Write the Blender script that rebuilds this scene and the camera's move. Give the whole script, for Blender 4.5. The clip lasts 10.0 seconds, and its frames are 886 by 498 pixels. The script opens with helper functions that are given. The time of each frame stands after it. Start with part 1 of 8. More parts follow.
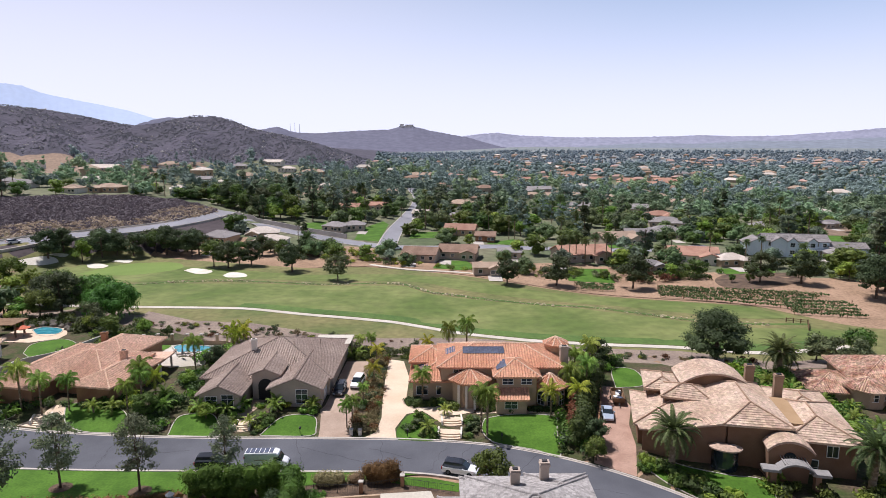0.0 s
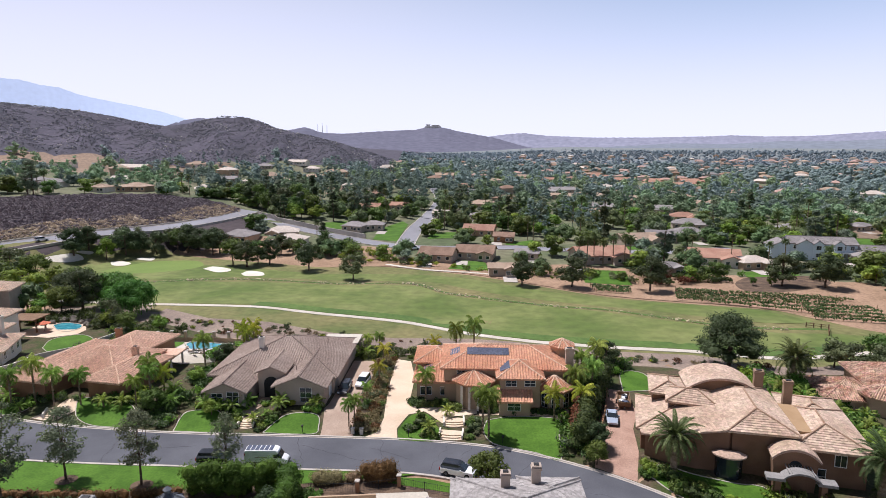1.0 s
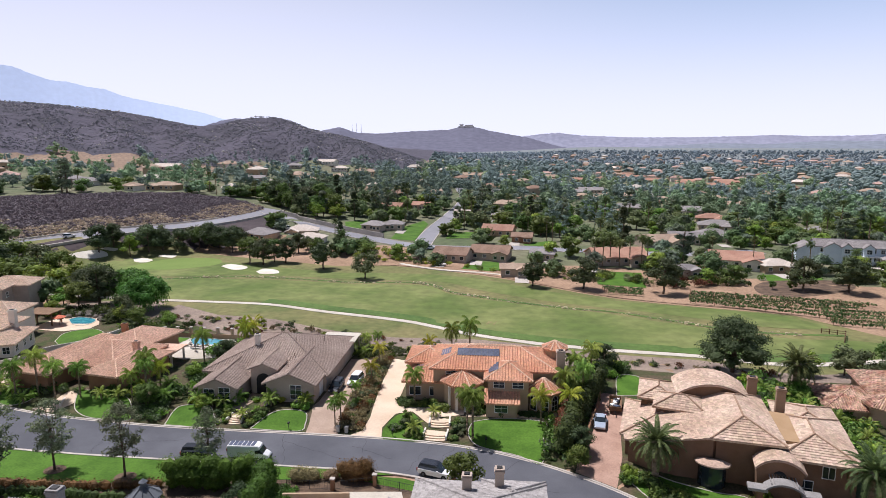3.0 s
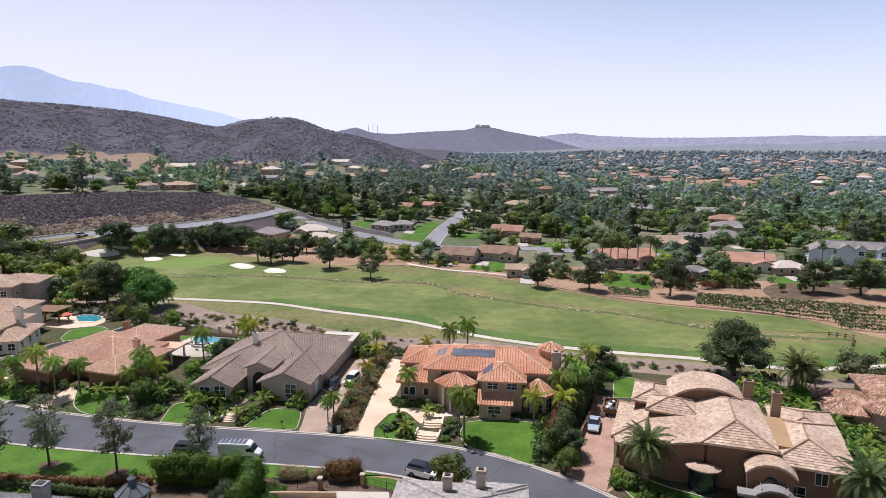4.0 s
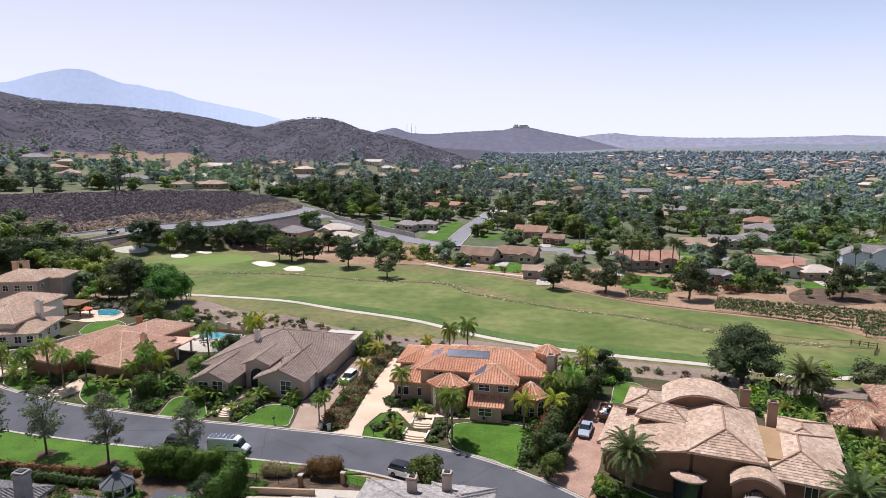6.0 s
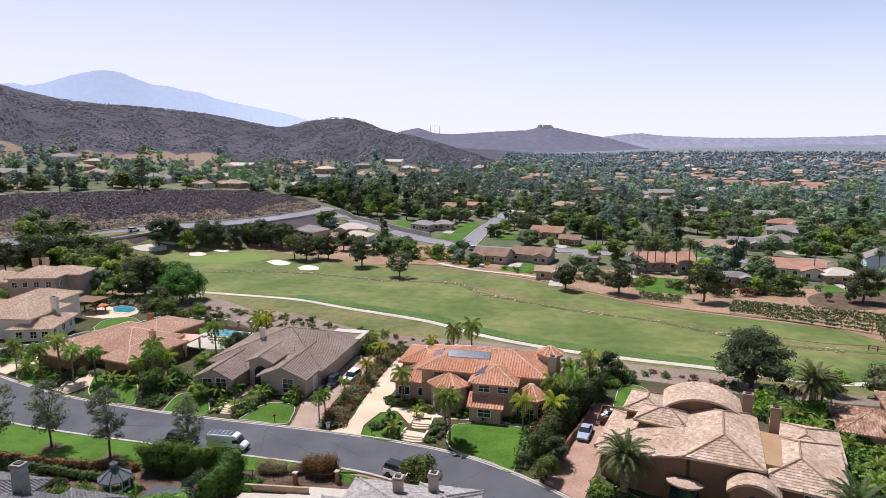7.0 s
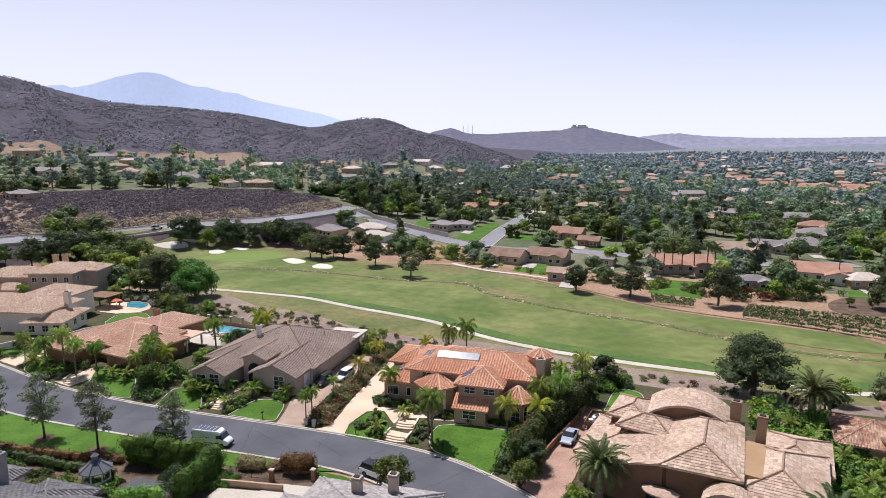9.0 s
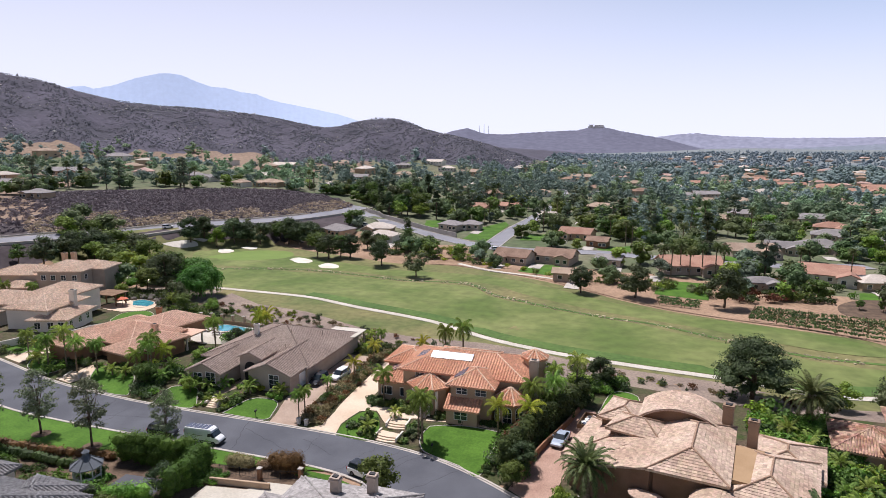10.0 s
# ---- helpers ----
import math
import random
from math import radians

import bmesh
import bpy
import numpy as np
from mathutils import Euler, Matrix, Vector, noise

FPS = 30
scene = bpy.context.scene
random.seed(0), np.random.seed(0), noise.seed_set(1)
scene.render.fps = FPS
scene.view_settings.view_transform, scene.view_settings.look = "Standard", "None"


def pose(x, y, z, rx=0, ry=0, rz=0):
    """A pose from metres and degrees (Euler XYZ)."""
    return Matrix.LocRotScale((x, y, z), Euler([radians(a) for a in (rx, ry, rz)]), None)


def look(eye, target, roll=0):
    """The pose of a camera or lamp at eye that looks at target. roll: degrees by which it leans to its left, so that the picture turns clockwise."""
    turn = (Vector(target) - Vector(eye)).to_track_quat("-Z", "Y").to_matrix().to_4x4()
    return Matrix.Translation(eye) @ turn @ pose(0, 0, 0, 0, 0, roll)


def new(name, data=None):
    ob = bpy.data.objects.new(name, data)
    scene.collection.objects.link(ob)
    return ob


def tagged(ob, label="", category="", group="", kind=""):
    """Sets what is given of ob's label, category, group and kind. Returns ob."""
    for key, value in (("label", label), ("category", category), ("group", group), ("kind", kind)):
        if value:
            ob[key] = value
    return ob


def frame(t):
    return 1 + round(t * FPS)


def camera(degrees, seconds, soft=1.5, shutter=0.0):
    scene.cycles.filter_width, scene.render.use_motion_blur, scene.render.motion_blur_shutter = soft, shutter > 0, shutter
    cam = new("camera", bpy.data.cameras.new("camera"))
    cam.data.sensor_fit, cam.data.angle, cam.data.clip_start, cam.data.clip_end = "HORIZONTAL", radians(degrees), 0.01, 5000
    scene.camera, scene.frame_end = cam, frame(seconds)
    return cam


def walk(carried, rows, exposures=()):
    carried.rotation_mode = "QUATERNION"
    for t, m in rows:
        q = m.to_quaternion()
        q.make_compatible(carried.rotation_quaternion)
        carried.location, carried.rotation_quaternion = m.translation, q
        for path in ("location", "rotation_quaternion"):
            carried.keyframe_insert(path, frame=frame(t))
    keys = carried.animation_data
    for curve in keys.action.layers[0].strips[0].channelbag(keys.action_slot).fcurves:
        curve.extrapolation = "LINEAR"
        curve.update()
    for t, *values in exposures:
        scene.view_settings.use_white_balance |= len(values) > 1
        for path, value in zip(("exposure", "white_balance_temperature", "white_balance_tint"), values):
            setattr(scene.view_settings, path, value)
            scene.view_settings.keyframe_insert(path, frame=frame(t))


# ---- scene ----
cam = camera(71.1, 10.0, soft=0.45)
METRES, EYE, TILT, LEAN, TURN = 37.0, 45.0, -9.6, 0.0, 0.0
ROWS = [
    (0.0, 0.0, 0.0, 0.0, -0.0, 0.0, 0.0),
    (0.5, 0.0487, 0.0045, 0.0003, 1.41, 0.01, -0.25),
    (1.0, 0.0988, 0.009, 0.0006, 2.4, 0.02, -0.42),
    (1.5, 0.149, 0.014, 0.001, 3.19, 0.01, -0.55),
    (2.0, 0.1997, 0.0195, 0.0017, 3.97, -0.0, -0.69),
    (2.5, 0.2495, 0.0257, 0.0024, 4.75, -0.02, -0.81),
    (4.0, 0.3946, 0.0504, 0.0038, 6.99, -0.03, -1.22),
    (4.5, 0.4434, 0.0602, 0.0051, 7.79, -0.04, -1.35),
    (5.0, 0.492, 0.0708, 0.0061, 8.65, -0.06, -1.5),
    (6.5, 0.6378, 0.1093, 0.0093, 11.56, -0.14, -2.0),
    (7.0, 0.6855, 0.124, 0.0103, 12.66, -0.17, -2.19),
    (7.5, 0.7325, 0.1394, 0.0119, 13.53, -0.2, -2.34),
    (8.0, 0.7801, 0.1562, 0.0136, 14.29, -0.24, -2.46),
    (8.5, 0.827, 0.1731, 0.0155, 14.95, -0.26, -2.59),
    (9.0, 0.8743, 0.191, 0.0171, 15.73, -0.29, -2.72),
    (9.5, 0.9218, 0.2089, 0.0196, 16.48, -0.32, -2.84),
    (10.0, 0.9683, 0.2281, 0.0218, 17.22, -0.35, -2.96),
]
walk(cam, [(t, pose(0, 0, EYE, TILT, LEAN, TURN) @ pose(METRES * x, METRES * y, METRES * z, 90 + pitch, roll, yaw)) for t, x, y, z, yaw, pitch, roll in ROWS], [(0.0, 0.1, 6290.0, 16.0)])

# ---- world and sun ----
SUN_DIR = Vector((-2.6, 2.1, 7.2)).normalized()
SUN_EL, SUN_AZ = math.asin(SUN_DIR.z), math.atan2(SUN_DIR.x, SUN_DIR.y)
world = bpy.data.worlds.new("world")
scene.world = world
world.use_nodes = True
wn = world.node_tree.nodes
sky = wn.new("ShaderNodeTexSky")
sky.sky_type, sky.sun_disc = "NISHITA", False
sky.sun_elevation, sky.sun_rotation = SUN_EL, SUN_AZ
sky.altitude, sky.air_density, sky.dust_density, sky.ozone_density = 100, 1.0, 0.8, 2.0
wl = world.node_tree.links
coord, sepz = wn.new("ShaderNodeTexCoord"), wn.new("ShaderNodeSeparateXYZ")
wl.new(coord.outputs["Generated"], sepz.inputs["Vector"])
veil = wn.new("ShaderNodeMapRange")
veil.interpolation_type = "SMOOTHERSTEP"
veil.inputs["From Min"].default_value, veil.inputs["From Max"].default_value = 0.7, -0.1
wl.new(sepz.outputs["Z"], veil.inputs["Value"])
haze = wn.new("ShaderNodeMix")
haze.data_type = "RGBA"
tone = wn.new("ShaderNodeMix")
tone.data_type = "RGBA"
tone.inputs["A"].default_value, tone.inputs["B"].default_value = (19.5, 20.3, 24.2, 1), (10.6, 14.6, 21.2, 1)
rise, sweep_x, blue = wn.new("ShaderNodeMapRange"), wn.new("ShaderNodeMapRange"), wn.new("ShaderNodeMath")
rise.interpolation_type = sweep_x.interpolation_type = "SMOOTHERSTEP"
rise.inputs["From Min"].default_value, rise.inputs["From Max"].default_value = -0.02, 0.32
sweep_x.inputs["From Min"].default_value, sweep_x.inputs["From Max"].default_value, sweep_x.inputs["To Min"].default_value = -0.65, 0.7, 0.0
blue.operation = "MULTIPLY"
wl.new(sepz.outputs["Z"], rise.inputs["Value"])
wl.new(sepz.outputs["X"], sweep_x.inputs["Value"])
wl.new(rise.outputs["Result"], blue.inputs[0])
wl.new(sweep_x.outputs["Result"], blue.inputs[1])
wl.new(blue.outputs["Value"], tone.inputs["Factor"])
wl.new(tone.outputs["Result"], haze.inputs["B"])
wl.new(veil.outputs["Result"], haze.inputs["Factor"])
wl.new(sky.outputs["Color"], haze.inputs["A"])
wl.new(haze.outputs["Result"], wn["Background"].inputs["Color"])
wn["Background"].inputs["Strength"].default_value = 0.044
sun = new("sun", bpy.data.lights.new("sun", "SUN"))
sun.data.energy, sun.data.angle, sun.data.color = 4.8, radians(0.55), (1.0, 0.975, 0.95)
sun.matrix_world = look(SUN_DIR * 100, (0, 0, 0))


# ---- materials ----
def lin(h):
    """Linear colour from a hex string."""
    return [0.92 * ((int(h[i:i + 2], 16) / 255 + 0.055) / 1.055) ** 2.4 if int(h[i:i + 2], 16) > 10 else int(h[i:i + 2], 16) / 3295 for i in (0, 2, 4)] + [1]


def mat(name, c1, c2, scale=1.0, fine=8.0, rough=0.85, bump=0.15, island=0.0, obrand=0.0, hue=0.0, metal=0.0, spec=0.3, sheen=0.0, contrast=0.25, trans=0.0, depth=0.02):
    """Two tones mixed by a broad noise, darkened and lightened by a fine one, with a bump; pieces and objects may vary."""
    m = bpy.data.materials.new(name)
    m.use_nodes = True
    n, l = m.node_tree.nodes, m.node_tree.links
    b = n["Principled BSDF"]
    geo = n.new("ShaderNodeNewGeometry")
    n1, n2 = n.new("ShaderNodeTexNoise"), n.new("ShaderNodeTexNoise")
    n1.inputs["Scale"].default_value, n1.inputs["Detail"].default_value = scale, 5
    n2.inputs["Scale"].default_value, n2.inputs["Detail"].default_value = fine, 6
    l.new(geo.outputs["Position"], n1.inputs["Vector"])
    l.new(geo.outputs["Position"], n2.inputs["Vector"])
    r1 = n.new("ShaderNodeMapRange")
    r1.inputs["From Min"].default_value, r1.inputs["From Max"].default_value = 0.35, 0.65
    l.new(n1.outputs["Fac"], r1.inputs["Value"])
    mix = n.new("ShaderNodeMix")
    mix.data_type = "RGBA"
    mix.inputs["A"].default_value, mix.inputs["B"].default_value = c1, c2
    l.new(r1.outputs["Result"], mix.inputs["Factor"])
    hsv = n.new("ShaderNodeHueSaturation")
    l.new(mix.outputs["Result"], hsv.inputs["Color"])
    r2 = n.new("ShaderNodeMapRange")
    r2.inputs["From Min"].default_value, r2.inputs["From Max"].default_value = 0.3, 0.7
    r2.inputs["To Min"].default_value, r2.inputs["To Max"].default_value = 1 - contrast, 1 + contrast
    l.new(n2.outputs["Fac"], r2.inputs["Value"])
    value = r2.outputs["Result"]
    for amount, source in ((island, geo.outputs["Random Per Island"]), (obrand, None)):
        if amount:
            if source is None:
                source = n.new("ShaderNodeObjectInfo").outputs["Random"]
            rr = n.new("ShaderNodeMapRange")
            rr.inputs["To Min"].default_value, rr.inputs["To Max"].default_value = 1 - amount, 1 + amount
            l.new(source, rr.inputs["Value"])
            mul = n.new("ShaderNodeMath")
            mul.operation = "MULTIPLY"
            l.new(value, mul.inputs[0])
            l.new(rr.outputs["Result"], mul.inputs[1])
            value = mul.outputs["Value"]
            if hue:
                hh = n.new("ShaderNodeMapRange")
                hh.inputs["To Min"].default_value, hh.inputs["To Max"].default_value = 0.5 - hue, 0.5 + hue
                sep = n.new("ShaderNodeMath")
                sep.operation = "MULTIPLY"
                sep.inputs[1].default_value = 7.31
                fr = n.new("ShaderNodeMath")
                fr.operation = "FRACT"
                l.new(source, sep.inputs[0])
                l.new(sep.outputs["Value"], fr.inputs[0])
                l.new(fr.outputs["Value"], hh.inputs["Value"])
                l.new(hh.outputs["Result"], hsv.inputs["Hue"])
    l.new(value, hsv.inputs["Value"])
    l.new(hsv.outputs["Color"], b.inputs["Base Color"])
    b.inputs["Roughness"].default_value, b.inputs["Metallic"].default_value = rough, metal
    b.inputs["Specular IOR Level"].default_value = spec
    if bump:
        bp = n.new("ShaderNodeBump")
        bp.inputs["Strength"].default_value, bp.inputs["Distance"].default_value = bump, depth
        l.new(n2.outputs["Fac"], bp.inputs["Height"])
        l.new(bp.outputs["Normal"], b.inputs["Normal"])
    return m


def leafy(name, h1, h2, island=0.35, obrand=0.2, hue=0.03):
    """Foliage: varies leaf by leaf and plant by plant; a little light comes through."""
    m = mat(name, lin(h1), lin(h2), 0.25, 3.0, 0.6, 0, island, obrand, hue, spec=0.25, contrast=0.15)
    n, l = m.node_tree.nodes, m.node_tree.links
    b = n["Principled BSDF"]
    tr = n.new("ShaderNodeBsdfTranslucent")
    mx = n.new("ShaderNodeMixShader")
    mx.inputs["Fac"].default_value = 0.28
    col = b.inputs["Base Color"].links[0].from_socket
    l.new(col, tr.inputs["Color"])
    l.new(b.outputs["BSDF"], mx.inputs[1])
    l.new(tr.outputs["BSDF"], mx.inputs[2])
    l.new(mx.outputs["Shader"], n["Material Output"].inputs["Surface"])
    return m


def glassy(name, colour, rough=0.05):
    m = mat(name, colour, colour, 0.5, 2, rough, 0, spec=0.8, contrast=0.1)
    return m


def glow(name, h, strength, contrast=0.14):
    """A far backdrop with its haze put in as pale emission, broken by a broad noise."""
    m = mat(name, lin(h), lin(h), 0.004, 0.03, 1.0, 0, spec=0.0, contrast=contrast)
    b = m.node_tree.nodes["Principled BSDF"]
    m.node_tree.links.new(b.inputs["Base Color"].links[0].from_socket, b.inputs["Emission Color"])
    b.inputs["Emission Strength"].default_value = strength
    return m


M = {
    "dirt": mat("dirt", lin("957a62"), lin("ab8d74"), 0.08, 1.2, 0.95, 0.3),
    "suburb": mat("suburb_ground", lin("5a6546"), lin("7c7960"), 0.03, 0.3, 0.95, 0.2),
    "scrub": mat("scrub_soil", lin("473e40"), lin("554b4c"), 0.03, 0.5, 0.95, 0.4),
    # purple-grey of the hill soil includes painted haze
    "chaparral": mat("chaparral", lin("56545b"), lin("64606a"), 0.012, 0.16, 1.0, 0.4, contrast=0.22, depth=2.0, spec=0.05),
    "drygrass": mat("dry_grass", lin("84705e"), lin("9a8370"), 0.02, 0.4, 0.95, 0.3),
    # far valley floor with haze mixed into its base colour
    "hazy_land": mat("hazed_far_ground", lin("70787a"), lin("8a8e8c"), 0.012, 0.1, 0.95, 0.2),
    "fairway": mat("fairway_grass", lin("5c6d34"), lin("7b824c"), 0.05, 0.3, 0.9, 0.1, contrast=0.2),
    "rough": mat("rough_grass", lin("606a3a"), lin("847c52"), 0.05, 0.5, 0.9, 0.15, contrast=0.22),
    "collar": mat("rough_collar_grass", lin("4a652e"), lin("5c7438"), 0.08, 0.8, 0.9, 0.15, contrast=0.2),
    "green": mat("putting_green", lin("6f8540"), lin("788c46"), 0.1, 1.5, 0.9, 0.05, contrast=0.08),
    "lawn": mat("lawn_grass", lin("416417"), lin("547924"), 0.25, 3.0, 0.9, 0.3, contrast=0.2),
    "cover": mat("ground_cover", lin("3f4c24"), lin("5e5040"), 0.35, 2.5, 0.95, 0.4, contrast=0.35),
    "mulch": mat("mulch", lin("54453a"), lin("75614f"), 0.4, 4.0, 0.95, 0.4),
    "bank": mat("gravel_bank", lin("84746a"), lin("998879"), 0.12, 2.0, 0.95, 0.3),
    "asphalt": mat("asphalt", lin("55565c"), lin("63646a"), 0.15, 12.0, 0.9, 0.1, contrast=0.12),
    "asphalt_far": mat("worn_asphalt", lin("86858a"), lin("96959a"), 0.05, 2.0, 0.9, 0.1, contrast=0.1),
    "crack": mat("crack_sealer", lin("3a3a3e"), lin("434347"), 2.0, 9.0, 0.8, 0.1),
    "concrete": mat("concrete", lin("b4aba2"), lin("c6bdb2"), 0.3, 5.0, 0.9, 0.1, contrast=0.1),
    "path": mat("path_concrete", lin("bfb6a6"), lin("cfc7ba"), 0.15, 3.0, 0.9, 0.1, contrast=0.1),
    "drive_o": mat("cream_concrete", lin("d8bfa4"), lin("e3cdb4"), 0.25, 4.0, 0.9, 0.1, contrast=0.08),
    "drive_g": mat("tan_paving", lin("a8917f"), lin("b7a08e"), 0.4, 6.0, 0.9, 0.15, contrast=0.15),
    "drive_r": mat("rose_paving", lin("a68574"), lin("b79684"), 0.5, 6.0, 0.9, 0.2, contrast=0.2),
    "sand": mat("bunker_sand", lin("d8cfc0"), lin("e6ded0"), 0.2, 3.0, 0.95, 0.1, contrast=0.08),
    "stone": mat("creek_stone", lin("93886c"), lin("b0a484"), 0.5, 5.0, 0.9, 0.3, island=0.35, obrand=0.2),
    "stucco_g": mat("grey_beige_stucco", lin("b3a294"), lin("bfae9f"), 0.4, 9.0, 0.92, 0.15, contrast=0.06),
    "stucco_o": mat("sand_stucco", lin("b59a80"), lin("c0a68c"), 0.4, 9.0, 0.92, 0.15, contrast=0.06),
    "stucco_r": mat("brown_stucco", lin("7c5f4a"), lin("8a6c56"), 0.4, 9.0, 0.92, 0.2, contrast=0.08),
    "stucco_c": mat("chimney_stucco", lin("957b66"), lin("a08771"), 0.4, 9.0, 0.92, 0.2, contrast=0.08),
    "stucco_deck": mat("ochre_deck", lin("a58765"), lin("b09270"), 0.4, 9.0, 0.92, 0.1, contrast=0.06),
    "stucco_l": mat("clay_stucco", lin("8f6a50"), lin("9c775c"), 0.4, 9.0, 0.92, 0.15, contrast=0.06),
    "stucco_w": mat("pale_stucco", lin("dcd3c6"), lin("e6ddd1"), 0.4, 9.0, 0.92, 0.1, contrast=0.06),
    "tile_o": mat("orange_barrel_tile", lin("c88f70"), lin("d8a486"), 0.15, 3.0, 0.85, 0.1, island=0.08, hue=0.006),
    "tile_l": mat("salmon_tile", lin("cda48c"), lin("d9b59e"), 0.15, 3.0, 0.85, 0.1, island=0.1, hue=0.006),
    "tile_g": mat("grey_brown_tile", lin("a39084"), lin("b29f92"), 0.15, 3.0, 0.85, 0.1, island=0.07),
    "tile_r": mat("tan_slate_tile", lin("b69c86"), lin("c8b09c"), 0.2, 3.0, 0.88, 0.15, island=0.2, hue=0.012),
    "tile_rr": mat("mixed_red_tile", lin("a67a64"), lin("c8aa94"), 0.5, 3.0, 0.85, 0.1, island=0.4, hue=0.02),
    "tile_w": mat("pale_buff_tile", lin("d3b79f"), lin("dfc7b1"), 0.2, 3.0, 0.85, 0.1, island=0.16, hue=0.01),
    "tile_s": mat("grey_slab_tile", lin("948e8a"), lin("a8a29e"), 0.2, 3.0, 0.85, 0.1, island=0.22),
    "tile_d": mat("dark_grey_barrel_tile", lin("7c7a7a"), lin("8e8b8a"), 0.2, 3.0, 0.85, 0.1, island=0.2),
    "gazebo_roof": mat("grey_shingle_felt", lin("62666a"), lin("70747a"), 0.5, 6.0, 0.8, 0.2, contrast=0.12),
    "rock_dark": mat("dark_pool_rock", lin("5c5650"), lin("7c746a"), 0.4, 3.0, 0.9, 0.4, obrand=0.2),
    "cap_o": mat("pale_ridge_tile", lin("dcb69a"), lin("e6c6ac"), 0.5, 4.0, 0.85, 0.1, island=0.08),
    "cap_g": mat("grey_ridge_tile", lin("7d6c62"), lin("8a786e"), 0.5, 4.0, 0.85, 0.1, island=0.08),
    "cap_r": mat("tan_ridge_tile", lin("9d8069"), lin("ad907a"), 0.5, 4.0, 0.85, 0.1, island=0.1),
    "fascia": mat("fascia_paint", lin("8d7b6c"), lin("99877a"), 0.5, 4.0, 0.8, 0.05),
    "white": mat("white_paint", lin("f2f0ec"), lin("f6f4f0"), 0.5, 6.0, 0.6, 0.05, contrast=0.05),
    "dark": mat("dark_paint", lin("2b2a2b"), lin("343334"), 0.5, 6.0, 0.6, 0.05),
    "glass": glassy("window_glass", lin("2a3238")),
    "wood": mat("weathered_wood", lin("7a5f48"), lin("8e7259"), 0.8, 12.0, 0.85, 0.2),
    "greywood": mat("grey_wood", lin("8a8784"), lin("999592"), 0.8, 12.0, 0.85, 0.2),
    "bark": mat("bark", lin("5a4a3e"), lin("746252"), 1.5, 10.0, 0.95, 0.4),
    "palmbark": mat("palm_bark", lin("7d6c58"), lin("93826c"), 1.5, 8.0, 0.95, 0.4),
    "leaf": leafy("leaves", "526629", "6c7f3c"),
    "leaf_dark": leafy("dark_leaves", "3c4c24", "4f5f30"),
    "leaf_oak": leafy("oak_leaves", "434f30", "586542"),
    "leaf_hedge": leafy("hedge_leaves", "40601f", "587a2c"),
    "leaf_bright": leafy("bright_leaves", "688a30", "8ea446"),
    "leaf_olive": leafy("olive_leaves", "566240", "707a54"),
    "leaf_pine": leafy("grey_green_needles", "5a6a52", "788468"),
    "leaf_yellow": leafy("yellow_green_leaves", "7d8a2a", "a0a83c"),
    "leaf_pepper": leafy("pepper_tree_leaves", "557a2e", "769a44"),
    "leaf_dry": leafy("dry_shrub_leaves", "7c6a4e", "968462"),
    # distant leaves: the air's haze is put into these base colours
    "leaf_mid": leafy("hazed_mid_leaves", "84968c", "98a9a2", 0.1, 0.25, 0.03),
    "leaf_haze": leafy("hazed_blue_far_leaves", "8e9ca4", "9aa7ae", 0.06, 0.2, 0.02),
    "leaf_grove": leafy("grove_leaves", "5c6e44", "788a5a"),
    "leaf_grey": leafy("grey_green_leaves", "6c7c66", "86947c"),
    "straw": leafy("dry_straw_brush", "a4937c", "bcab92", 0.2, 0.1, 0.01),
    "leaf_red": leafy("rust_leaves", "6b4630", "80543a"),
    "leaf_street": leafy("street_tree_leaves", "6a7456", "88926e"),
    # hill brush greyed for haze to go with the soil under it
    "hillbush": leafy("hazed_chaparral_leaves", "6e6e74", "7c7c82", 0.12, 0.1, 0.01),
    # these four are also paled toward grey-blue, as haze over distance
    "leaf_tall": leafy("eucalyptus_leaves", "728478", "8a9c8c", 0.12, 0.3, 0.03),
    "leaf_far": leafy("hazed_far_leaves", "80928e", "90a09c", 0.08, 0.2, 0.03),
    "leaf_far_dark": leafy("hazed_dark_far_leaves", "758783", "84958f", 0.08, 0.2, 0.03),
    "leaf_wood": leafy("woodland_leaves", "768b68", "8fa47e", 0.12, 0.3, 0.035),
    "frond": leafy("palm_frond", "748c3c", "98ac52"),
    "frond_dark": leafy("date_palm_frond", "4e5c34", "6e7c4a"),
    "frond_yellow": leafy("yellowing_frond", "96a032", "b2b248"),
    "vine": leafy("vine_leaves", "475f34", "607846"),
    "rock_grey": mat("weathered_rock", lin("a8a29e"), lin("bcb6b0"), 0.3, 2.0, 0.9, 0.3, island=0.2),
    "brush": leafy("brown_brush", "6e6267", "7c7176", 0.18, 0.1, 0.01),
    "water": mat("pool_water", lin("2f8496"), lin("58a8b4"), 0.6, 2.5, 0.05, 0.2, spec=0.6, contrast=0.1),
    # cell colour lightened to include the sky's reflection
    "solar": mat("solar_cell", lin("565b6c"), lin("5f6577"), 0.5, 3, 0.22, 0, spec=0.8),
    "alu": mat("aluminium", lin("55585e"), lin("62656a"), 0.5, 5, 0.5, 0, metal=0.3),
    # ridge tones glow a little to imitate haze in front of them
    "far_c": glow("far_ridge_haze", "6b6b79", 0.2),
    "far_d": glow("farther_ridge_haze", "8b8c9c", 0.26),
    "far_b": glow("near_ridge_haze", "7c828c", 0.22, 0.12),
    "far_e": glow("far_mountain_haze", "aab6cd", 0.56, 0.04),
}


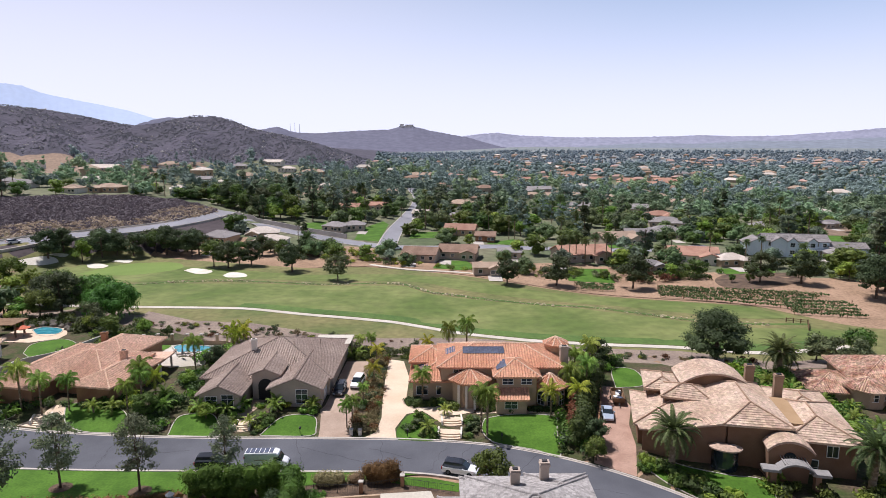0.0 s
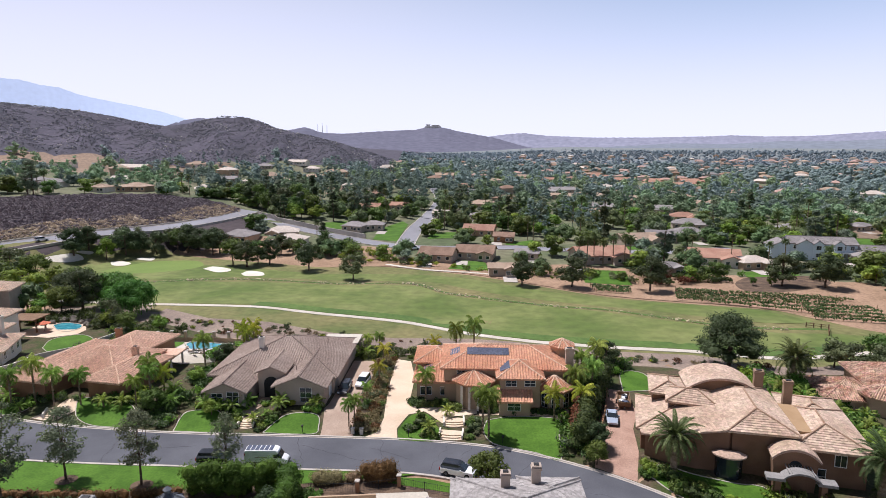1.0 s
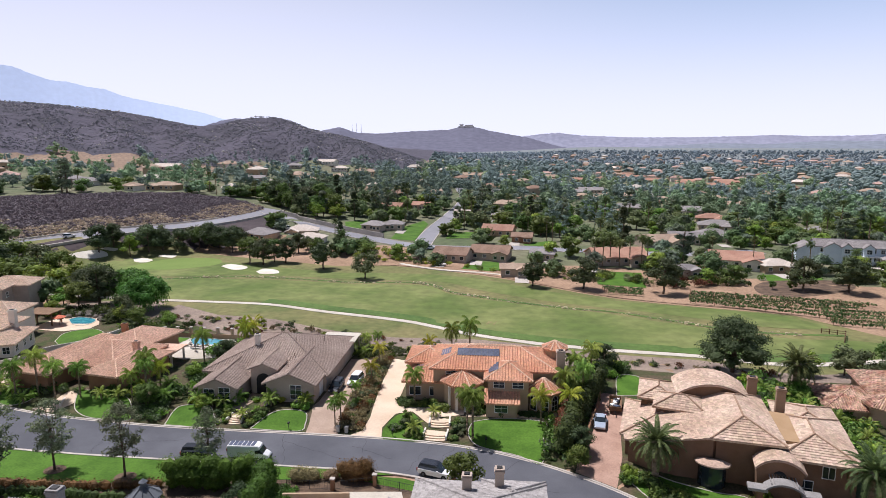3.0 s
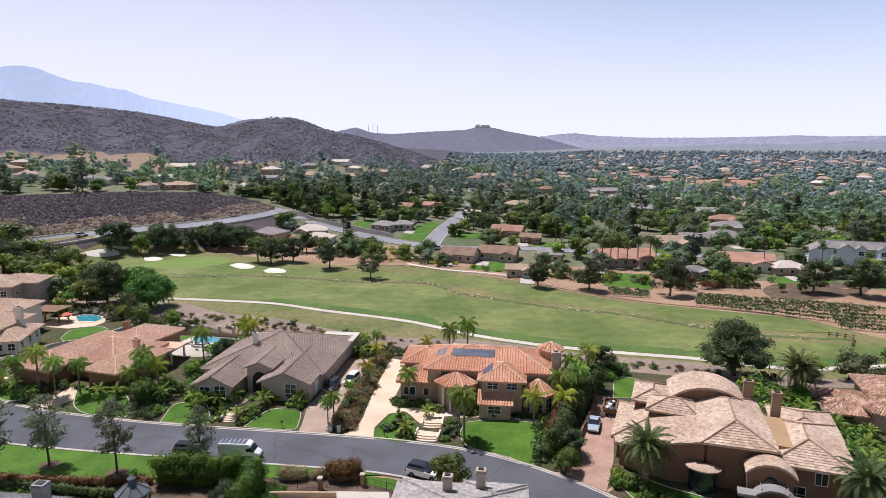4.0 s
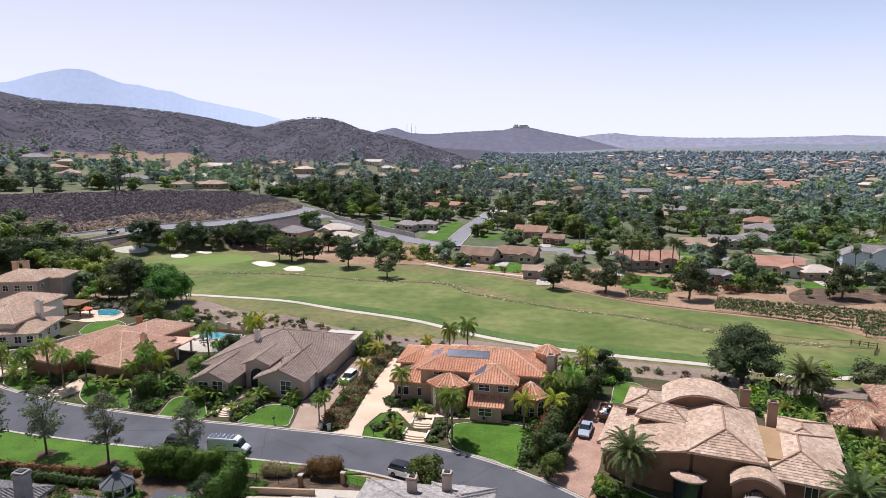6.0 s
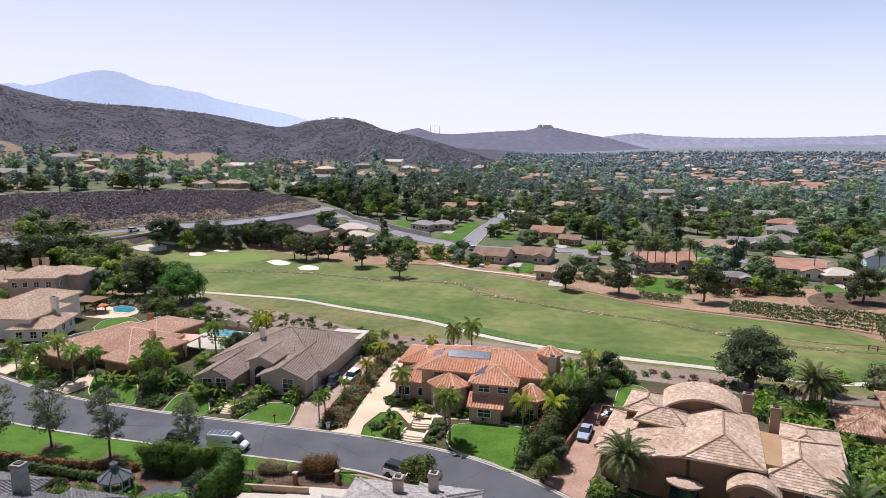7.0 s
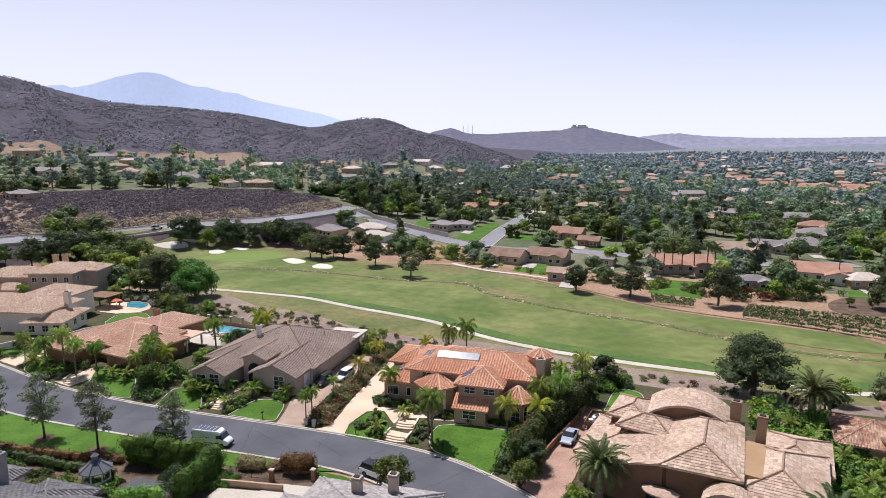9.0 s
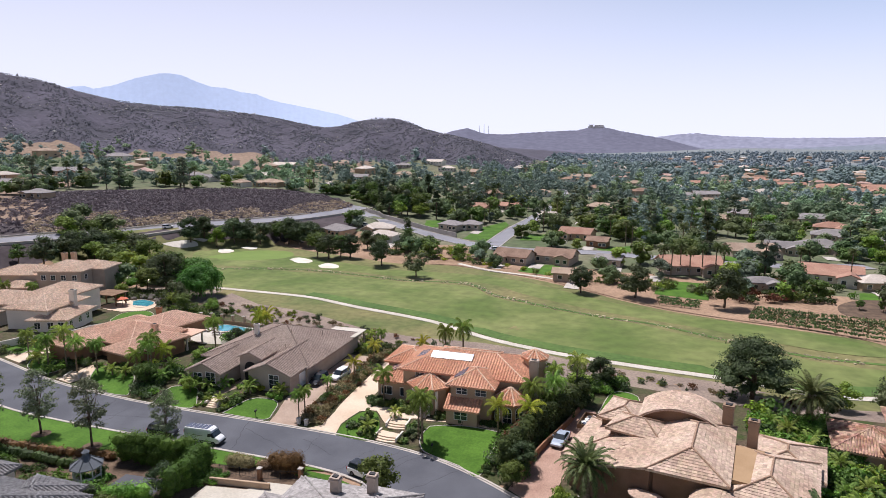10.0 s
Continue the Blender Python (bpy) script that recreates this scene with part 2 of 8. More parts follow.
# ---- mesh helpers ----
def mesh_of(name, verts, faces, mats, smooth=False, index=None):
    me = bpy.data.meshes.new(name)
    me.from_pydata([tuple(v) for v in verts], [], [tuple(f) for f in faces])
    for m in mats if isinstance(mats, (list, tuple)) else [mats]:
        me.materials.append(m)
    if index is not None:
        me.polygons.foreach_set("material_index", index)
    if smooth:
        me.polygons.foreach_set("use_smooth", [True] * len(me.polygons))
    me.update()
    return me


def finish(bm, name, material, smooth=False):
    me = bpy.data.meshes.new(name)
    bm.to_mesh(me)
    bm.free()
    me.materials.append(material)
    if smooth:
        me.polygons.foreach_set("use_smooth", [True] * len(me.polygons))
    return me


def part(name, bm, material, parent, label="", smooth=False):
    """One bmesh or mesh as one part under its parent."""
    me = finish(bm, name, material, smooth) if isinstance(bm, bmesh.types.BMesh) else bm
    ob = new(name, me)
    ob.parent = parent
    return tagged(ob, label)


def thing(name, label, category, m=None, group="", kind=""):
    ob = new(name)
    ob.empty_display_size = 0.3
    if m is not None:
        ob.matrix_basis = m
    return tagged(ob, label, category, group, kind)


def add_box(bm, x0, x1, y0, y1, z0, z1, bevel=0.0, m=None):
    r = bmesh.ops.create_cube(bm, size=1, matrix=Matrix.Translation(((x0 + x1) / 2, (y0 + y1) / 2, (z0 + z1) / 2)) @ Matrix.Diagonal((x1 - x0, y1 - y0, z1 - z0, 1)))
    if bevel:
        e = list({e for v in r["verts"] for e in v.link_edges})
        r2 = bmesh.ops.bevel(bm, geom=e, offset=bevel, segments=2, affect="EDGES", profile=0.7)
        vs = list({v for f in r2["faces"] for v in f.verts} | {v for v in r["verts"] if v.is_valid})
    else:
        vs = r["verts"]
    if m is not None:
        bmesh.ops.transform(bm, matrix=m, verts=vs)
    return vs


def add_cyl(bm, p, q, r0, r1, seg=10):
    p, q = Vector(p), Vector(q)
    d = q - p
    m = Matrix.Translation((p + q) / 2) @ d.to_track_quat("Z", "Y").to_matrix().to_4x4()
    return bmesh.ops.create_cone(bm, cap_ends=True, segments=seg, radius1=r0, radius2=r1, depth=d.length, matrix=m)["verts"]


def box_mesh(name, material, *boxes, bevel=0.0):
    bm = bmesh.new()
    for b in boxes:
        add_box(bm, *b, bevel=bevel)
    return finish(bm, name, material)


def spline(pts, n=8):
    """A Catmull-Rom line through the points."""
    p = [Vector(q) for q in pts]
    p = [2 * p[0] - p[1]] + p + [2 * p[-1] - p[-2]]
    out = []
    for i in range(1, len(p) - 2):
        a, b, c, d = p[i - 1:i + 3]
        for k in range(n):
            t = k / n
            out.append(0.5 * (2 * b + (c - a) * t + (2 * a - 5 * b + 4 * c - d) * t * t + (3 * b - a - 3 * c + d) * t ** 3))
    out.append(p[-2])
    return out


def offset(line, d):
    """The line moved d to its left."""
    out = []
    for i, p in enumerate(line):
        a, b = line[max(i - 1, 0)], line[min(i + 1, len(line) - 1)]
        t = (b - a).normalized()
        out.append(Vector((p[0] - t[1] * d, p[1] + t[0] * d)))
    return out

# ---- lie of the land ----
FAR_KERB = spline([(-150, 116), (-120, 107), (-88, 98.6), (-69, 93.3), (-55, 91.2), (-40, 90.1), (-20, 89.9), (-5, 89.4), (6.5, 87.9), (14.5, 85.2), (22, 81.2), (28, 76.8), (34, 71), (39.5, 63), (43, 54), (45, 40), (45, 20)], 6)
FAR_KERB = [v.to_2d() if len(v) > 2 else v for v in FAR_KERB]
NEAR_KERB = spline([(-150, 105), (-120, 96), (-88, 86.5), (-66, 81.6), (-53, 80.5), (-40, 80.2), (-16, 80.0), (-6, 79.8), (1, 78.6), (7.5, 76.0), (14.5, 71.5), (21.5, 65.5), (27.5, 58), (32, 49), (35, 38), (35.5, 20)], 6)
# rolling base of the valley: bearings, and heights at growing distance
LAND_AZ = [-75, -60, -50, -40, -32, -27, -22, -18, -12, -6, 0, 6, 14, 25, 50]
LAND_Z = [(9, 22, 31, 36, 34), (8, 20, 29, 33, 32), (7.5, 17.5, 27, 31, 30), (7, 16.6, 24, 28, 27), (7, 16.6, 22, 26, 25), (7, 15.5, 20.5, 23, 22), (6.8, 12, 17, 20, 18), (5, 8, 12, 16, 15), (1.8, 5.5, 9, 14, 12), (0.7, 3.5, 6, 12, 10), (0.3, 2, 2, 6, 5), (0, 0, -1, 0, 0), (0, -1.5, -4, -4, -3), (-0.5, -2, -4, -4, -2), (-0.5, -2, -4, -4, -2)]
GOLF_EDGE = [(-75, 205), (-50, 232), (-47, 240), (-40, 255), (-36, 261), (-32, 267), (-27, 274), (-22, 280), (-18, 270), (-12, 240), (-6, 232), (0, 228), (10, 222), (25, 222), (50, 222)]
CREST = [(-75, 170), (-60, 160), (-52.5, 147), (-50.5, 137), (-48.7, 132.5), (-46.9, 125), (-45.1, 114.4), (-43.1, 107), (-41, 102), (-38.9, 99.6), (-36.7, 98), (-34.4, 94.5), (-32.1, 90), (-29.7, 83), (-27.7, 75.5), (-26, 70.5), (-24.6, 73), (-23, 80), (-21.3, 86), (-19.7, 85), (-18.4, 79.5), (-17.2, 70), (-15.8, 64), (-14.3, 58.7), (-12, 49), (-9.4, 35), (-6.8, 21), (-5.3, 12), (-3, 0)]


def ease(t):
    t = np.clip(t, 0, 1)
    return t * t * (3 - 2 * t)


def table(x, rows, k=1, right=None):
    return np.interp(x, [r[0] for r in rows], [r[k] for r in rows], right=right)


KERB_X = np.array([v[0] for v in FAR_KERB])
KERB_Y = np.array([v[1] for v in FAR_KERB])
KX = KERB_X[:-8]
KY = KERB_Y[:-8]


def kerb_gap(x, y):
    """Metres beyond the far kerb, about."""
    ky = np.interp(x, KX, KY)
    slope = np.interp(x, KX, np.gradient(KY, KX))
    return (y - ky) / np.sqrt(1 + slope ** 2)


def height(x, y):
    """The ground's height."""
    x, y = np.asarray(x, float), np.asarray(y, float)
    r, az = np.hypot(x, y), np.degrees(np.arctan2(x, y))
    yard = 1.2 * ease((kerb_gap(x, y) - 0.3) / 7) * (1 - ease((y - 121 + 0.06 * np.abs(x)) / 12)) * ease((x + 125) / 25) * (1 - ease((x - 85) / 20))
    yard = np.where(x > 44, 1.2 * (1 - ease((y - 115) / 12)) * (1 - ease((x - 85) / 20)), yard)
    yard = yard + 1.1 * ease((y - 116) / 6) * (1 - ease((y - 131) / 5)) * ease((x + 70) / 5) * (1 - ease((x + 47.5) / 3))
    lumps = 0.5 * np.sin(x * 0.055 + 1) * np.sin(y * 0.07) * ease((y - 138) / 20) * (1 - ease((y - 240) / 60))
    edge = table(az, GOLF_EDGE)
    steps_r = (edge, edge + np.where(az < -17, 20, 60), 385, 560, 720, 1000)
    base = np.zeros_like(r)
    for i in range(5):
        low = np.interp(az, LAND_AZ, [v[i - 1] for v in LAND_Z]) if i else 0.0
        top = np.interp(az, LAND_AZ, [v[i] for v in LAND_Z])
        t = np.clip((r - steps_r[i]) / (steps_r[i + 1] - steps_r[i]), 0, 1)
        base = np.where(r > steps_r[i], low + (top - low) * (ease(t) if i == 0 else t), base)
    wave = np.sin(x * 0.013 + y * 0.004) + 0.8 * np.sin(x * 0.031 - y * 0.017) + 0.6 * np.sin(x * 0.05 + y * 0.043)
    rise = np.clip((r - 640) / 360, 0, 1)
    crest = table(az, CREST, right=-10)
    spur = (3.5 * wave + 5 * np.sin(az * 1.3 + r * 0.006)) * rise * (1 - rise) * 4 * np.clip(crest / 60, 0, 1)
    hill = np.maximum(crest - base, 0) * rise ** 1.15 * (1 - 0.4 * ease((r - 1000) / 900)) + spur
    lift = 30 * ease((r - 1450) / 1200) * ease((az + 4) / 14)
    return yard + lumps + base + hill + lift


def on(x, y, up=0.0):
    return Vector((x, y, float(height(x, y)) + up))


def axis_lines(lo, hi, a, b, step, grow):
    """Grid lines, even between a and b, and wider and wider outside."""
    mid = list(np.arange(a, b + 0.01, step))
    out, s, v = [], step, b
    while v < hi:
        s *= grow
        v += s
        out.append(min(v, hi))
    left, s, v = [], step, a
    while v > lo:
        s *= grow
        v -= s
        left.append(max(v, lo))
    return np.array(left[::-1] + mid + out)


gx, gy = axis_lines(-4950, 4950, -270, 130, 3.4, 1.045), axis_lines(-4950, 4950, 30, 380, 3.4, 1.035)
GX, GY = np.meshgrid(gx, gy)
GZ = height(GX, GY)
RR, AZ = np.hypot(GX, GY), np.degrees(np.arctan2(GX, GY))
rough_amp = np.where((RR > 770) & (RR < 1100) & (table(AZ, CREST) > 20), 3.0, 0.0)
GZ = GZ + rough_amp * (np.random.RandomState(3).rand(*GZ.shape) - 0.5) - np.where((RR < 260), 0.12, 0.0)
nx, ny = len(gx), len(gy)
vid = np.arange(nx * ny).reshape(ny, nx)
quads = np.stack([vid[:-1, :-1], vid[:-1, 1:], vid[1:, 1:], vid[1:, :-1]], -1).reshape(-1, 4)
cx, cy = (GX[:-1, :-1] + GX[1:, 1:]) / 2, (GY[:-1, :-1] + GY[1:, 1:]) / 2
cr, ca = np.hypot(cx, cy), np.degrees(np.arctan2(cx, cy))
dryness = np.sin(cx * 0.021 + 2) + np.sin(cy * 0.017 + cx * 0.008)
BRUSH_TOP = [(-58, 330), (-48, 370), (-44, 398), (-27, 398), (-23, 388), (-20.5, 368), (-19, 330)]
edge_r = table(ca, GOLF_EDGE)
slot = np.where(cr > edge_r + 14, 1, 0)
slot = np.where((cr > edge_r + 4) & (cr < table(ca, BRUSH_TOP)) & (ca < -19) & (ca > -58), 2, slot)
slot = np.where((cr > 300) & (cr < 470) & (ca < -45 + 2.5 * np.sin(cr * 0.045)) & (ca > -75) & (dryness > -0.8), 4, slot)
slot = np.where((cr > 470) & (cr < 760) & (ca < -8) & (dryness > 0.55), 4, slot)
slot = np.where((cr > 660) & (cr < 745) & (ca < -27) & (ca > -60), 4, slot)
hilly = table(ca, CREST) > 22
slot = np.where(hilly & (cr > 698 + 18 * np.sin(ca * 0.36 + 1.0) + 4 * np.sin(ca * 0.9)) & (ca > -120), 3, slot)
slot = np.where((cr > 1000) & (ca < -4) & (ca > -120), 3, slot)
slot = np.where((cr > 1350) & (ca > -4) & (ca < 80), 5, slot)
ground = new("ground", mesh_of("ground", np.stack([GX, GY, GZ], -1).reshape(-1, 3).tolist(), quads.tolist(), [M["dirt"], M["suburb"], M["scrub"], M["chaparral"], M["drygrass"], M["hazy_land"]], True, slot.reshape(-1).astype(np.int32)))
tagged(ground, "dry valley floor rising to brush-covered hills", "ground", kind="structure")


def ridge(name, label, profile, r0, material, foot):
    """A far range: a bank with a ragged crest along the given bearings."""
    az = np.arange(profile[0][0], profile[-1][0], 0.12)
    el = np.interp(az, [a for a, b in profile], [b for a, b in profile])
    crest = 45 + r0 * np.tan(np.radians(el))
    crest = crest + np.array([3.0 * noise.noise((a * 3.1, r0, 0)) + 2.2 * noise.noise((a * 11, r0, 5)) for a in az])
    verts, faces, k = [], [], 7
    for a, c in zip(np.radians(az), crest):
        for j in range(k):
            f = j / (k - 1)
            r = r0 - foot * (1 - f) + 6 * noise.noise((a * 60, f * 4, r0))
            verts.append((r * math.sin(a), r * math.cos(a), max(c, 2) * f ** 1.3 - 1))
    for i in range(len(az) - 1):
        for j in range(k - 1):
            a = i * k + j
            faces.append((a, a + k, a + k + 1, a + 1))
    return tagged(new(name, mesh_of(name, verts, faces, material, True)), label, "hills", kind="structure")


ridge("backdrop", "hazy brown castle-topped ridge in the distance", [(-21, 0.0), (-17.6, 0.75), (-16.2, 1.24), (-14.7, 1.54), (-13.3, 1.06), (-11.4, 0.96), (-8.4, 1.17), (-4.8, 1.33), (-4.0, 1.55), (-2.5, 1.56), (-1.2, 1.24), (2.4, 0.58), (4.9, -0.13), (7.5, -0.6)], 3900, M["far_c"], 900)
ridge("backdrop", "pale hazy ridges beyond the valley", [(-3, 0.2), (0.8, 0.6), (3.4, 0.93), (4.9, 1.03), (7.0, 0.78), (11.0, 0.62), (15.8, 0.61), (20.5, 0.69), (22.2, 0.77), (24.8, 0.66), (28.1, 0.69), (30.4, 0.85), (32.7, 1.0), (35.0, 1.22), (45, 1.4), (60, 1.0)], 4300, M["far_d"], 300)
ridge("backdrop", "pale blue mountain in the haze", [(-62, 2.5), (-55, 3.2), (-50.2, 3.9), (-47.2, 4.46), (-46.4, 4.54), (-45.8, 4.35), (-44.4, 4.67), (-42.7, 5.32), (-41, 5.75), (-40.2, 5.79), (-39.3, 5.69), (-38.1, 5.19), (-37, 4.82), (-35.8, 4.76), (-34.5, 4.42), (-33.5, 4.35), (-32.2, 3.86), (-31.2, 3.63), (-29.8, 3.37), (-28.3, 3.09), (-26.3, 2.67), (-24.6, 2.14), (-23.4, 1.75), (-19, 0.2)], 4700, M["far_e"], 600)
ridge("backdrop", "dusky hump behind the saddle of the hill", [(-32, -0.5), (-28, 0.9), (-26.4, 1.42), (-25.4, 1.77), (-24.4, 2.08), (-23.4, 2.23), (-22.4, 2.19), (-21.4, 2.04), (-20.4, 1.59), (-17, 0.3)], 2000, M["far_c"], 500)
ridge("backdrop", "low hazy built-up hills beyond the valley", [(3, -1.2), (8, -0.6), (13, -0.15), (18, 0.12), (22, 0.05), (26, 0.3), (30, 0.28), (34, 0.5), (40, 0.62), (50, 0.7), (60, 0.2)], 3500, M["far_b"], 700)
KEEP = thing("hilltop_mansion", "pale mansion with terraces on a far hilltop", "house", pose(*(3890 * Vector((math.sin(radians(-3.3)), math.cos(radians(-3.3)), 0))).to_2d(), 150))
part("wall", box_mesh("wall", M["stucco_w"], (-48, 48, -6, 6, -8, 6), (-40, -18, -5, 5, 6, 14), (-8, 40, -5, 5, 6, 11)), None, KEEP)
part("roof", box_mesh("roof", M["stucco_g"], (-43, -15, -7, 7, 14, 16), (-10, 43, -7, 7, 11, 13)), M["far_c"], KEEP)
for a, h in ((-13.6, 60), (-13.2, 66), (-12.8, 58)):
    mast = thing("radio_mast", "thin radio mast on a far ridge", "mast", pose(3880 * math.sin(radians(a)), 3880 * math.cos(radians(a)), 105), "radio masts")
    bm = bmesh.new()
    add_cyl(bm, (0, 0, 0), (0, 0, h), 1.6, 0.8, 6)
    part("pole", bm, M["far_d"], mast)


def patch(name, pts, material, up, label, category="ground", step=2.0, edge=0.0, kind="structure", h=None):
    """A sheet over the land, cut to an outline, up metres above it."""
    pts = [Vector((p[0], p[1])) for p in pts]
    bm = bmesh.new()
    f = bm.faces.new([bm.verts.new((p.x, p.y, 0)) for p in pts])
    bmesh.ops.triangulate(bm, faces=[f])
    xs, ys = [p.x for p in pts], [p.y for p in pts]
    for lo, hi, no in ((min(xs), max(xs), (1, 0, 0)), (min(ys), max(ys), (0, 1, 0))):
        k = math.ceil(lo / step) * step
        while k < hi:
            bmesh.ops.bisect_plane(bm, geom=bm.verts[:] + bm.edges[:] + bm.faces[:], plane_co=(no[0] * k, no[1] * k, 0), plane_no=no, dist=1e-4)
            k += step
    for v in bm.verts:
        v.co.z = (float(height(v.co.x, v.co.y)) if h is None else h) + up
    if edge:
        r = bmesh.ops.extrude_face_region(bm, geom=bm.faces[:])
        for v in (g for g in r["geom"] if isinstance(g, bmesh.types.BMVert)):
            v.co.z -= edge
    bmesh.ops.recalc_face_normals(bm, faces=bm.faces[:])
    if sum(f.normal.z for f in bm.faces) < 0 and not edge:
        bmesh.ops.reverse_faces(bm, faces=bm.faces[:])
    return tagged(new(name, finish(bm, name, material)), label, category, kind=kind)


def strip(name, line, w, z0, z1, material, label, category="kerb", kind="structure", follow=False):
    """A band along a line, w to its left, with a top at z1 and sides down to z0."""
    line = [Vector((p[0], p[1])) for p in line]
    other = offset(line, w)
    verts, faces = [], []
    for a, b in zip(line, other):
        ha, hb = (float(height(*a)), float(height(*b))) if follow else (0, 0)
        verts += [(*a, ha + z0), (*a, ha + z1), (*b, hb + z1), (*b, hb + z0)]
    for i in range(len(line) - 1):
        k = 4 * i
        for j in range(3):
            faces.append((k + j, k + 4 + j, k + 5 + j, k + 1 + j))
    ob = new(name, mesh_of(name, verts, faces, material))
    bm = bmesh.new()
    bm.from_mesh(ob.data)
    bmesh.ops.recalc_face_normals(bm, faces=bm.faces[:])
    bm.to_mesh(ob.data)
    bm.free()
    return tagged(ob, label, category, kind=kind)


# ---- road and kerbs ----


def even(line, n):
    """n points at even steps along a line."""
    d = [0.0]
    for p, q in zip(line, line[1:]):
        d.append(d[-1] + (q - p).length)
    t = np.linspace(0, d[-1], n)
    return list(zip(np.interp(t, d, [p[0] for p in line]), np.interp(t, d, [p[1] for p in line])))


side_a, side_b = even(NEAR_KERB, 150), even(FAR_KERB, 150)
road = new("road", mesh_of("road", [(*p, 0.02) for p in side_a] + [(*p, 0.02) for p in side_b], [(i, i + 1, 151 + i, 150 + i) for i in range(149)], M["asphalt"]))
tagged(road, "grey asphalt residential road with hairline cracks", "road", kind="structure")
strip("kerb", FAR_KERB, 0.3, -0.1, 0.13, M["concrete"], "pale concrete kerb along the far side of the road")
strip("kerb", FAR_KERB, -0.28, -0.1, 0.035, M["concrete"], "concrete gutter along the far side of the road")
strip("kerb", NEAR_KERB, -0.3, -0.1, 0.13, M["concrete"], "pale concrete kerb along the near side of the road")
strip("kerb", NEAR_KERB, 0.28, -0.1, 0.035, M["concrete"], "concrete gutter along the near side of the road")
rng = random.Random(4)
for i in range(15):
    k = rng.randrange(24, 66)
    a, b = FAR_KERB[min(k, len(FAR_KERB) - 1)], NEAR_KERB[min(k, len(NEAR_KERB) - 1)]
    if i % 3 == 0:
        a, b = a.lerp(b, rng.uniform(0.1, 0.7)), FAR_KERB[min(k + 4, 90)].lerp(NEAR_KERB[min(k + 4, 90)], rng.uniform(0.2, 0.8))
    line = [a.lerp(b, 0.05 + 0.9 * j / 9) + Vector((rng.uniform(-0.35, 0.35), rng.uniform(-0.2, 0.2))) for j in range(10)]
    strip("road_crack", line, rng.uniform(0.035, 0.07), 0.02, 0.026, M["crack"], "dark sealed crack across the asphalt", "crack")

# ---- golf course ----
cart = spline([(-150, 172), (-120, 171), (-95, 168.6), (-82.3, 167.6), (-60.0, 165.1), (-51.6, 163.3), (-43.1, 160.2), (-35.0, 157.7), (-27.2, 156.1), (-19.6, 154.5), (-12.2, 152.4), (-4.8, 148.4), (2.2, 144.1), (8.9, 141.0), (15.4, 138.8), (21.7, 136.9), (37, 134.2), (52, 132.4), (62, 130), (70, 128.6), (80, 130), (92, 133)], 6)
patch("fairway", spline([(-210, 205), (-150, 172), (-95, 165), (-64, 153), (-47, 150), (-29, 142.5), (-14, 139), (12, 133), (36, 131), (52, 128), (66, 123), (90, 126), (140, 134), (150, 165), (118, 172), (97, 160), (88, 168), (66, 175), (43, 184), (20, 199), (4, 210), (-12, 219), (-30, 226), (-50, 224), (-75, 232), (-100, 242), (-150, 262), (-190, 262), (-210, 205)], 5), M["rough"], 0.03, "patchy green and straw golf rough", "grass", 8)
patch("fairway", spline([(-122, 176), (-95, 171.5), (-60, 168.5), (-40, 165), (-20, 158), (0, 150.5), (25, 141), (50, 136), (78, 134), (100, 138), (96, 147), (76, 148), (55, 156), (35, 168), (12, 176), (-4, 183), (-14, 194), (-40, 196.5), (-60, 199), (-90, 196), (-110, 190), (-122, 176)], 5), M["fairway"], 0.06, "mown green fairway with straw-coloured patches", "grass", 8)
patch("fairway", spline([(-125, 200), (-100, 198), (-70, 206), (-30, 203), (-8, 199), (4, 189), (25, 178), (50, 168), (75, 156), (92, 158), (82, 168), (64, 174), (40, 182), (18, 194), (0, 206), (-20, 213), (-50, 214), (-80, 222), (-115, 232), (-140, 225), (-125, 200)], 5), M["fairway"], 0.06, "mown green fairway beyond the creek", "grass", 8)
collar = [p for p in cart if -60 < p[0] < 90]
strip("fairway_edge", offset(collar, 2.5), 4.5, -0.1, 0.075, M["collar"], "darker mown grass band beside the cart path", "grass", follow=True)
strip("cart_path", cart, 2.0, -0.1, 0.12, M["path"], "pale concrete cart path winding along the fairway", "path", follow=True)
for pts in ([(-156.4, 221), (-154, 225.2), (-150, 230), (-146.5, 231), (-145, 228.4), (-150, 223.5)], [(-149.5, 231.5), (-148, 233.6), (-144.5, 235.5), (-145, 233.2)], [(-134.4, 238.5), (-132, 243), (-123, 240.9), (-121.4, 234.9), (-127.6, 236.5)], [(-135, 230.5), (-131.3, 232), (-125.7, 228.5), (-125.6, 223.5), (-130.3, 224)], [(-93, 218), (-91.5, 223), (-83.5, 218.8), (-82.2, 214), (-86, 212.3)], [(-76.4, 210.6), (-75.4, 216), (-70, 214), (-68, 209.2), (-73.3, 207.4)]):
    patch("sand_bunker", spline(pts + pts[:1], 6), M["sand"], 0.12, "kidney-shaped bunker of white sand", "bunker", 3, edge=0.1)
patch("putting_green", spline([(-128, 212), (-108, 209), (-96, 222), (-104, 236), (-120, 232), (-128, 212)], 6), M["green"], 0.09, "smooth putting green between bunkers", "grass", 6)
creek = spline([(-125, 190), (-102, 194), (-88, 199), (-73, 202.3), (-56.6, 202), (-37.6, 198.8), (-20.4, 198.9), (-12.4, 195.9), (-3.7, 185.6), (10.3, 178.7), (26.2, 172.3), (40.9, 168), (53.6, 160), (65, 153.4), (76.7, 150.9), (92.4, 151.3)], 5)
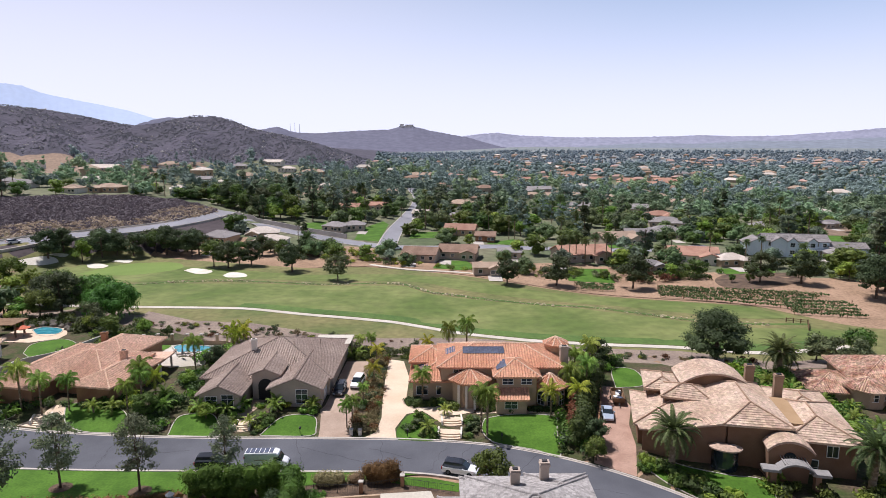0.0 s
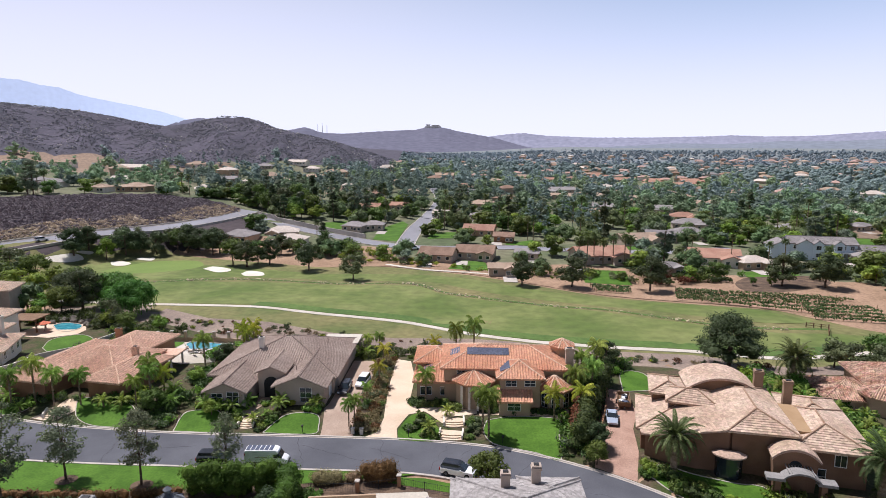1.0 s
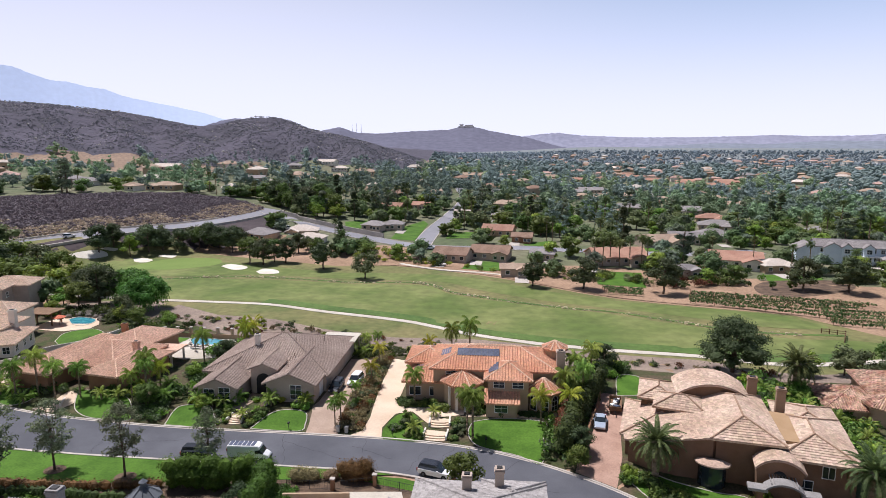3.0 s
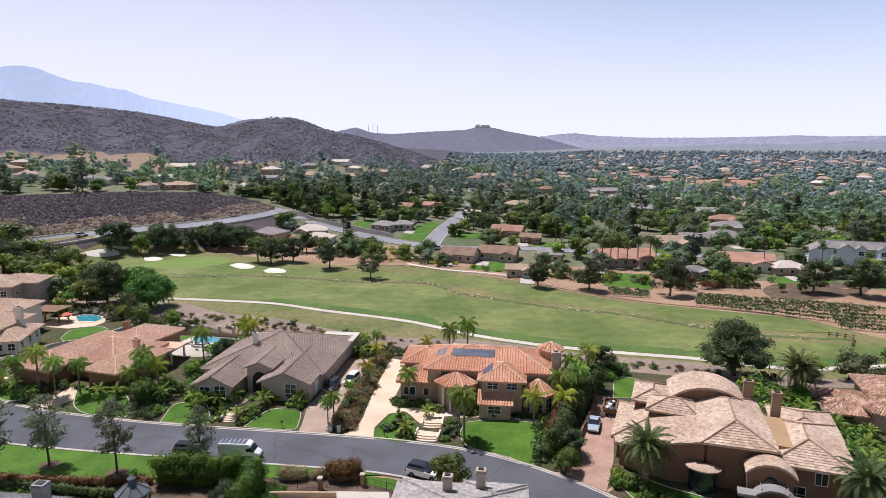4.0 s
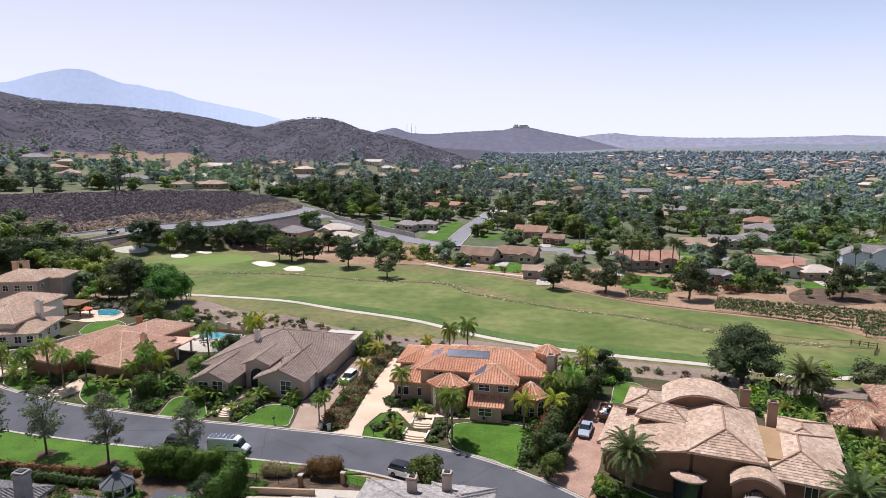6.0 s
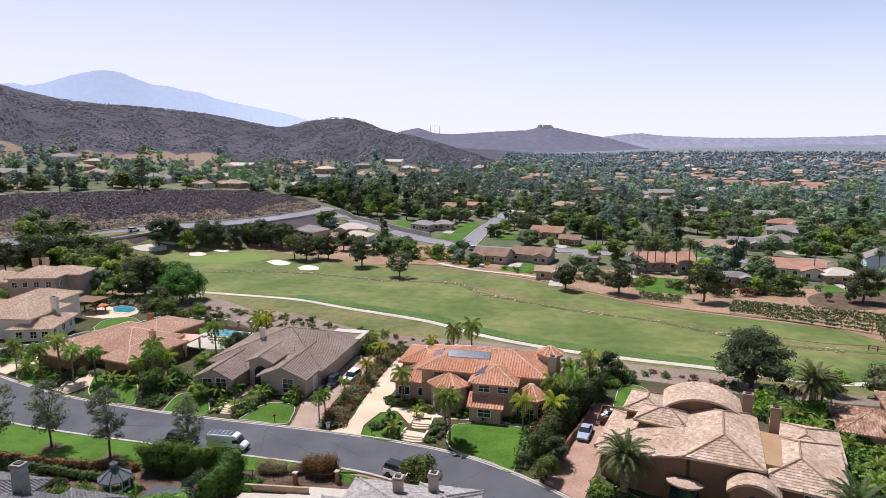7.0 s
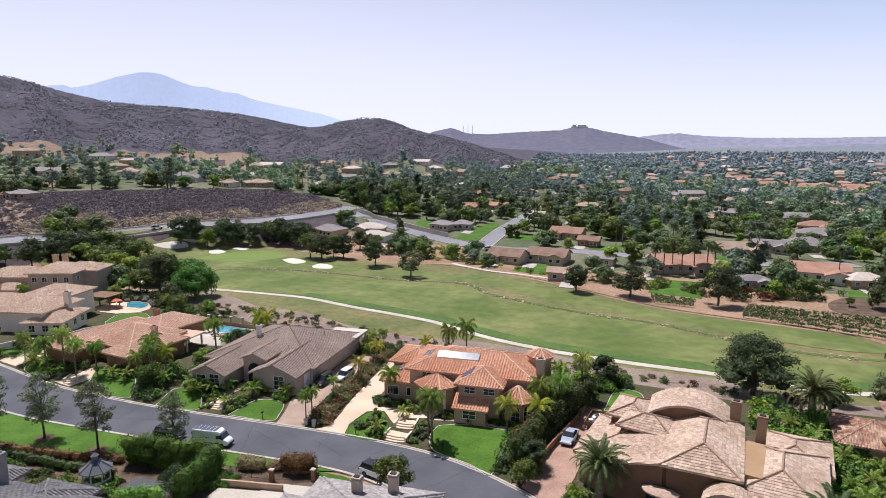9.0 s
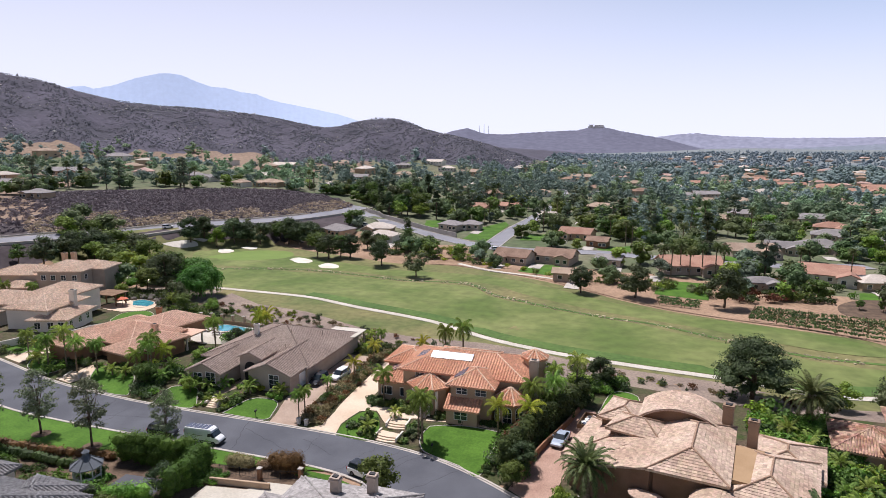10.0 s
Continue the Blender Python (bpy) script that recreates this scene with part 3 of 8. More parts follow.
strip("creek_bed", offset(creek, -0.6), 1.2, -0.1, 0.085, M["collar"], "grassy dry creek bed crossing the fairways", "creek", follow=True)
patch("dirt_track", spline([(-50, 224), (-30, 227), (-12, 220.5), (4.8, 212), (20, 201), (43, 186), (64, 178), (84, 171.5), (94, 161), (104, 150), (120, 146), (150, 150), (150, 196), (118, 206), (92, 204), (66, 199), (44, 203), (22, 211), (6, 220), (-10, 228), (-30, 234), (-50, 230), (-50, 224)], 5), M["dirt"], 0.05, "bare tan earth beside the vineyard", "earth", 8)

# ---- houses ----
def inside(px, py, poly):
    """Which of the points lie inside the outline."""
    ins = np.zeros(len(px), bool)
    for i in range(len(poly)):
        (x0, y0), (x1, y1) = poly[i - 1], poly[i]
        if y0 != y1:
            ins ^= ((y0 > py) != (y1 > py)) & (px < (x1 - x0) * (py - y0) / (y1 - y0) + x0)
    return ins


class Tiles:
    """Collects the tiles of one roof as one mesh."""

    def __init__(self, style, w, c):
        self.style, self.w, self.c, self.v, self.f, self.cv, self.cf = style, w, c, [], [], [], []

    def plane(self, poly, seed=0):
        p = [Vector(q) for q in poly]
        n = (p[1] - p[0]).cross(p[2] - p[0]).normalized()
        if n.z < 0:
            n = -n
        down = Vector((n.x, n.y, 0))
        down = Vector((0, -1, 0)) if down.length < 1e-4 else down.normalized()
        u = Vector((-down.y, down.x, 0))
        v = n.cross(u)
        if v.z > 0:
            v = -v
        o = p[0]
        q = [((a - o).dot(u), (a - o).dot(v)) for a in p]
        us, vs = [a for a, b in q], [b for a, b in q]
        cols = np.arange(min(us), max(us), self.w)
        rows = np.arange(max(vs), min(vs), -self.c)
        cu, cv = np.meshgrid(cols + self.w / 2, rows - self.c / 2)
        ok = inside(cu.ravel(), cv.ravel(), q)
        r = np.random.RandomState(seed)
        w, c = self.w, self.c
        for a, b in zip(cu.ravel()[ok], cv.ravel()[ok]):
            j = r.uniform(-0.01, 0.01, 2)
            k = len(self.v)
            top, bot = b - c / 2 - 0.06, b + c / 2
            if self.style == "barrel":
                sec = ((-0.5, 0.0), (-0.3, 0.13), (0.06, 0.14), (0.3, 0.01))
                lift = 0.035
            else:
                sec = ((-0.49, 0.03), (0.49, 0.03))
                lift = 0.055
            for (s, h) in sec:
                self.v.append(o + u * (a + s * w + j[0]) + v * top + n * h)
            for (s, h) in sec:
                self.v.append(o + u * (a + s * w + j[0]) + v * (bot + j[1]) + n * (h + lift))
            for (s, h) in (sec[0], sec[-1]):
                self.v.append(o + u * (a + s * w + j[0]) + v * (bot + j[1]) + n * -0.01)
            m = len(sec)
            for i in range(m - 1):
                self.f.append((k + i, k + i + 1, k + m + i + 1, k + m + i))
            self.f.append((k + m,) + tuple(k + m + i for i in range(1, m)) + (k + 2 * m + 1, k + 2 * m))

    def line(self, a, b, r=0.15):
        """Cap tiles along a hip or ridge."""
        a, b = Vector(a), Vector(b)
        d = b - a
        if d.length < 0.3:
            return
        k = max(int(d.length / 0.42), 1)
        t = d.normalized()
        s = t.cross(Vector((0, 0, 1))).normalized()
        n = s.cross(t)
        for i in range(k):
            p, q = a + d * (i / k), a + d * ((i + 1.12) / k)
            m = len(self.cv)
            for c, rr in ((p, r), (q, r * 0.86)):
                for x, z in ((-1, -0.1), (-0.6, 0.7), (0, 1), (0.6, 0.7), (1, -0.1)):
                    self.cv.append(c + s * (x * rr) + n * (z * rr + 0.08))
            for j in range(4):
                self.cf.append((m + j, m + 5 + j, m + 6 + j, m + j + 1))
            self.cf.append((m, m + 1, m + 2, m + 3, m + 4))


def slab(bm, poly, thick):
    """A roof plane as a closed slab."""
    top = [bm.verts.new(p) for p in poly]
    low = [bm.verts.new(Vector(p) - Vector((0, 0, thick))) for p in poly]
    bm.faces.new(top)
    bm.faces.new(low[::-1])
    for i in range(len(poly)):
        bm.faces.new((top[i], low[i], low[(i + 1) % len(poly)], top[(i + 1) % len(poly)]))


def block_planes(w, d, ze, pitch, kind, ov):
    """Planes, cap lines and height of a roof over w by d about the origin."""
    k = math.tan(radians(pitch))
    a, b = w / 2 + ov, d / 2 + ov
    e = ze - ov * k
    A, B, C, D = (-a, -b, e), (a, -b, e), (a, b, e), (-a, b, e)
    if kind == "hip":
        if a >= b:
            h = e + b * k
            P, Q = (-(a - b), 0, h), (a - b, 0, h)
            planes = [[A, B, Q, P], [C, D, P, Q], [B, C, Q], [D, A, P]]
            if a - b < 0.05:
                planes = [[A, B, P], [C, D, P], [B, C, P], [D, A, P]]
        else:
            h = e + a * k
            P, Q = (0, -(b - a), h), (0, b - a, h)
            planes = [[A, B, P], [C, D, Q], [B, C, Q, P], [D, A, P, Q]]
        near = [P, P, Q, Q] if a < b else [P, Q, Q, P]
        lines = [(A, near[0]), (B, near[1]), (C, near[2]), (D, near[3]), (P, Q)]
        return planes, lines, h
    if kind == "gable_y":
        h = e + a * k
        P, Q = (0, -b, h), (0, b, h)
        return [[D, A, P, Q], [B, C, Q, P]], [(P, Q)], h
    if kind == "gable_x":
        h = e + b * k
        P, Q = (-a, 0, h), (a, 0, h)
        return [[A, B, Q, P], [C, D, P, Q]], [(P, Q)], h
    if kind == "shed":
        h = e + 2 * b * k
        return [[A, B, (a, b, h), (-a, b, h)]], [], h
    raise ValueError(kind)


def pyramid(n, r, ze, pitch, ov):
    """A many-sided pointed roof."""
    k = math.tan(radians(pitch))
    R = r + ov
    e = ze - ov * k
    ring = [(R * math.cos(2 * math.pi * (i + 0.5) / n), R * math.sin(2 * math.pi * (i + 0.5) / n), e) for i in range(n)]
    top = (0, 0, e + R * k)
    return [[ring[i - 1], ring[i], top] for i in range(n)], [(p, top) for p in ring], top[2]


def add_block(house, tiles, spec, walls, roof_mat, seed):
    """One wing: walls and its roof with tiles."""
    x, y, w, d, rot, z0, ze, pitch, kind = spec[:9]
    ov = spec[9] if len(spec) > 9 else 0.7
    m = pose(x, y, 0, 0, 0, rot)
    bm = bmesh.new()
    if isinstance(kind, int):
        planes, lines, h = pyramid(kind, w / 2, ze, pitch, ov)
        bmesh.ops.create_cone(bm, cap_ends=True, segments=kind, radius1=w / 2, radius2=w / 2, depth=ze - z0, matrix=Matrix.Translation((0, 0, (z0 + ze) / 2)) @ Matrix.Rotation(math.pi / kind, 4, "Z"))
    else:
        planes, lines, h = block_planes(w, d, ze, pitch, kind, ov)
        add_box(bm, -w / 2, w / 2, -d / 2, d / 2, z0, ze)
        k = math.tan(radians(pitch))
        if kind in ("gable_y", "gable_x"):
            for s in (-1, 1):
                if kind == "gable_y":
                    tri = [(-w / 2, s * (d / 2), ze), (w / 2, s * (d / 2), ze), (0, s * (d / 2), ze + w / 2 * k - 0.05)]
                    push = Vector((0, -s * 0.3, 0))
                else:
                    tri = [(s * (w / 2), -d / 2, ze), (s * (w / 2), d / 2, ze), (s * (w / 2), 0, ze + d / 2 * k - 0.05)]
                    push = Vector((-s * 0.3, 0, 0))
                f = [bm.verts.new(p) for p in tri]
                g = [bm.verts.new(Vector(p) + push) for p in tri]
                bm.faces.new(f)
                bm.faces.new(g[::-1])
                for i in range(3):
                    bm.faces.new((f[i], f[i - 1], g[i - 1], g[i]))
    bmesh.ops.recalc_face_normals(bm, faces=bm.faces[:])
    bmesh.ops.transform(bm, matrix=m, verts=bm.verts[:])
    part("wall", bm, walls, house)
    bm = bmesh.new()
    for i, pl in enumerate(planes):
        pts = [m @ Vector(p) for p in pl]
        slab(bm, pts, 0.22)
        tiles.plane(pts, seed * 17 + i)
    for a, b in lines:
        tiles.line(m @ Vector(a), m @ Vector(b))
    bmesh.ops.remove_doubles(bm, verts=bm.verts[:], dist=0.002)
    bmesh.ops.recalc_face_normals(bm, faces=bm.faces[:])
    part("roof", bm, roof_mat, house)
    return h


def window(house, x, y, z, rot, w, h, cols=2, rows=2, arch=False, frame_mat=None, name="window"):
    """A framed window on a wall that faces -y after turning by rot."""
    fm = frame_mat or M["white"]
    m = pose(x, y, z, 0, 0, rot)
    t = 0.07

    def ring(r0, wd, hh):
        pts = [(-wd, 0), (wd, 0)]
        if arch:
            pts += [(wd * math.cos(a), hh - wd + wd * math.sin(a)) for a in np.linspace(0, math.pi, 9)]
        else:
            pts += [(wd, hh), (-wd, hh)]
        return pts
    out, inn = ring(0, w / 2 + t, h + t), ring(0, w / 2, h)
    inn = [(a, max(b, t)) for a, b in inn]
    bm = bmesh.new()
    fo = [bm.verts.new((a, -0.09, b)) for a, b in out]
    fi = [bm.verts.new((a, -0.09, b)) for a, b in inn]
    bo = [bm.verts.new((a, 0.02, b)) for a, b in out]
    bi = [bm.verts.new((a, -0.02, b)) for a, b in inn]
    k = len(out)
    for i in range(k):
        j = (i + 1) % k
        bm.faces.new((fo[i], fo[j], fi[j], fi[i]))
        bm.faces.new((fo[j], fo[i], bo[i], bo[j]))
        bm.faces.new((fi[i], fi[j], bi[j], bi[i]))
    for i in range(1, cols):
        a = -w / 2 + w * i / cols
        add_box(bm, a - 0.025, a + 0.025, -0.07, -0.02, t, h - 0.02)
    for i in range(1, rows):
        b = h * i / rows
        add_box(bm, -w / 2, w / 2, -0.068, -0.022, b - 0.025, b + 0.025)
    bmesh.ops.recalc_face_normals(bm, faces=bm.faces[:])
    win = part(name, bm, fm, house)
    win.matrix_basis = m
    bm = bmesh.new()
    bm.faces.new([bm.verts.new((a, -0.03, b)) for a, b in inn])
    pane = part("pane", bm, M["glass"], win)
    return win


def chimney(house, x, y, z0, z1, w, d, material, rot=0):
    bm = bmesh.new()
    add_box(bm, -w / 2, w / 2, -d / 2, d / 2, z0, z1, 0.02)
    add_box(bm, -w / 2 - 0.1, w / 2 + 0.1, -d / 2 - 0.1, d / 2 + 0.1, z1 - 0.35, z1 - 0.1, 0.02)
    add_box(bm, -w / 2 - 0.05, w / 2 + 0.05, -d / 2 - 0.05, d / 2 + 0.05, z1 - 0.02, z1 + 0.12, 0.02)
    c = part("chimney", bm, material, house)
    c.matrix_basis = pose(x, y, 0, 0, 0, rot)
    bm = bmesh.new()
    add_box(bm, -w * 0.3, w * 0.3, -d * 0.3, d * 0.3, z1 + 0.1, z1 + 0.22)
    part("flue_cap", bm, M["dark"], c)
    return c


def vent(house, x, y, z, h=0.5):
    bm = bmesh.new()
    add_cyl(bm, (x, y, z - 0.4), (x, y, z + h), 0.07, 0.07, 8)
    add_cyl(bm, (x, y, z + h), (x, y, z + h + 0.12), 0.13, 0.1, 8)
    part("vent_pipe", bm, M["fascia"], house)


def make_house(name, label, blocks, walls, tile, style="barrel", w=0.34, c=0.42, base=None, caps=None):
    house = thing(name, label, "house")
    tiles = Tiles(style, w, c)
    for i, b in enumerate(blocks):
        add_block(house, tiles, b, walls, base or tile, i + 1)
    part("roof_tiles", mesh_of("roof_tiles", tiles.v, tiles.f, tile), tile, house)["kind"] = "stuff"
    part("ridge_cap", mesh_of("ridge_cap", tiles.cv, tiles.cf, caps or tile), None, house)["kind"] = "stuff"
    return house


def garage_door(house, x, y, z, rot, w, h):
    m = pose(x, y, z, 0, 0, rot)
    bm = bmesh.new()
    for i in range(4):
        for j in range(int(w / 0.6)):
            k = w / int(w / 0.6)
            add_box(bm, -w / 2 + j * k + 0.03, -w / 2 + (j + 1) * k - 0.03, -0.06, 0, h * i / 4 + 0.02, h * (i + 1) / 4 - 0.02)
    add_box(bm, -w / 2 - 0.08, w / 2 + 0.08, -0.03, 0.02, 0, h + 0.08)
    part("garage_door", bm, M["white"], house).matrix_basis = m


# grey-brown tiled bungalow
PAD = 1.2
hg = make_house("bungalow", "single-storey beige stucco house with grey-brown tiled roof", [
    (-31.0, 114.5, 22.0, 21.0, 0, 0.6, 4.7, 19.5, "hip"),
    (-37.0, 102.0, 6.6, 10.0, 0, 0.6, 4.4, 24, "gable_y", 0.6),
    (-24.8, 105.5, 8.4, 13.4, 0, 0.6, 4.8, 22, "gable_y", 0.6),
    (-30.7, 106.5, 4.6, 9.0, 0, 0.6, 6.0, 22, "gable_y", 0.5),
], M["stucco_g"], M["tile_g"], w=0.46, c=0.45, caps=M["cap_g"])
chimney(hg, -35.2, 111.0, 5, 9.2, 0.9, 0.7, M["stucco_w"])
for x, y, w, h in ((-38.4, 97.0, 1.8, 2.0), (-35.7, 97.0, 1.9, 2.3), (-23.8, 98.8, 1.9, 2.5)):
    window(hg, x, y, PAD + 0.6, 0, w, h, 2, 3)
garage_door(hg, -20.6, 104.5, PAD, 90, 5.0, 2.5)
# flat dark sheet on the wall, painted shade of the entrance arch
part("arch_recess", mesh_of("arch_recess", [(-30.7 + 1.3 * math.cos(a), 101.97, 3.7 + 1.3 * math.sin(a)) for a in np.linspace(0, math.pi, 12)] + [(-32.0, 101.97, PAD), (-29.4, 101.97, PAD)], [tuple(range(14))], M["dark"]), None, hg)
for x, y, z in ((-28, 112, 7.9), (-24, 117, 6.7), (-27, 108, 6.2), (-33, 118, 7.2), (-26.5, 103, 6.3)):
    vent(hg, x, y, z)
bm = bmesh.new()
add_box(bm, -26.5, -19.0, 121.5, 127.6, 4.7, 4.86, 0.03)
part("flat_roof", bm, M["path"], hg, "white flat patio roof")
for x in (-26.1, -19.5):
    bm = bmesh.new()
    add_box(bm, x - 0.15, x + 0.15, 127.1, 127.4, 0.3, 4.7)
    part("post", bm, M["stucco_g"], hg)

# two-storey orange tiled house
PO = 1.3
ho = make_house("villa", "two-storey sand stucco villa with orange barrel-tile roof", [
    (9.8, 107.3, 20.4, 11.5, 0, 0.6, 7.6, 19, "hip"),
    (12.3, 101.6, 6.6, 7.0, 0, 0.6, 7.3, 24, "hip"),
    (-1.2, 107.0, 8.0, 10.2, 0, 0.6, 5.0, 21, "hip"),
    (4.6, 101.2, 6.4, 7.4, 0, 0.6, 5.9, 22, 8),
    (-2.0, 111.5, 7.0, 8.0, 0, 0.6, 6.4, 19, "hip"),
    (11.3, 97.2, 5.0, 2.2, 0, 0.6, 3.9, 26, "shed", 0.4),
    (18.2, 100.4, 5.2, 5.2, 0, 0.6, 5.2, 28, 8),
    (20.6, 109.0, 3.8, 3.8, 0, 0.6, 9.4, 26, 8, 0.5),
    (8.0, 112.5, 10.0, 6.0, 0, 0.6, 7.0, 19, "hip"),
], M["stucco_o"], M["tile_o"], w=0.46, c=0.45, caps=M["cap_o"])
chimney(ho, 21.2, 104.2, 2, 10.1, 1.35, 1.0, M["stucco_g"])
for x, z, y in ((10.8, 5.5, 98.05), (13.9, 5.5, 98.05)):
    window(ho, x, y, z, 0, 1.7, 1.2, 2, 2)
window(ho, 2.6, 101.5, 5.9, 0, 1.6, 1.0, 2, 2)
window(ho, 4.4, 101.5, 6.5, 0, 0.6, 0.6, 1, 1)
window(ho, -3.6, 101.85, PO + 0.9, 0, 1.9, 1.5, 2, 1)
window(ho, 0.0, 101.85, PO + 0.9, 0, 2.2, 1.5, 2, 1)
window(ho, 11.2, 96.05, PO + 0.8, 0, 2.0, 1.5, 2, 2)
for k in (-2, -1, 0):
    a = radians(-90 + 45 * k + 45)
    window(ho, 18.2 + 2.42 * math.cos(a), 100.4 + 2.42 * math.sin(a), PO + 0.4, math.degrees(a) + 90, 1.3, 2.5, 2, 3, True)
bm = bmesh.new()
for a in (-0.55, -0.2, 0.2, 0.55):
    add_box(bm, 4.6 + 9 * a * 0.4 - 0.2, 4.6 + 9 * a * 0.4 + 0.2, 97.5 + abs(a), 97.9 + abs(a), 0.8, 5.4, 0.03)
part("porch_column", bm, M["stucco_w"], ho)
for m in [pose(4.0 + 1.04 * j, 105.2, 9.1, 24, 0, 0) for j in range(7)] + [pose(-3.5, 104.4 + 1.04 * j, 5.78, 0, -21, 0) @ pose(0, 0, 0, 0, 0, 90) for j in range(4)] + [pose(1.3, 106.3 + 1.04 * j, 8.32, 0, -19, 0) @ pose(0, 0, 0, 0, 0, 90) for j in range(3)] + [pose(9.85, 100.05 + 1.04 * j, 7.9, 0, -24, 0) @ pose(0, 0, 0, 0, 0, 90) for j in range(4)]:
    panel = thing("solar_panel", "grey-blue glossy solar panel on the orange roof", "solar panel", m, "roof solar panels")
    bm = bmesh.new()
    add_box(bm, -0.5, 0.5, -0.85, 0.85, -0.03, 0.03)
    part("glass_face", bm, M["solar"], panel)
    bm = bmesh.new()
    for a, b, c, d in ((-0.53, -0.5, -0.88, 0.88), (0.5, 0.53, -0.88, 0.88), (-0.5, 0.5, -0.88, -0.85), (-0.5, 0.5, 0.85, 0.88)):
        add_box(bm, a, b, c, d, -0.04, 0.045)
    add_box(bm, -0.4, -0.35, -0.7, -0.6, -0.25, -0.03)
    add_box(bm, 0.35, 0.4, 0.6, 0.7, -0.25, -0.03)
    part("panel_frame", bm, M["alu"], panel)

# low salmon-tiled house
hl = make_house("hacienda", "low clay-coloured stucco house with salmon tile roof", [
    (-72.0, 110.6, 8.6, 21.0, -11, 0.6, 4.8, 20, "hip", 0.9),
    (-58.4, 106.4, 6.4, 13.0, -11, 0.6, 4.9, 20, "hip", 0.9),
    (-65.0, 110.6, 13.5, 12.4, -11, 0.6, 5.0, 20, "hip", 0.9),
    (-65.0, 120.4, 9.5, 12.0, -11, 0.6, 5.0, 20, "hip", 0.9),
], M["stucco_l"], M["tile_l"], w=0.46, c=0.45, caps=M["cap_o"])
chimney(hl, -58.8, 109.4, 4, 7.5, 1.1, 0.8, M["tile_l"])
chimney(hl, -69.5, 122.5, 4, 6.9, 1.1, 0.9, M["stucco_l"])
for x, y in ((-76.0, 101.07), (-73.0, 100.43), (-61.2, 100.58), (-58.7, 100.05)):
    window(hl, x, y, PAD + 0.7, -11, 1.3, 1.7, 2, 2, True, M["fascia"])

# brown house with vaulted roofs
RR_ROT = -14.0
hr = make_house("mansion", "large brown stucco house with tan tile roofs, some vaulted", [
    (35.4, 90.2, 10.6, 11.4, RR_ROT, 0.6, 4.8, 17, "hip", 0.8),
    (44.1, 86.5, 7.4, 15.0, -10, 0.6, 7.7, 20, "hip", 0.8),
    (52.2, 83.0, 8.2, 13.0, RR_ROT, 0.6, 6.5, 19, "hip", 0.8),
    (37.6, 91.0, 6.2, 4.8, -18, 0.6, 7.4, 23, "hip", 0.6),
    (35.8, 96.6, 4.8, 7.0, RR_ROT, 0.6, 7.0, 20, "hip", 0.6),
    (55.6, 91.4, 7.0, 9.0, RR_ROT, 0.6, 5.6, 17, "hip", 0.8),
], M["stucco_r"], M["tile_r"], "flat", 0.55, 0.46, caps=M["cap_r"])


def vault(house, tiles_mat, cx, cy, rot, half, rise, depth, z0, ze, seed):
    """A wing under a shallow barrel vault."""
    R = (half * half + rise * rise) / (2 * rise)
    m = pose(cx, cy, 0, 0, 0, rot)
    top = math.asin(half / R)
    arc = [(R * math.sin(a), ze - (R - rise) + R * math.cos(a)) for a in np.linspace(-top, top, 17)]
    bm = bmesh.new()
    prof = [(-half + 0.5, z0)] + [(x * 0.93, z - 0.3) for x, z in arc] + [(half - 0.5, z0)]
    for yy in (-depth / 2 + 0.5, depth / 2 - 0.5):
        bm.faces.new([bm.verts.new((x, yy, z)) for x, z in prof])
    bm.verts.ensure_lookup_table()
    k = len(prof)
    for i in range(k):
        j = (i + 1) % k
        bm.faces.new((bm.verts[i], bm.verts[j], bm.verts[k + j], bm.verts[k + i]))
    bmesh.ops.recalc_face_normals(bm, faces=bm.faces[:])
    bmesh.ops.transform(bm, matrix=m, verts=bm.verts[:])
    part("wall", bm, M["stucco_r"], house)
    t = Tiles("flat", 0.5, 0.42)
    bm = bmesh.new()
    for i in range(16):
        (xa, za), (xb, zb) = arc[i], arc[i + 1]
        pl = [m @ Vector(p) for p in ((xa, -depth / 2, za), (xb, -depth / 2, zb), (xb, depth / 2, zb), (xa, depth / 2, za))]
        slab(bm, pl, 0.25)
        t.plane(pl, seed + i)
    bmesh.ops.remove_doubles(bm, verts=bm.verts[:], dist=0.002)
    bmesh.ops.recalc_face_normals(bm, faces=bm.faces[:])
    part("vaulted_roof", bm, tiles_mat, house)
    part("roof_tiles", mesh_of("roof_tiles", t.v, t.f, tiles_mat), None, house)["kind"] = "stuff"


vault(hr, M["tile_r"], 43.0, 95.2, -8, 5.2, 1.9, 7, 0.6, 7.9, 50)
vault(hr, M["tile_r"], 45.6, 76.3, RR_ROT, 2.8, 1.4, 3.0, 0.6, 5.6, 90)
# swept roof rising from the low left eave to the main block
SWEEP = [(28.3, 84.0, 4.5), (31.0, 81.9, 5.3), (34.6, 80.2, 6.6), (38.9, 79.0, 7.6), (40.3, 87.5, 7.4), (37.0, 89.4, 6.8), (30.6, 91.0, 5.0)]
hub = (36.4, 85.4, 7.0)
sweep_tiles, bm = Tiles("flat", 0.55, 0.46), bmesh.new()
for i in range(len(SWEEP)):
    tri = [SWEEP[i - 1], SWEEP[i], hub]
    slab(bm, tri, 0.24)
    sweep_tiles.plane(tri, 400 + i)
bmesh.ops.remove_doubles(bm, verts=bm.verts[:], dist=0.003)
bmesh.ops.recalc_face_normals(bm, faces=bm.faces[:])
part("swept_roof", bm, M["tile_r"], hr)
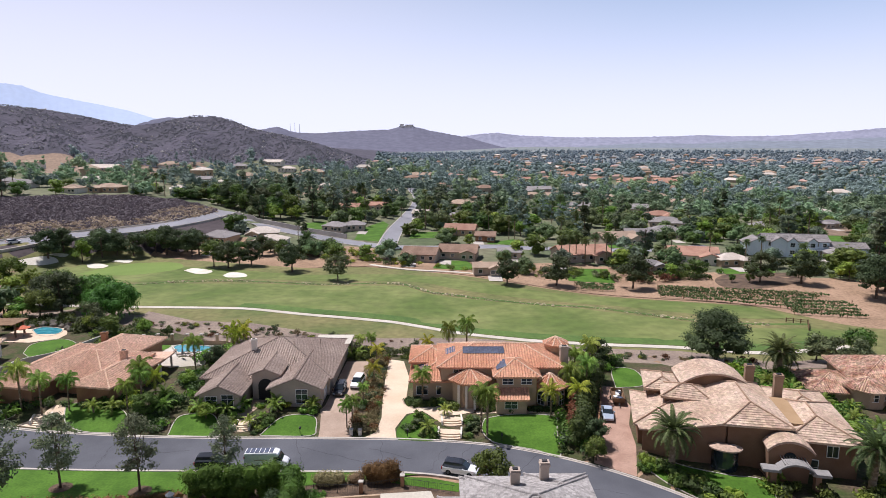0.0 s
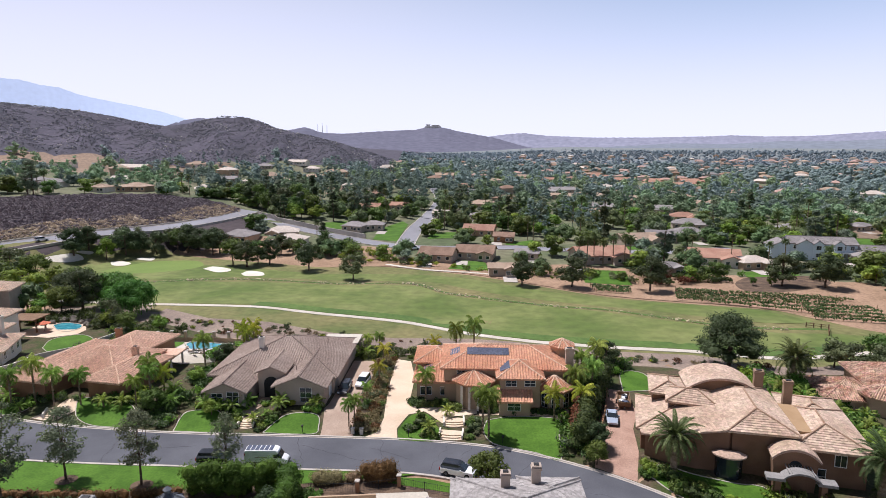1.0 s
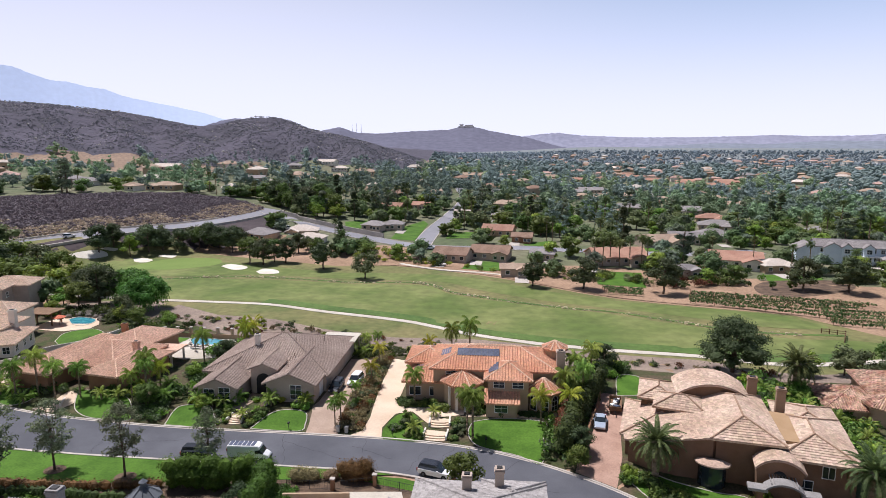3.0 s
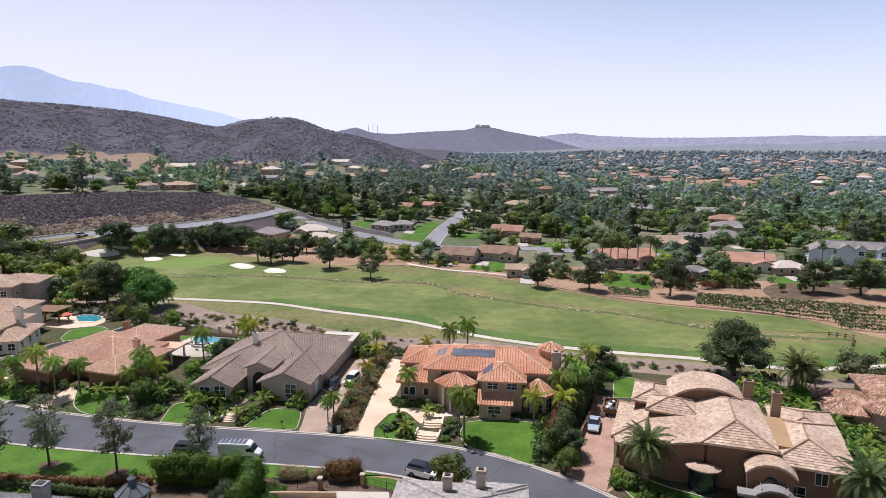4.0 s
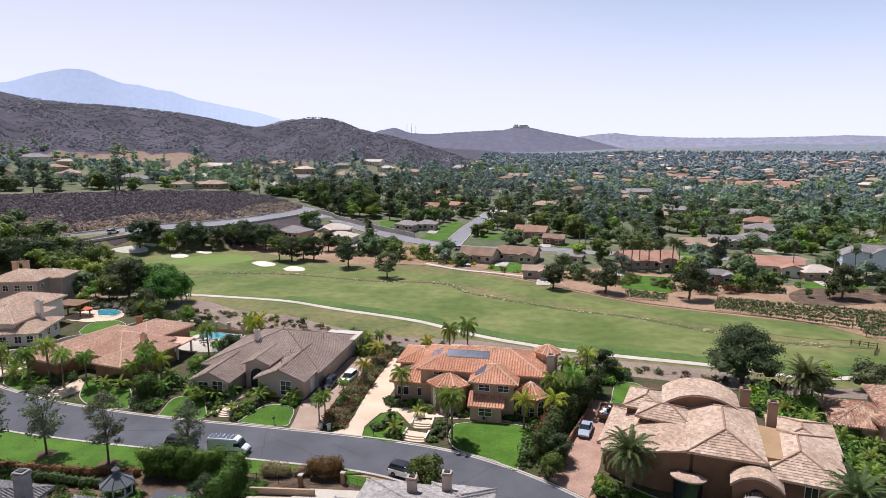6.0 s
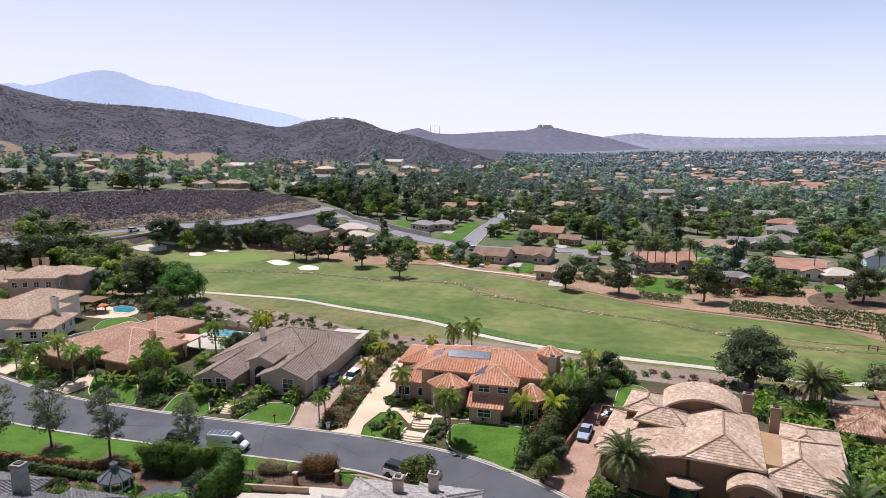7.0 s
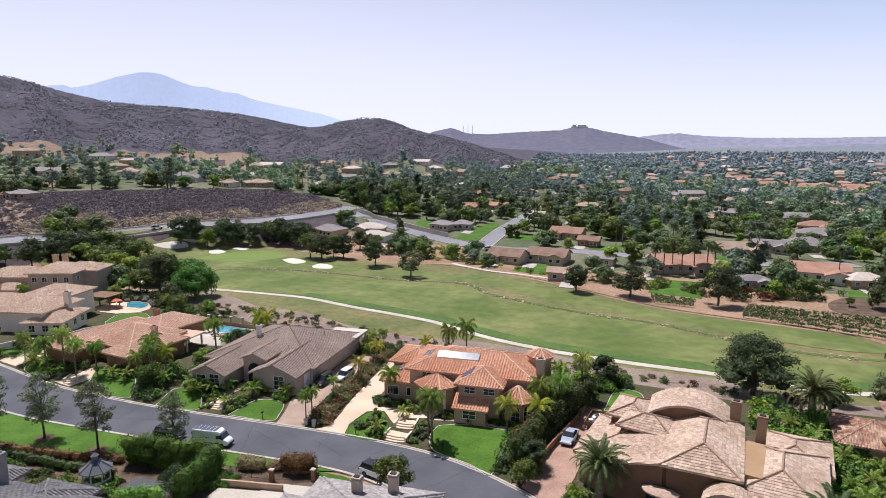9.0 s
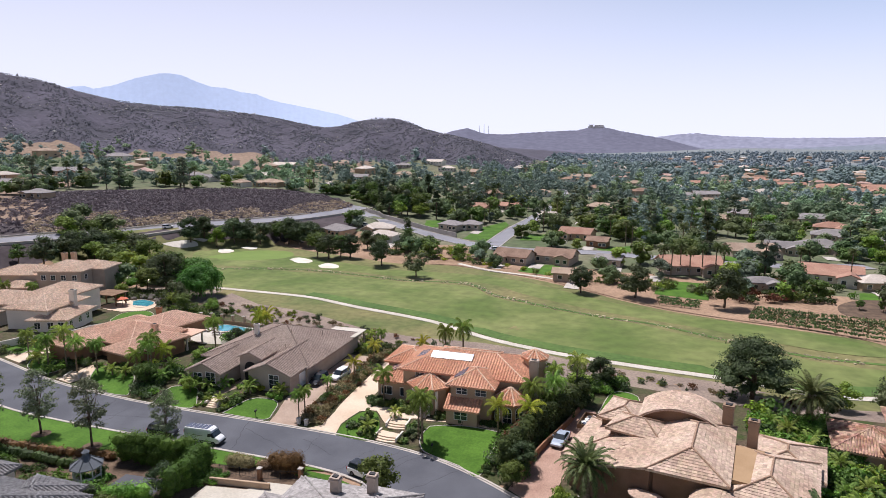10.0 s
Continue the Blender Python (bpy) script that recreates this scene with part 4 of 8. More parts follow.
part("roof_tiles", mesh_of("roof_tiles", sweep_tiles.v, sweep_tiles.f, M["tile_r"]), None, hr)["kind"] = "stuff"
inner = [(0.92 * x + 0.08 * hub[0], 0.92 * y + 0.08 * hub[1], z - 0.24) for x, y, z in SWEEP]
part("wall", mesh_of("wall", inner + [(x, y, 0.6) for x, y, z in inner], [(i, (i + 1) % 7, 7 + (i + 1) % 7, 7 + i) for i in range(7)], M["stucco_r"]), None, hr)
part("wall", box_mesh("wall", M["stucco_r"], (38.0, 41.4, 80.1, 83.0, 0.6, 7.1)), None, hr)
# low curved roof over the bay window
v = [(r * math.cos(a), 0.8 * r * math.sin(a), z) for r, z in ((2.2, 0), (2.2, 0.18), (1.2, 0.55)) for a in np.linspace(math.pi, 2 * math.pi, 13)]
part("bay_roof", mesh_of("bay_roof", v, [(j * 13 + i, j * 13 + i + 1, j * 13 + 14 + i, j * 13 + 13 + i) for j in (0, 1) for i in range(12)] + [tuple(range(12, -1, -1)), tuple(range(26, 39))], M["tile_r"]), None, hr).matrix_basis = pose(38.6, 79.0, 4.2, 0, 0, -16)
v = [(1.7 * math.cos(a), 0.8 * 1.7 * math.sin(a), z) for z in (0.6, 4.3) for a in np.linspace(math.pi, 2 * math.pi, 13)]
part("bay_window", mesh_of("bay_window", v, [(i, i + 1, 14 + i, 13 + i) for i in range(12)], M["glass"]), None, hr).matrix_basis = pose(38.6, 79.0, 0, 0, 0, -16)
chimney(hr, 48.8, 94.2, 4, 10.3, 1.3, 1.1, M["stucco_c"], RR_ROT)
chimney(hr, 51.2, 90.0, 4, 10.3, 1.2, 1.0, M["stucco_c"], RR_ROT)
bm = bmesh.new()
add_box(bm, -2.4, 2.4, -4.6, 4.6, 0.6, 7.3, 0.03)
part("flat_deck", bm, M["stucco_deck"], hr, "flat ochre roof deck").matrix_basis = pose(48.9, 84.2, 0, 0, 0, RR_ROT)

# red-tiled neighbour, pale houses up the street, grey-tiled houses below
hrr = make_house("red_house", "beige house with mottled red and tan barrel-tile roof", [
    (80.0, 106.0, 15.0, 13.0, -10, 0.6, 5.0, 22, "hip", 0.8),
    (69.2, 105.5, 8.6, 9.0, -10, 0.6, 3.3, 22, "hip", 0.8),
    (72.4, 100.5, 6.0, 6.0, 0, 0.6, 4.5, 24, 8, 0.7),
    (82.0, 96.5, 10.0, 9.0, -10, 0.6, 4.6, 22, "hip", 0.8),
], M["stucco_o"], M["tile_rr"], w=0.36, c=0.44)
hw = make_house("pale_house", "pale stucco house with buff tile roofs beside the street", [
    (-95.6, 119.4, 8.2, 11.4, 20, 0.6, 4.4, 20, "hip", 0.8),
    (-101.0, 120.2, 11.0, 12.5, 8, 0.6, 6.4, 20, "hip", 0.8),
    (-106.8, 131.5, 11.5, 8.5, 8, 0.6, 7.0, 20, "hip", 0.8),
    (-114.5, 122.0, 16.0, 10.0, 8, 0.6, 6.0, 20, "hip", 0.8),
    (-116.5, 112.5, 12.0, 9.0, 8, 0.6, 4.6, 20, "hip", 0.8),
], M["stucco_w"], M["tile_w"], w=0.36, c=0.44)
chimney(hw, -95.3, 122.6, 4, 9.2, 1.4, 1.0, M["stucco_w"], 8)
ht = make_house("tan_house", "two-storey tan house with buff tile roof and twin chimneys", [
    (-124.0, 147.6, 12.5, 11.0, 17, 0.0, 8.6, 20, "hip", 0.8),
    (-121.0, 153.0, 11.0, 8.0, 17, 0.0, 8.3, 20, "hip", 0.8),
    (-138.0, 145.5, 15.0, 10.0, 17, 0.0, 7.0, 20, "hip", 0.8),
    (-133.5, 139.0, 8.0, 6.0, 17, 0.0, 4.4, 20, "hip", 0.7),
], M["stucco_g"], M["tile_w"], w=0.36, c=0.44)
chimney(ht, -129.0, 150.5, 6, 12.0, 1.4, 1.0, M["stucco_o"], 5)
chimney(ht, -126.4, 151.4, 6, 12.1, 1.4, 1.0, M["stucco_o"], 5)
hs = make_house("slate_house", "house with weathered grey flat-tile hip roof and two chimneys", [
    (9.3, 57.6, 12.5, 12.0, 0, 0.0, 8.45, 15, "hip", 0.6),
    (4.8, 61.5, 5.0, 5.0, 0, 0.0, 8.15, 14, "hip", 0.5),
    (12.6, 61.4, 6.0, 6.0, 0, 0.0, 8.35, 15, "hip", 0.5),
    (3.4, 56.0, 7.0, 9.0, 0, 0.0, 7.85, 14, "hip", 0.5),
], M["stucco_w"], M["tile_s"], "flat", 0.4, 0.4)
chimney(hs, 7.7, 61.3, 5, 10.75, 0.95, 0.8, M["stucco_g"])
chimney(hs, 11.1, 62.9, 5, 10.75, 0.95, 0.8, M["stucco_g"])
hsl = make_house("grey_house", "house with dark grey tile hip roof below the gazebo", [
    (-33.0, 52.0, 22.0, 11.0, 0, 0.0, 5.4, 21, "hip", 0.7),
    (-27.6, 56.0, 6.6, 6.4, 0, 0.0, 5.3, 20, "hip", 0.6),
    (-39.5, 55.5, 8.0, 9.0, 0, 0.0, 5.6, 21, "hip", 0.6),
], M["stucco_w"], M["tile_d"], "barrel", 0.36, 0.42)
chimney(hsl, -35.4, 57.0, 4, 9.2, 1.35, 1.1, M["greywood"])

for a in (-100, -55, -10):
    window(hrr, 72.4 + 2.79 * math.cos(radians(a)), 100.5 + 2.79 * math.sin(radians(a)), 2.5, a + 90, 1.3, 1.5, 2, 2)
for k, z in ((-4.5, 2.7), (-1.5, 2.7), (2.0, 2.7)):
    window(hrr, 80 + k * 0.985 - 6.52 * 0.174, 106 - k * 0.174 - 6.52 * 0.985, z, -10, 1.4, 1.5, 2, 2)
for k in (-2.6, 0.4, 2.8):
    window(hw, -95.6 + k * 0.94 + 5.72 * 0.342, 119.4 + k * 0.342 - 5.72 * 0.94, 1.9, 20, 1.3, 1.5, 2, 2)
for k in (-4, 0, 3.5):
    window(hw, -95.6 + 4.12 * 0.94 - k * 0.342, 119.4 + 4.12 * 0.342 + k * 0.94, 1.9, 110, 1.3, 1.5, 2, 2)
for k in (-4.6, -1.8, 1.2, 4.4):
    for z in (1.4, 5.6):
        window(ht, -124.0 + k * 0.956 + 5.52 * 0.292, 147.6 + k * 0.292 - 5.52 * 0.956, z, 17, 1.3, 1.5, 2, 2)
for k in (-3.0, 1.0):
    window(ht, -124.0 + 6.27 * 0.956 - k * 0.292, 147.6 + 6.27 * 0.292 + k * 0.956, 5.6, 107, 1.2, 1.4, 2, 2)

# ---- plants ----
def leaf_cards(rs, centres, radii, count, size, flat=0.75, up=0.25, reach=(0.7, 1.3), tilt=0.4):
    """Small folded leaves over the outside of a set of clumps: vertices and faces."""
    k = len(centres)
    pick = rs.choice(k, count, p=radii ** 2 / np.sum(radii ** 2))
    d = rs.normal(size=(count, 3))
    d /= np.linalg.norm(d, axis=1)[:, None]
    d[:, 2] = np.where(d[:, 2] < -0.35, -d[:, 2] * 0.4, d[:, 2])
    p = centres[pick] + d * (radii[pick] * rs.triangular(reach[0], 1.0, reach[1], count))[:, None] * np.array([1, 1, flat])
    n = d + rs.normal(scale=tilt, size=(count, 3)) + np.array([0, 0, up])
    n /= np.linalg.norm(n, axis=1)[:, None]
    a = np.cross(n, rs.normal(size=(count, 3)))
    a /= np.linalg.norm(a, axis=1)[:, None]
    b = np.cross(n, a)
    s = (size * rs.uniform(0.6, 1.4, count))[:, None]
    v = np.stack([p - a * s, p - b * s * 0.55 + n * s * 0.12, p + a * s, p + b * s * 0.55 + n * s * 0.12], 1).reshape(-1, 3)
    f = np.arange(count * 4).reshape(-1, 4)
    return v, f


def cores(centres, radii, k=0.72, flat=0.75):
    """Plain inner masses that stop the light behind the leaves."""
    t = (1 + 5 ** 0.5) / 2
    ico = np.array([(-1, t, 0), (1, t, 0), (-1, -t, 0), (1, -t, 0), (0, -1, t), (0, 1, t), (0, -1, -t), (0, 1, -t), (t, 0, -1), (t, 0, 1), (-t, 0, -1), (-t, 0, 1)]) / math.hypot(1, t)
    tri = [(0, 11, 5), (0, 5, 1), (0, 1, 7), (0, 7, 10), (0, 10, 11), (1, 5, 9), (5, 11, 4), (11, 10, 2), (10, 7, 6), (7, 1, 8), (3, 9, 4), (3, 4, 2), (3, 2, 6), (3, 6, 8), (3, 8, 9), (4, 9, 5), (2, 4, 11), (6, 2, 10), (8, 6, 7), (9, 8, 1)]
    v = (np.asarray(centres)[:, None, :] + ico[None] * (np.asarray(radii) * k)[:, None, None] * np.array([1, 1, flat])).reshape(-1, 3)
    f = (np.array(tri)[None] + 12 * np.arange(len(radii))[:, None, None]).reshape(-1, 3)
    return v, f


def with_core(v, f, centres, radii, k=0.72, flat=0.75):
    """Leaves and cores as one list of vertices and faces."""
    cv, cf = cores(centres, radii, k, flat)
    return v.tolist() + cv.tolist(), f.tolist() + (cf + len(v)).tolist()


def crown_mesh(name, seed, w, h, z0, clumps, leaves, size, material, shape="round", up=0.25, tuft=1.0):
    """A crown of clumps with gaps and an uneven outline."""
    rs = np.random.RandomState(seed)
    c, r = [], []
    for i in range(clumps):
        t = rs.uniform(0, 1)
        a = rs.uniform(0, 2 * math.pi)
        if shape == "cone":
            rad = (1 - t) * 0.85 + 0.12
        elif shape == "column":
            rad = 0.75 * math.sin(math.pi * (0.12 + 0.85 * t)) ** 0.6
        elif shape == "umbrella":
            rad = 0.9 * (0.35 + 0.65 * math.sin(math.pi * min(1, 0.15 + 0.8 * t)))
        else:
            rad = 0.85 * math.sqrt(max(0.05, 1 - (2 * t - 0.85) ** 2 * 0.85))
        q = rad * math.sqrt(rs.uniform(0.15, 1))
        c.append((q * w / 2 * math.cos(a), q * w / 2 * math.sin(a), z0 + h * (0.08 + 0.84 * t)))
        r.append(rs.uniform(0.14, 0.26) * w * (0.75 if shape in ("cone", "column") else 1) * tuft)
    v, f = leaf_cards(rs, np.array(c), np.array(r), leaves, size, 0.75, up)
    v, f = with_core(v, f, c, r, 0.3 if name == "open_crown" else 0.78 if up > 0.5 else 0.6)
    return mesh_of("crown", v, f, material), c


def limb(bm, p, q, r0, r1, bend, rs, seg=6, n=3):
    p, q = Vector(p), Vector(q)
    last = p
    for i in range(1, n + 1):
        t = i / n
        nxt = p.lerp(q, t) + (Vector(rs.normal(size=3)) * bend if i < n else Vector())
        add_cyl(bm, last, nxt, r0 + (r1 - r0) * (i - 1) / n, r0 + (r1 - r0) * t, seg)
        last = nxt


def trunk_mesh(name, seed, h, r, centres, limbs, material, split=0.4):
    rs = np.random.RandomState(seed)
    bm = bmesh.new()
    limb(bm, (0, 0, -0.3), (rs.normal() * 0.1, rs.normal() * 0.1, h), r, r * 0.35, r * 0.3, rs, 8, 4)
    for i in range(min(limbs, len(centres))):
        c = centres[int(i * len(centres) / limbs)]
        limb(bm, (0, 0, h * rs.uniform(split, 0.85)), c, r * 0.4, r * 0.1, 0.15, rs, 5, 3)
    return finish(bm, name, material, True)


TREES = {}


def tree_kind(key, seed, w, h, z0, clumps, leaves, size, leaf, shape="round", r=0.25, limbs=5, bark="bark", label="", name="tree"):
    crown, cen = crown_mesh("open_crown" if key.startswith("street") else "crown", seed, w, h, z0, clumps, leaves, size, M[leaf], shape, 0.7 if key.startswith("m_") else 0.3, 1.22 if key.startswith("m_") else 0.55 if key.startswith("street") else 0.72 if key == "bigoak" else 0.85 if key.startswith("oak") else 1.0)
    trunk = trunk_mesh("trunk", seed, z0 + h * 0.6, r, cen, limbs, M[bark])
    TREES[key] = (name, label, trunk, crown)


def plant_tree(key, x, y, s=1.0, rot=None, group="", label="", sz=None, z=None):
    name, lab, trunk, crown = TREES[key]
    rot = (x * 37.7 + y * 91.3) % 360 if rot is None else rot
    m = Matrix.Translation((x, y, float(height(x, y)) if z is None else z)) @ Matrix.Rotation(radians(rot), 4, "Z") @ Matrix.Diagonal((s, s, sz or s, 1))
    t = thing(name, label or lab, "tree", m, group)
    part("trunk", trunk, None, t)
    part("crown", crown, None, t)
    return t


for i in range(3):
    tree_kind("oak%d" % i, 10 + i, 8.5, 6.5, 1.8, 26, 3400, 0.22, "leaf_oak", r=0.3, limbs=7, label="broad dark green oak with a dense rounded crown", name="oak_tree")
    tree_kind("ash%d" % i, 20 + i, 7.0, 6.0, 2.0, 20, 2000, 0.26, "leaf", r=0.22, label="mid-green broadleaf garden tree with rounded crown", name="broadleaf_tree")
    tree_kind("bright%d" % i, 30 + i, 6.5, 5.0, 1.6, 18, 1800, 0.25, "leaf_bright", r=0.2, label="light green broadleaf tree in a garden", name="broadleaf_tree")
    tree_kind("olive%d" % i, 40 + i, 6.5, 5.2, 1.5, 18, 1700, 0.24, "leaf_olive", r=0.2, label="grey-green olive-like tree with a loose crown", name="olive_tree")
    tree_kind("tall%d" % i, 50 + i, 6.0, 12.0, 2.5, 24, 1600, 0.34, "leaf_pine", "column", r=0.3, label="tall grey-green eucalyptus with hanging foliage", name="eucalyptus_tree")
    tree_kind("conifer%d" % i, 60 + i, 5.0, 12.0, 1.5, 26, 1500, 0.34, "leaf_dark", "cone", r=0.25, label="tall dark conifer with a pointed top", name="conifer_tree")
    tree_kind("street%d" % i, 70 + i, 5.4, 7.6, 2.2, 80, 4300, 0.12, "leaf_street", "round", r=0.16, limbs=12, label="slender open-crowned street tree on the lawn", name="street_tree")
for i in range(2):
    tree_kind("m_oak%d" % i, 110 + i, 8.5, 6.0, 0.9, 14, 578, 0.46, "leaf_grove", r=0.3, limbs=3, label="broad dark green tree with a dense crown", name="oak_tree")
    tree_kind("m_ash%d" % i, 120 + i, 7.5, 6.4, 0.9, 12, 544, 0.46, "leaf", r=0.22, limbs=3, label="mid-green broadleaf tree among the houses", name="broadleaf_tree")
    tree_kind("m_bright%d" % i, 130 + i, 6.5, 5.2, 0.8, 11, 544, 0.46, "leaf_bright", r=0.2, limbs=3, label="light green broadleaf tree among the houses", name="broadleaf_tree")
    tree_kind("m_olive%d" % i, 140 + i, 6.5, 5.6, 0.8, 11, 544, 0.46, "leaf_grey", r=0.2, limbs=3, label="grey-green olive-like tree among the houses", name="olive_tree")
    tree_kind("m_tall%d" % i, 150 + i, 6.5, 13.0, 2.0, 18, 714, 0.46, "leaf_pine", "column", r=0.3, limbs=3, label="tall grey-green eucalyptus among the houses", name="eucalyptus_tree")
    tree_kind("m_conifer%d" % i, 160 + i, 5.5, 13.0, 1.2, 18, 680, 0.46, "leaf_oak", "cone", r=0.25, limbs=2, label="tall dark conifer with a pointed top", name="conifer_tree")


def weeping_kind(key, seed, w, h, strands, leaf, label, name):
    """A tree whose leafy strands hang from a domed crown."""
    rs = np.random.RandomState(seed)
    tops, V, Fc, n = [], [], [], 0
    for i in range(26):
        a, q = i * 2.39996, math.sqrt((i + 0.5) / 26)
        lump = 1 + 0.16 * math.sin(3 * a) + 0.1 * rs.normal()
        tops.append((q * w / 2 * 0.82 * lump * math.cos(a), q * w / 2 * 0.82 * lump * math.sin(a), h * (0.86 - 0.42 * q * q) + rs.normal() * 0.3))
    tops = np.array(tops)
    radii = rs.uniform(0.12, 0.17, len(tops)) * w
    v, f = leaf_cards(rs, tops, radii, 5200, 0.2, 0.8, 0.3, (0.85, 1.15), 0.4)
    V.append(v)
    Fc += f.tolist()
    n += len(v)
    for i in range(strands):
        c = tops[rs.randint(len(tops))]
        a = rs.uniform(0, 6.283)
        out = rs.uniform(0.5, 1.1) * 0.15 * w
        p = c + np.array([math.cos(a) * out, math.sin(a) * out, rs.uniform(-0.4, 0.5)])
        length = min(rs.uniform(1.2, 3.6), p[2] - 0.9)
        k = max(3, int(length / 0.22))
        z = p[2] - np.linspace(0, length, k)
        m = np.stack([p[0] + rs.normal(scale=0.07, size=k), p[1] + rs.normal(scale=0.07, size=k), z], 1)
        b = rs.uniform(0, 6.283, k)
        side = np.stack([np.cos(b), np.sin(b), np.zeros(k)], 1) * 0.12
        drop = np.array([0, 0, 0.26])
        V.append(np.stack([m - side, m - drop * 0.5, m + side, m + drop], 1).reshape(-1, 3))
        Fc += (np.arange(k * 4).reshape(-1, 4) + n).tolist()
        n += k * 4
    v, f = with_core(np.concatenate(V), np.array(Fc), tops, radii, 0.75, 0.8)
    TREES[key] = (name, label, trunk_mesh("trunk", seed, h * 0.6, 0.38, tops, 9, M["bark"], 0.25), mesh_of("crown", v, f, M[leaf]))


weeping_kind("pepper", 80, 9.5, 7.2, 620, "leaf_pepper", "large weeping bright green pepper tree", "pepper_tree")

tree_kind("bigoak", 86, 15.0, 11.2, 1.2, 52, 10000, 0.22, "leaf_oak", r=0.5, limbs=12, label="large dark oak beside the cart path", name="oak_tree")
tree_kind("cypress", 82, 1.7, 9.0, 0.3, 22, 900, 0.25, "leaf_dark", "column", r=0.12, limbs=2, label="narrow dark upright cypress tree", name="cypress_tree")


def frond(v, f, base, az, rise, length, droop, width, leaflets, curl):
    """One feather leaf: a bent rib with two rows of leaflets."""
    out = Vector((math.cos(az), math.sin(az), 0))
    side = Vector((-out.y, out.x, 0))
    pts = []
    for i in range(9):
        t = i / 8
        ang = rise - droop * t * t
        pts.append((pts[-1] + (out * math.cos(ang) + Vector((0, 0, math.sin(ang)))) * length / 8) if pts else Vector(base))
    for i in range(8):
        a, b = pts[i], pts[i + 1]
        k = len(v)
        wv = side * 0.04
        v += [a - wv, a + wv, b + wv * 0.8, b - wv * 0.8]
        f.append((k, k + 1, k + 2, k + 3))
    for j in range(leaflets):
        t = 0.12 + 0.88 * j / leaflets
        i = min(int(t * 8), 7)
        p = pts[i].lerp(pts[i + 1], t * 8 - i)
        d = (pts[i + 1] - pts[i]).normalized()
        ln = width * (0.45 + 0.55 * math.sin(math.pi * min(1, t * 0.9 + 0.12)))
        for s in (-1, 1):
            tip = p + side * s * ln * 0.75 + d * ln * 0.55 - Vector((0, 0, curl * ln))
            k = len(v)
            h = d * (length / leaflets * 0.36)
            v += [p - h, p + h, p.lerp(tip, 0.55) + h * 1.1 + Vector((0, 0, 0.03)), tip, p.lerp(tip, 0.55) - h * 0.6]
            f.append((k, k + 1, k + 2, k + 3, k + 4))


def palm_kind(key, seed, h, r, fronds, length, width, leaflets, droop, curl, leaf, label, fat=1.0, name="palm_tree", skirt=0):
    rs = np.random.RandomState(seed)
    bm = bmesh.new()
    lean = Vector((rs.normal() * 0.15, rs.normal() * 0.15, 0))
    n = 9
    for i in range(n):
        a, b = lean * (i / n) ** 2, lean * ((i + 1) / n) ** 2
        add_cyl(bm, a + Vector((0, 0, -0.3 + (h + 0.3) * i / n)), b + Vector((0, 0, -0.3 + (h + 0.3) * (i + 1) / n)), r * (1.25 if i == 0 else 1.06), r * 0.92, 9)
    if fat > 1:
        add_cyl(bm, lean + Vector((0, 0, h - 1.3)), lean + Vector((0, 0, h + 0.1)), r * 0.9, r * fat, 10)
    trunk = finish(bm, "trunk", M["palmbark"], True)
    v, f = [], []
    for i in range(fronds):
        lev = i / fronds
        frond(v, f, lean + Vector((0, 0, h)), i * 2.39996 + rs.normal() * 0.1, 1.35 - 1.7 * lev + rs.normal() * 0.08, length * rs.uniform(0.85, 1.1), droop * (0.7 + 0.5 * lev), width, leaflets, curl)
    crown = mesh_of("crown", v, f, M[leaf])
    TREES[key] = (name, label, trunk, crown)


for i in range(3):
    palm_kind("queen%d" % i, 90 + i, 6.3 + 0.5 * i, 0.17, 22, 2.8, 0.75, 22, 2.25, 0.85, "frond", "slender queen palm with drooping feathery fronds")
    palm_kind("fan%d" % i, 100 + i, 11 + i, 0.2, 26, 2.3, 1.0, 8, 1.6, 0.2, "frond_dark", "tall thin fan palm with a small round crown")
    palm_kind("dusk%d" % i, 93 + i, 9.0 + 0.8 * i, 0.2, 24, 2.9, 0.75, 20, 2.2, 0.7, "frond_dark", "tall dark feather palm among the houses")
palm_kind("yellow", 95, 4.6, 0.16, 15, 2.7, 0.7, 20, 1.8, 0.7, "frond_yellow", "young palm with yellowing fronds")
palm_kind("date", 110, 5.6, 0.48, 60, 4.2, 0.6, 30, 1.5, 0.15, "frond_dark", "stout date palm with a wide crown of long fronds", 1.6)
palm_kind("small", 112, 1.2, 0.14, 14, 1.9, 0.5, 14, 1.6, 0.4, "frond", "low feathery palm in the planting bed", name="small_palm")


SHRUBS, SHRUB_CARDS = {}, {}
for key, leaf, lab in (("green", "leaf", "rounded green garden shrub"), ("bright", "leaf_bright", "leafy light green garden shrub"), ("dark", "leaf_dark", "dark green clipped garden shrub"), ("olive", "leaf_olive", "loose grey-green garden shrub"), ("rust", "leaf_red", "rusty red-brown rounded shrub"), ("yellow", "leaf_yellow", "bright yellow-green garden shrub"), ("brown", "leaf_dry", "dry brown low shrub")):
    for i in range(2):
        rs = np.random.RandomState(hash(len(key) * 7 + i + ord(key[0])) % 1000)
        cen = np.array([(rs.uniform(-0.45, 0.45), rs.uniform(-0.45, 0.45), rs.uniform(0.25, 0.65)) for _ in range(7)])
        v, f = leaf_cards(rs, cen, np.full(7, 0.42), 165, 0.13, 0.85)
        SHRUB_CARDS[key, i] = (v, f)
        v2, f2 = with_core(v, f, cen, np.full(7, 0.42), 0.75, 0.85)
        SHRUBS[key, i] = (mesh_of("shrub", v2, f2, M[leaf]), lab)


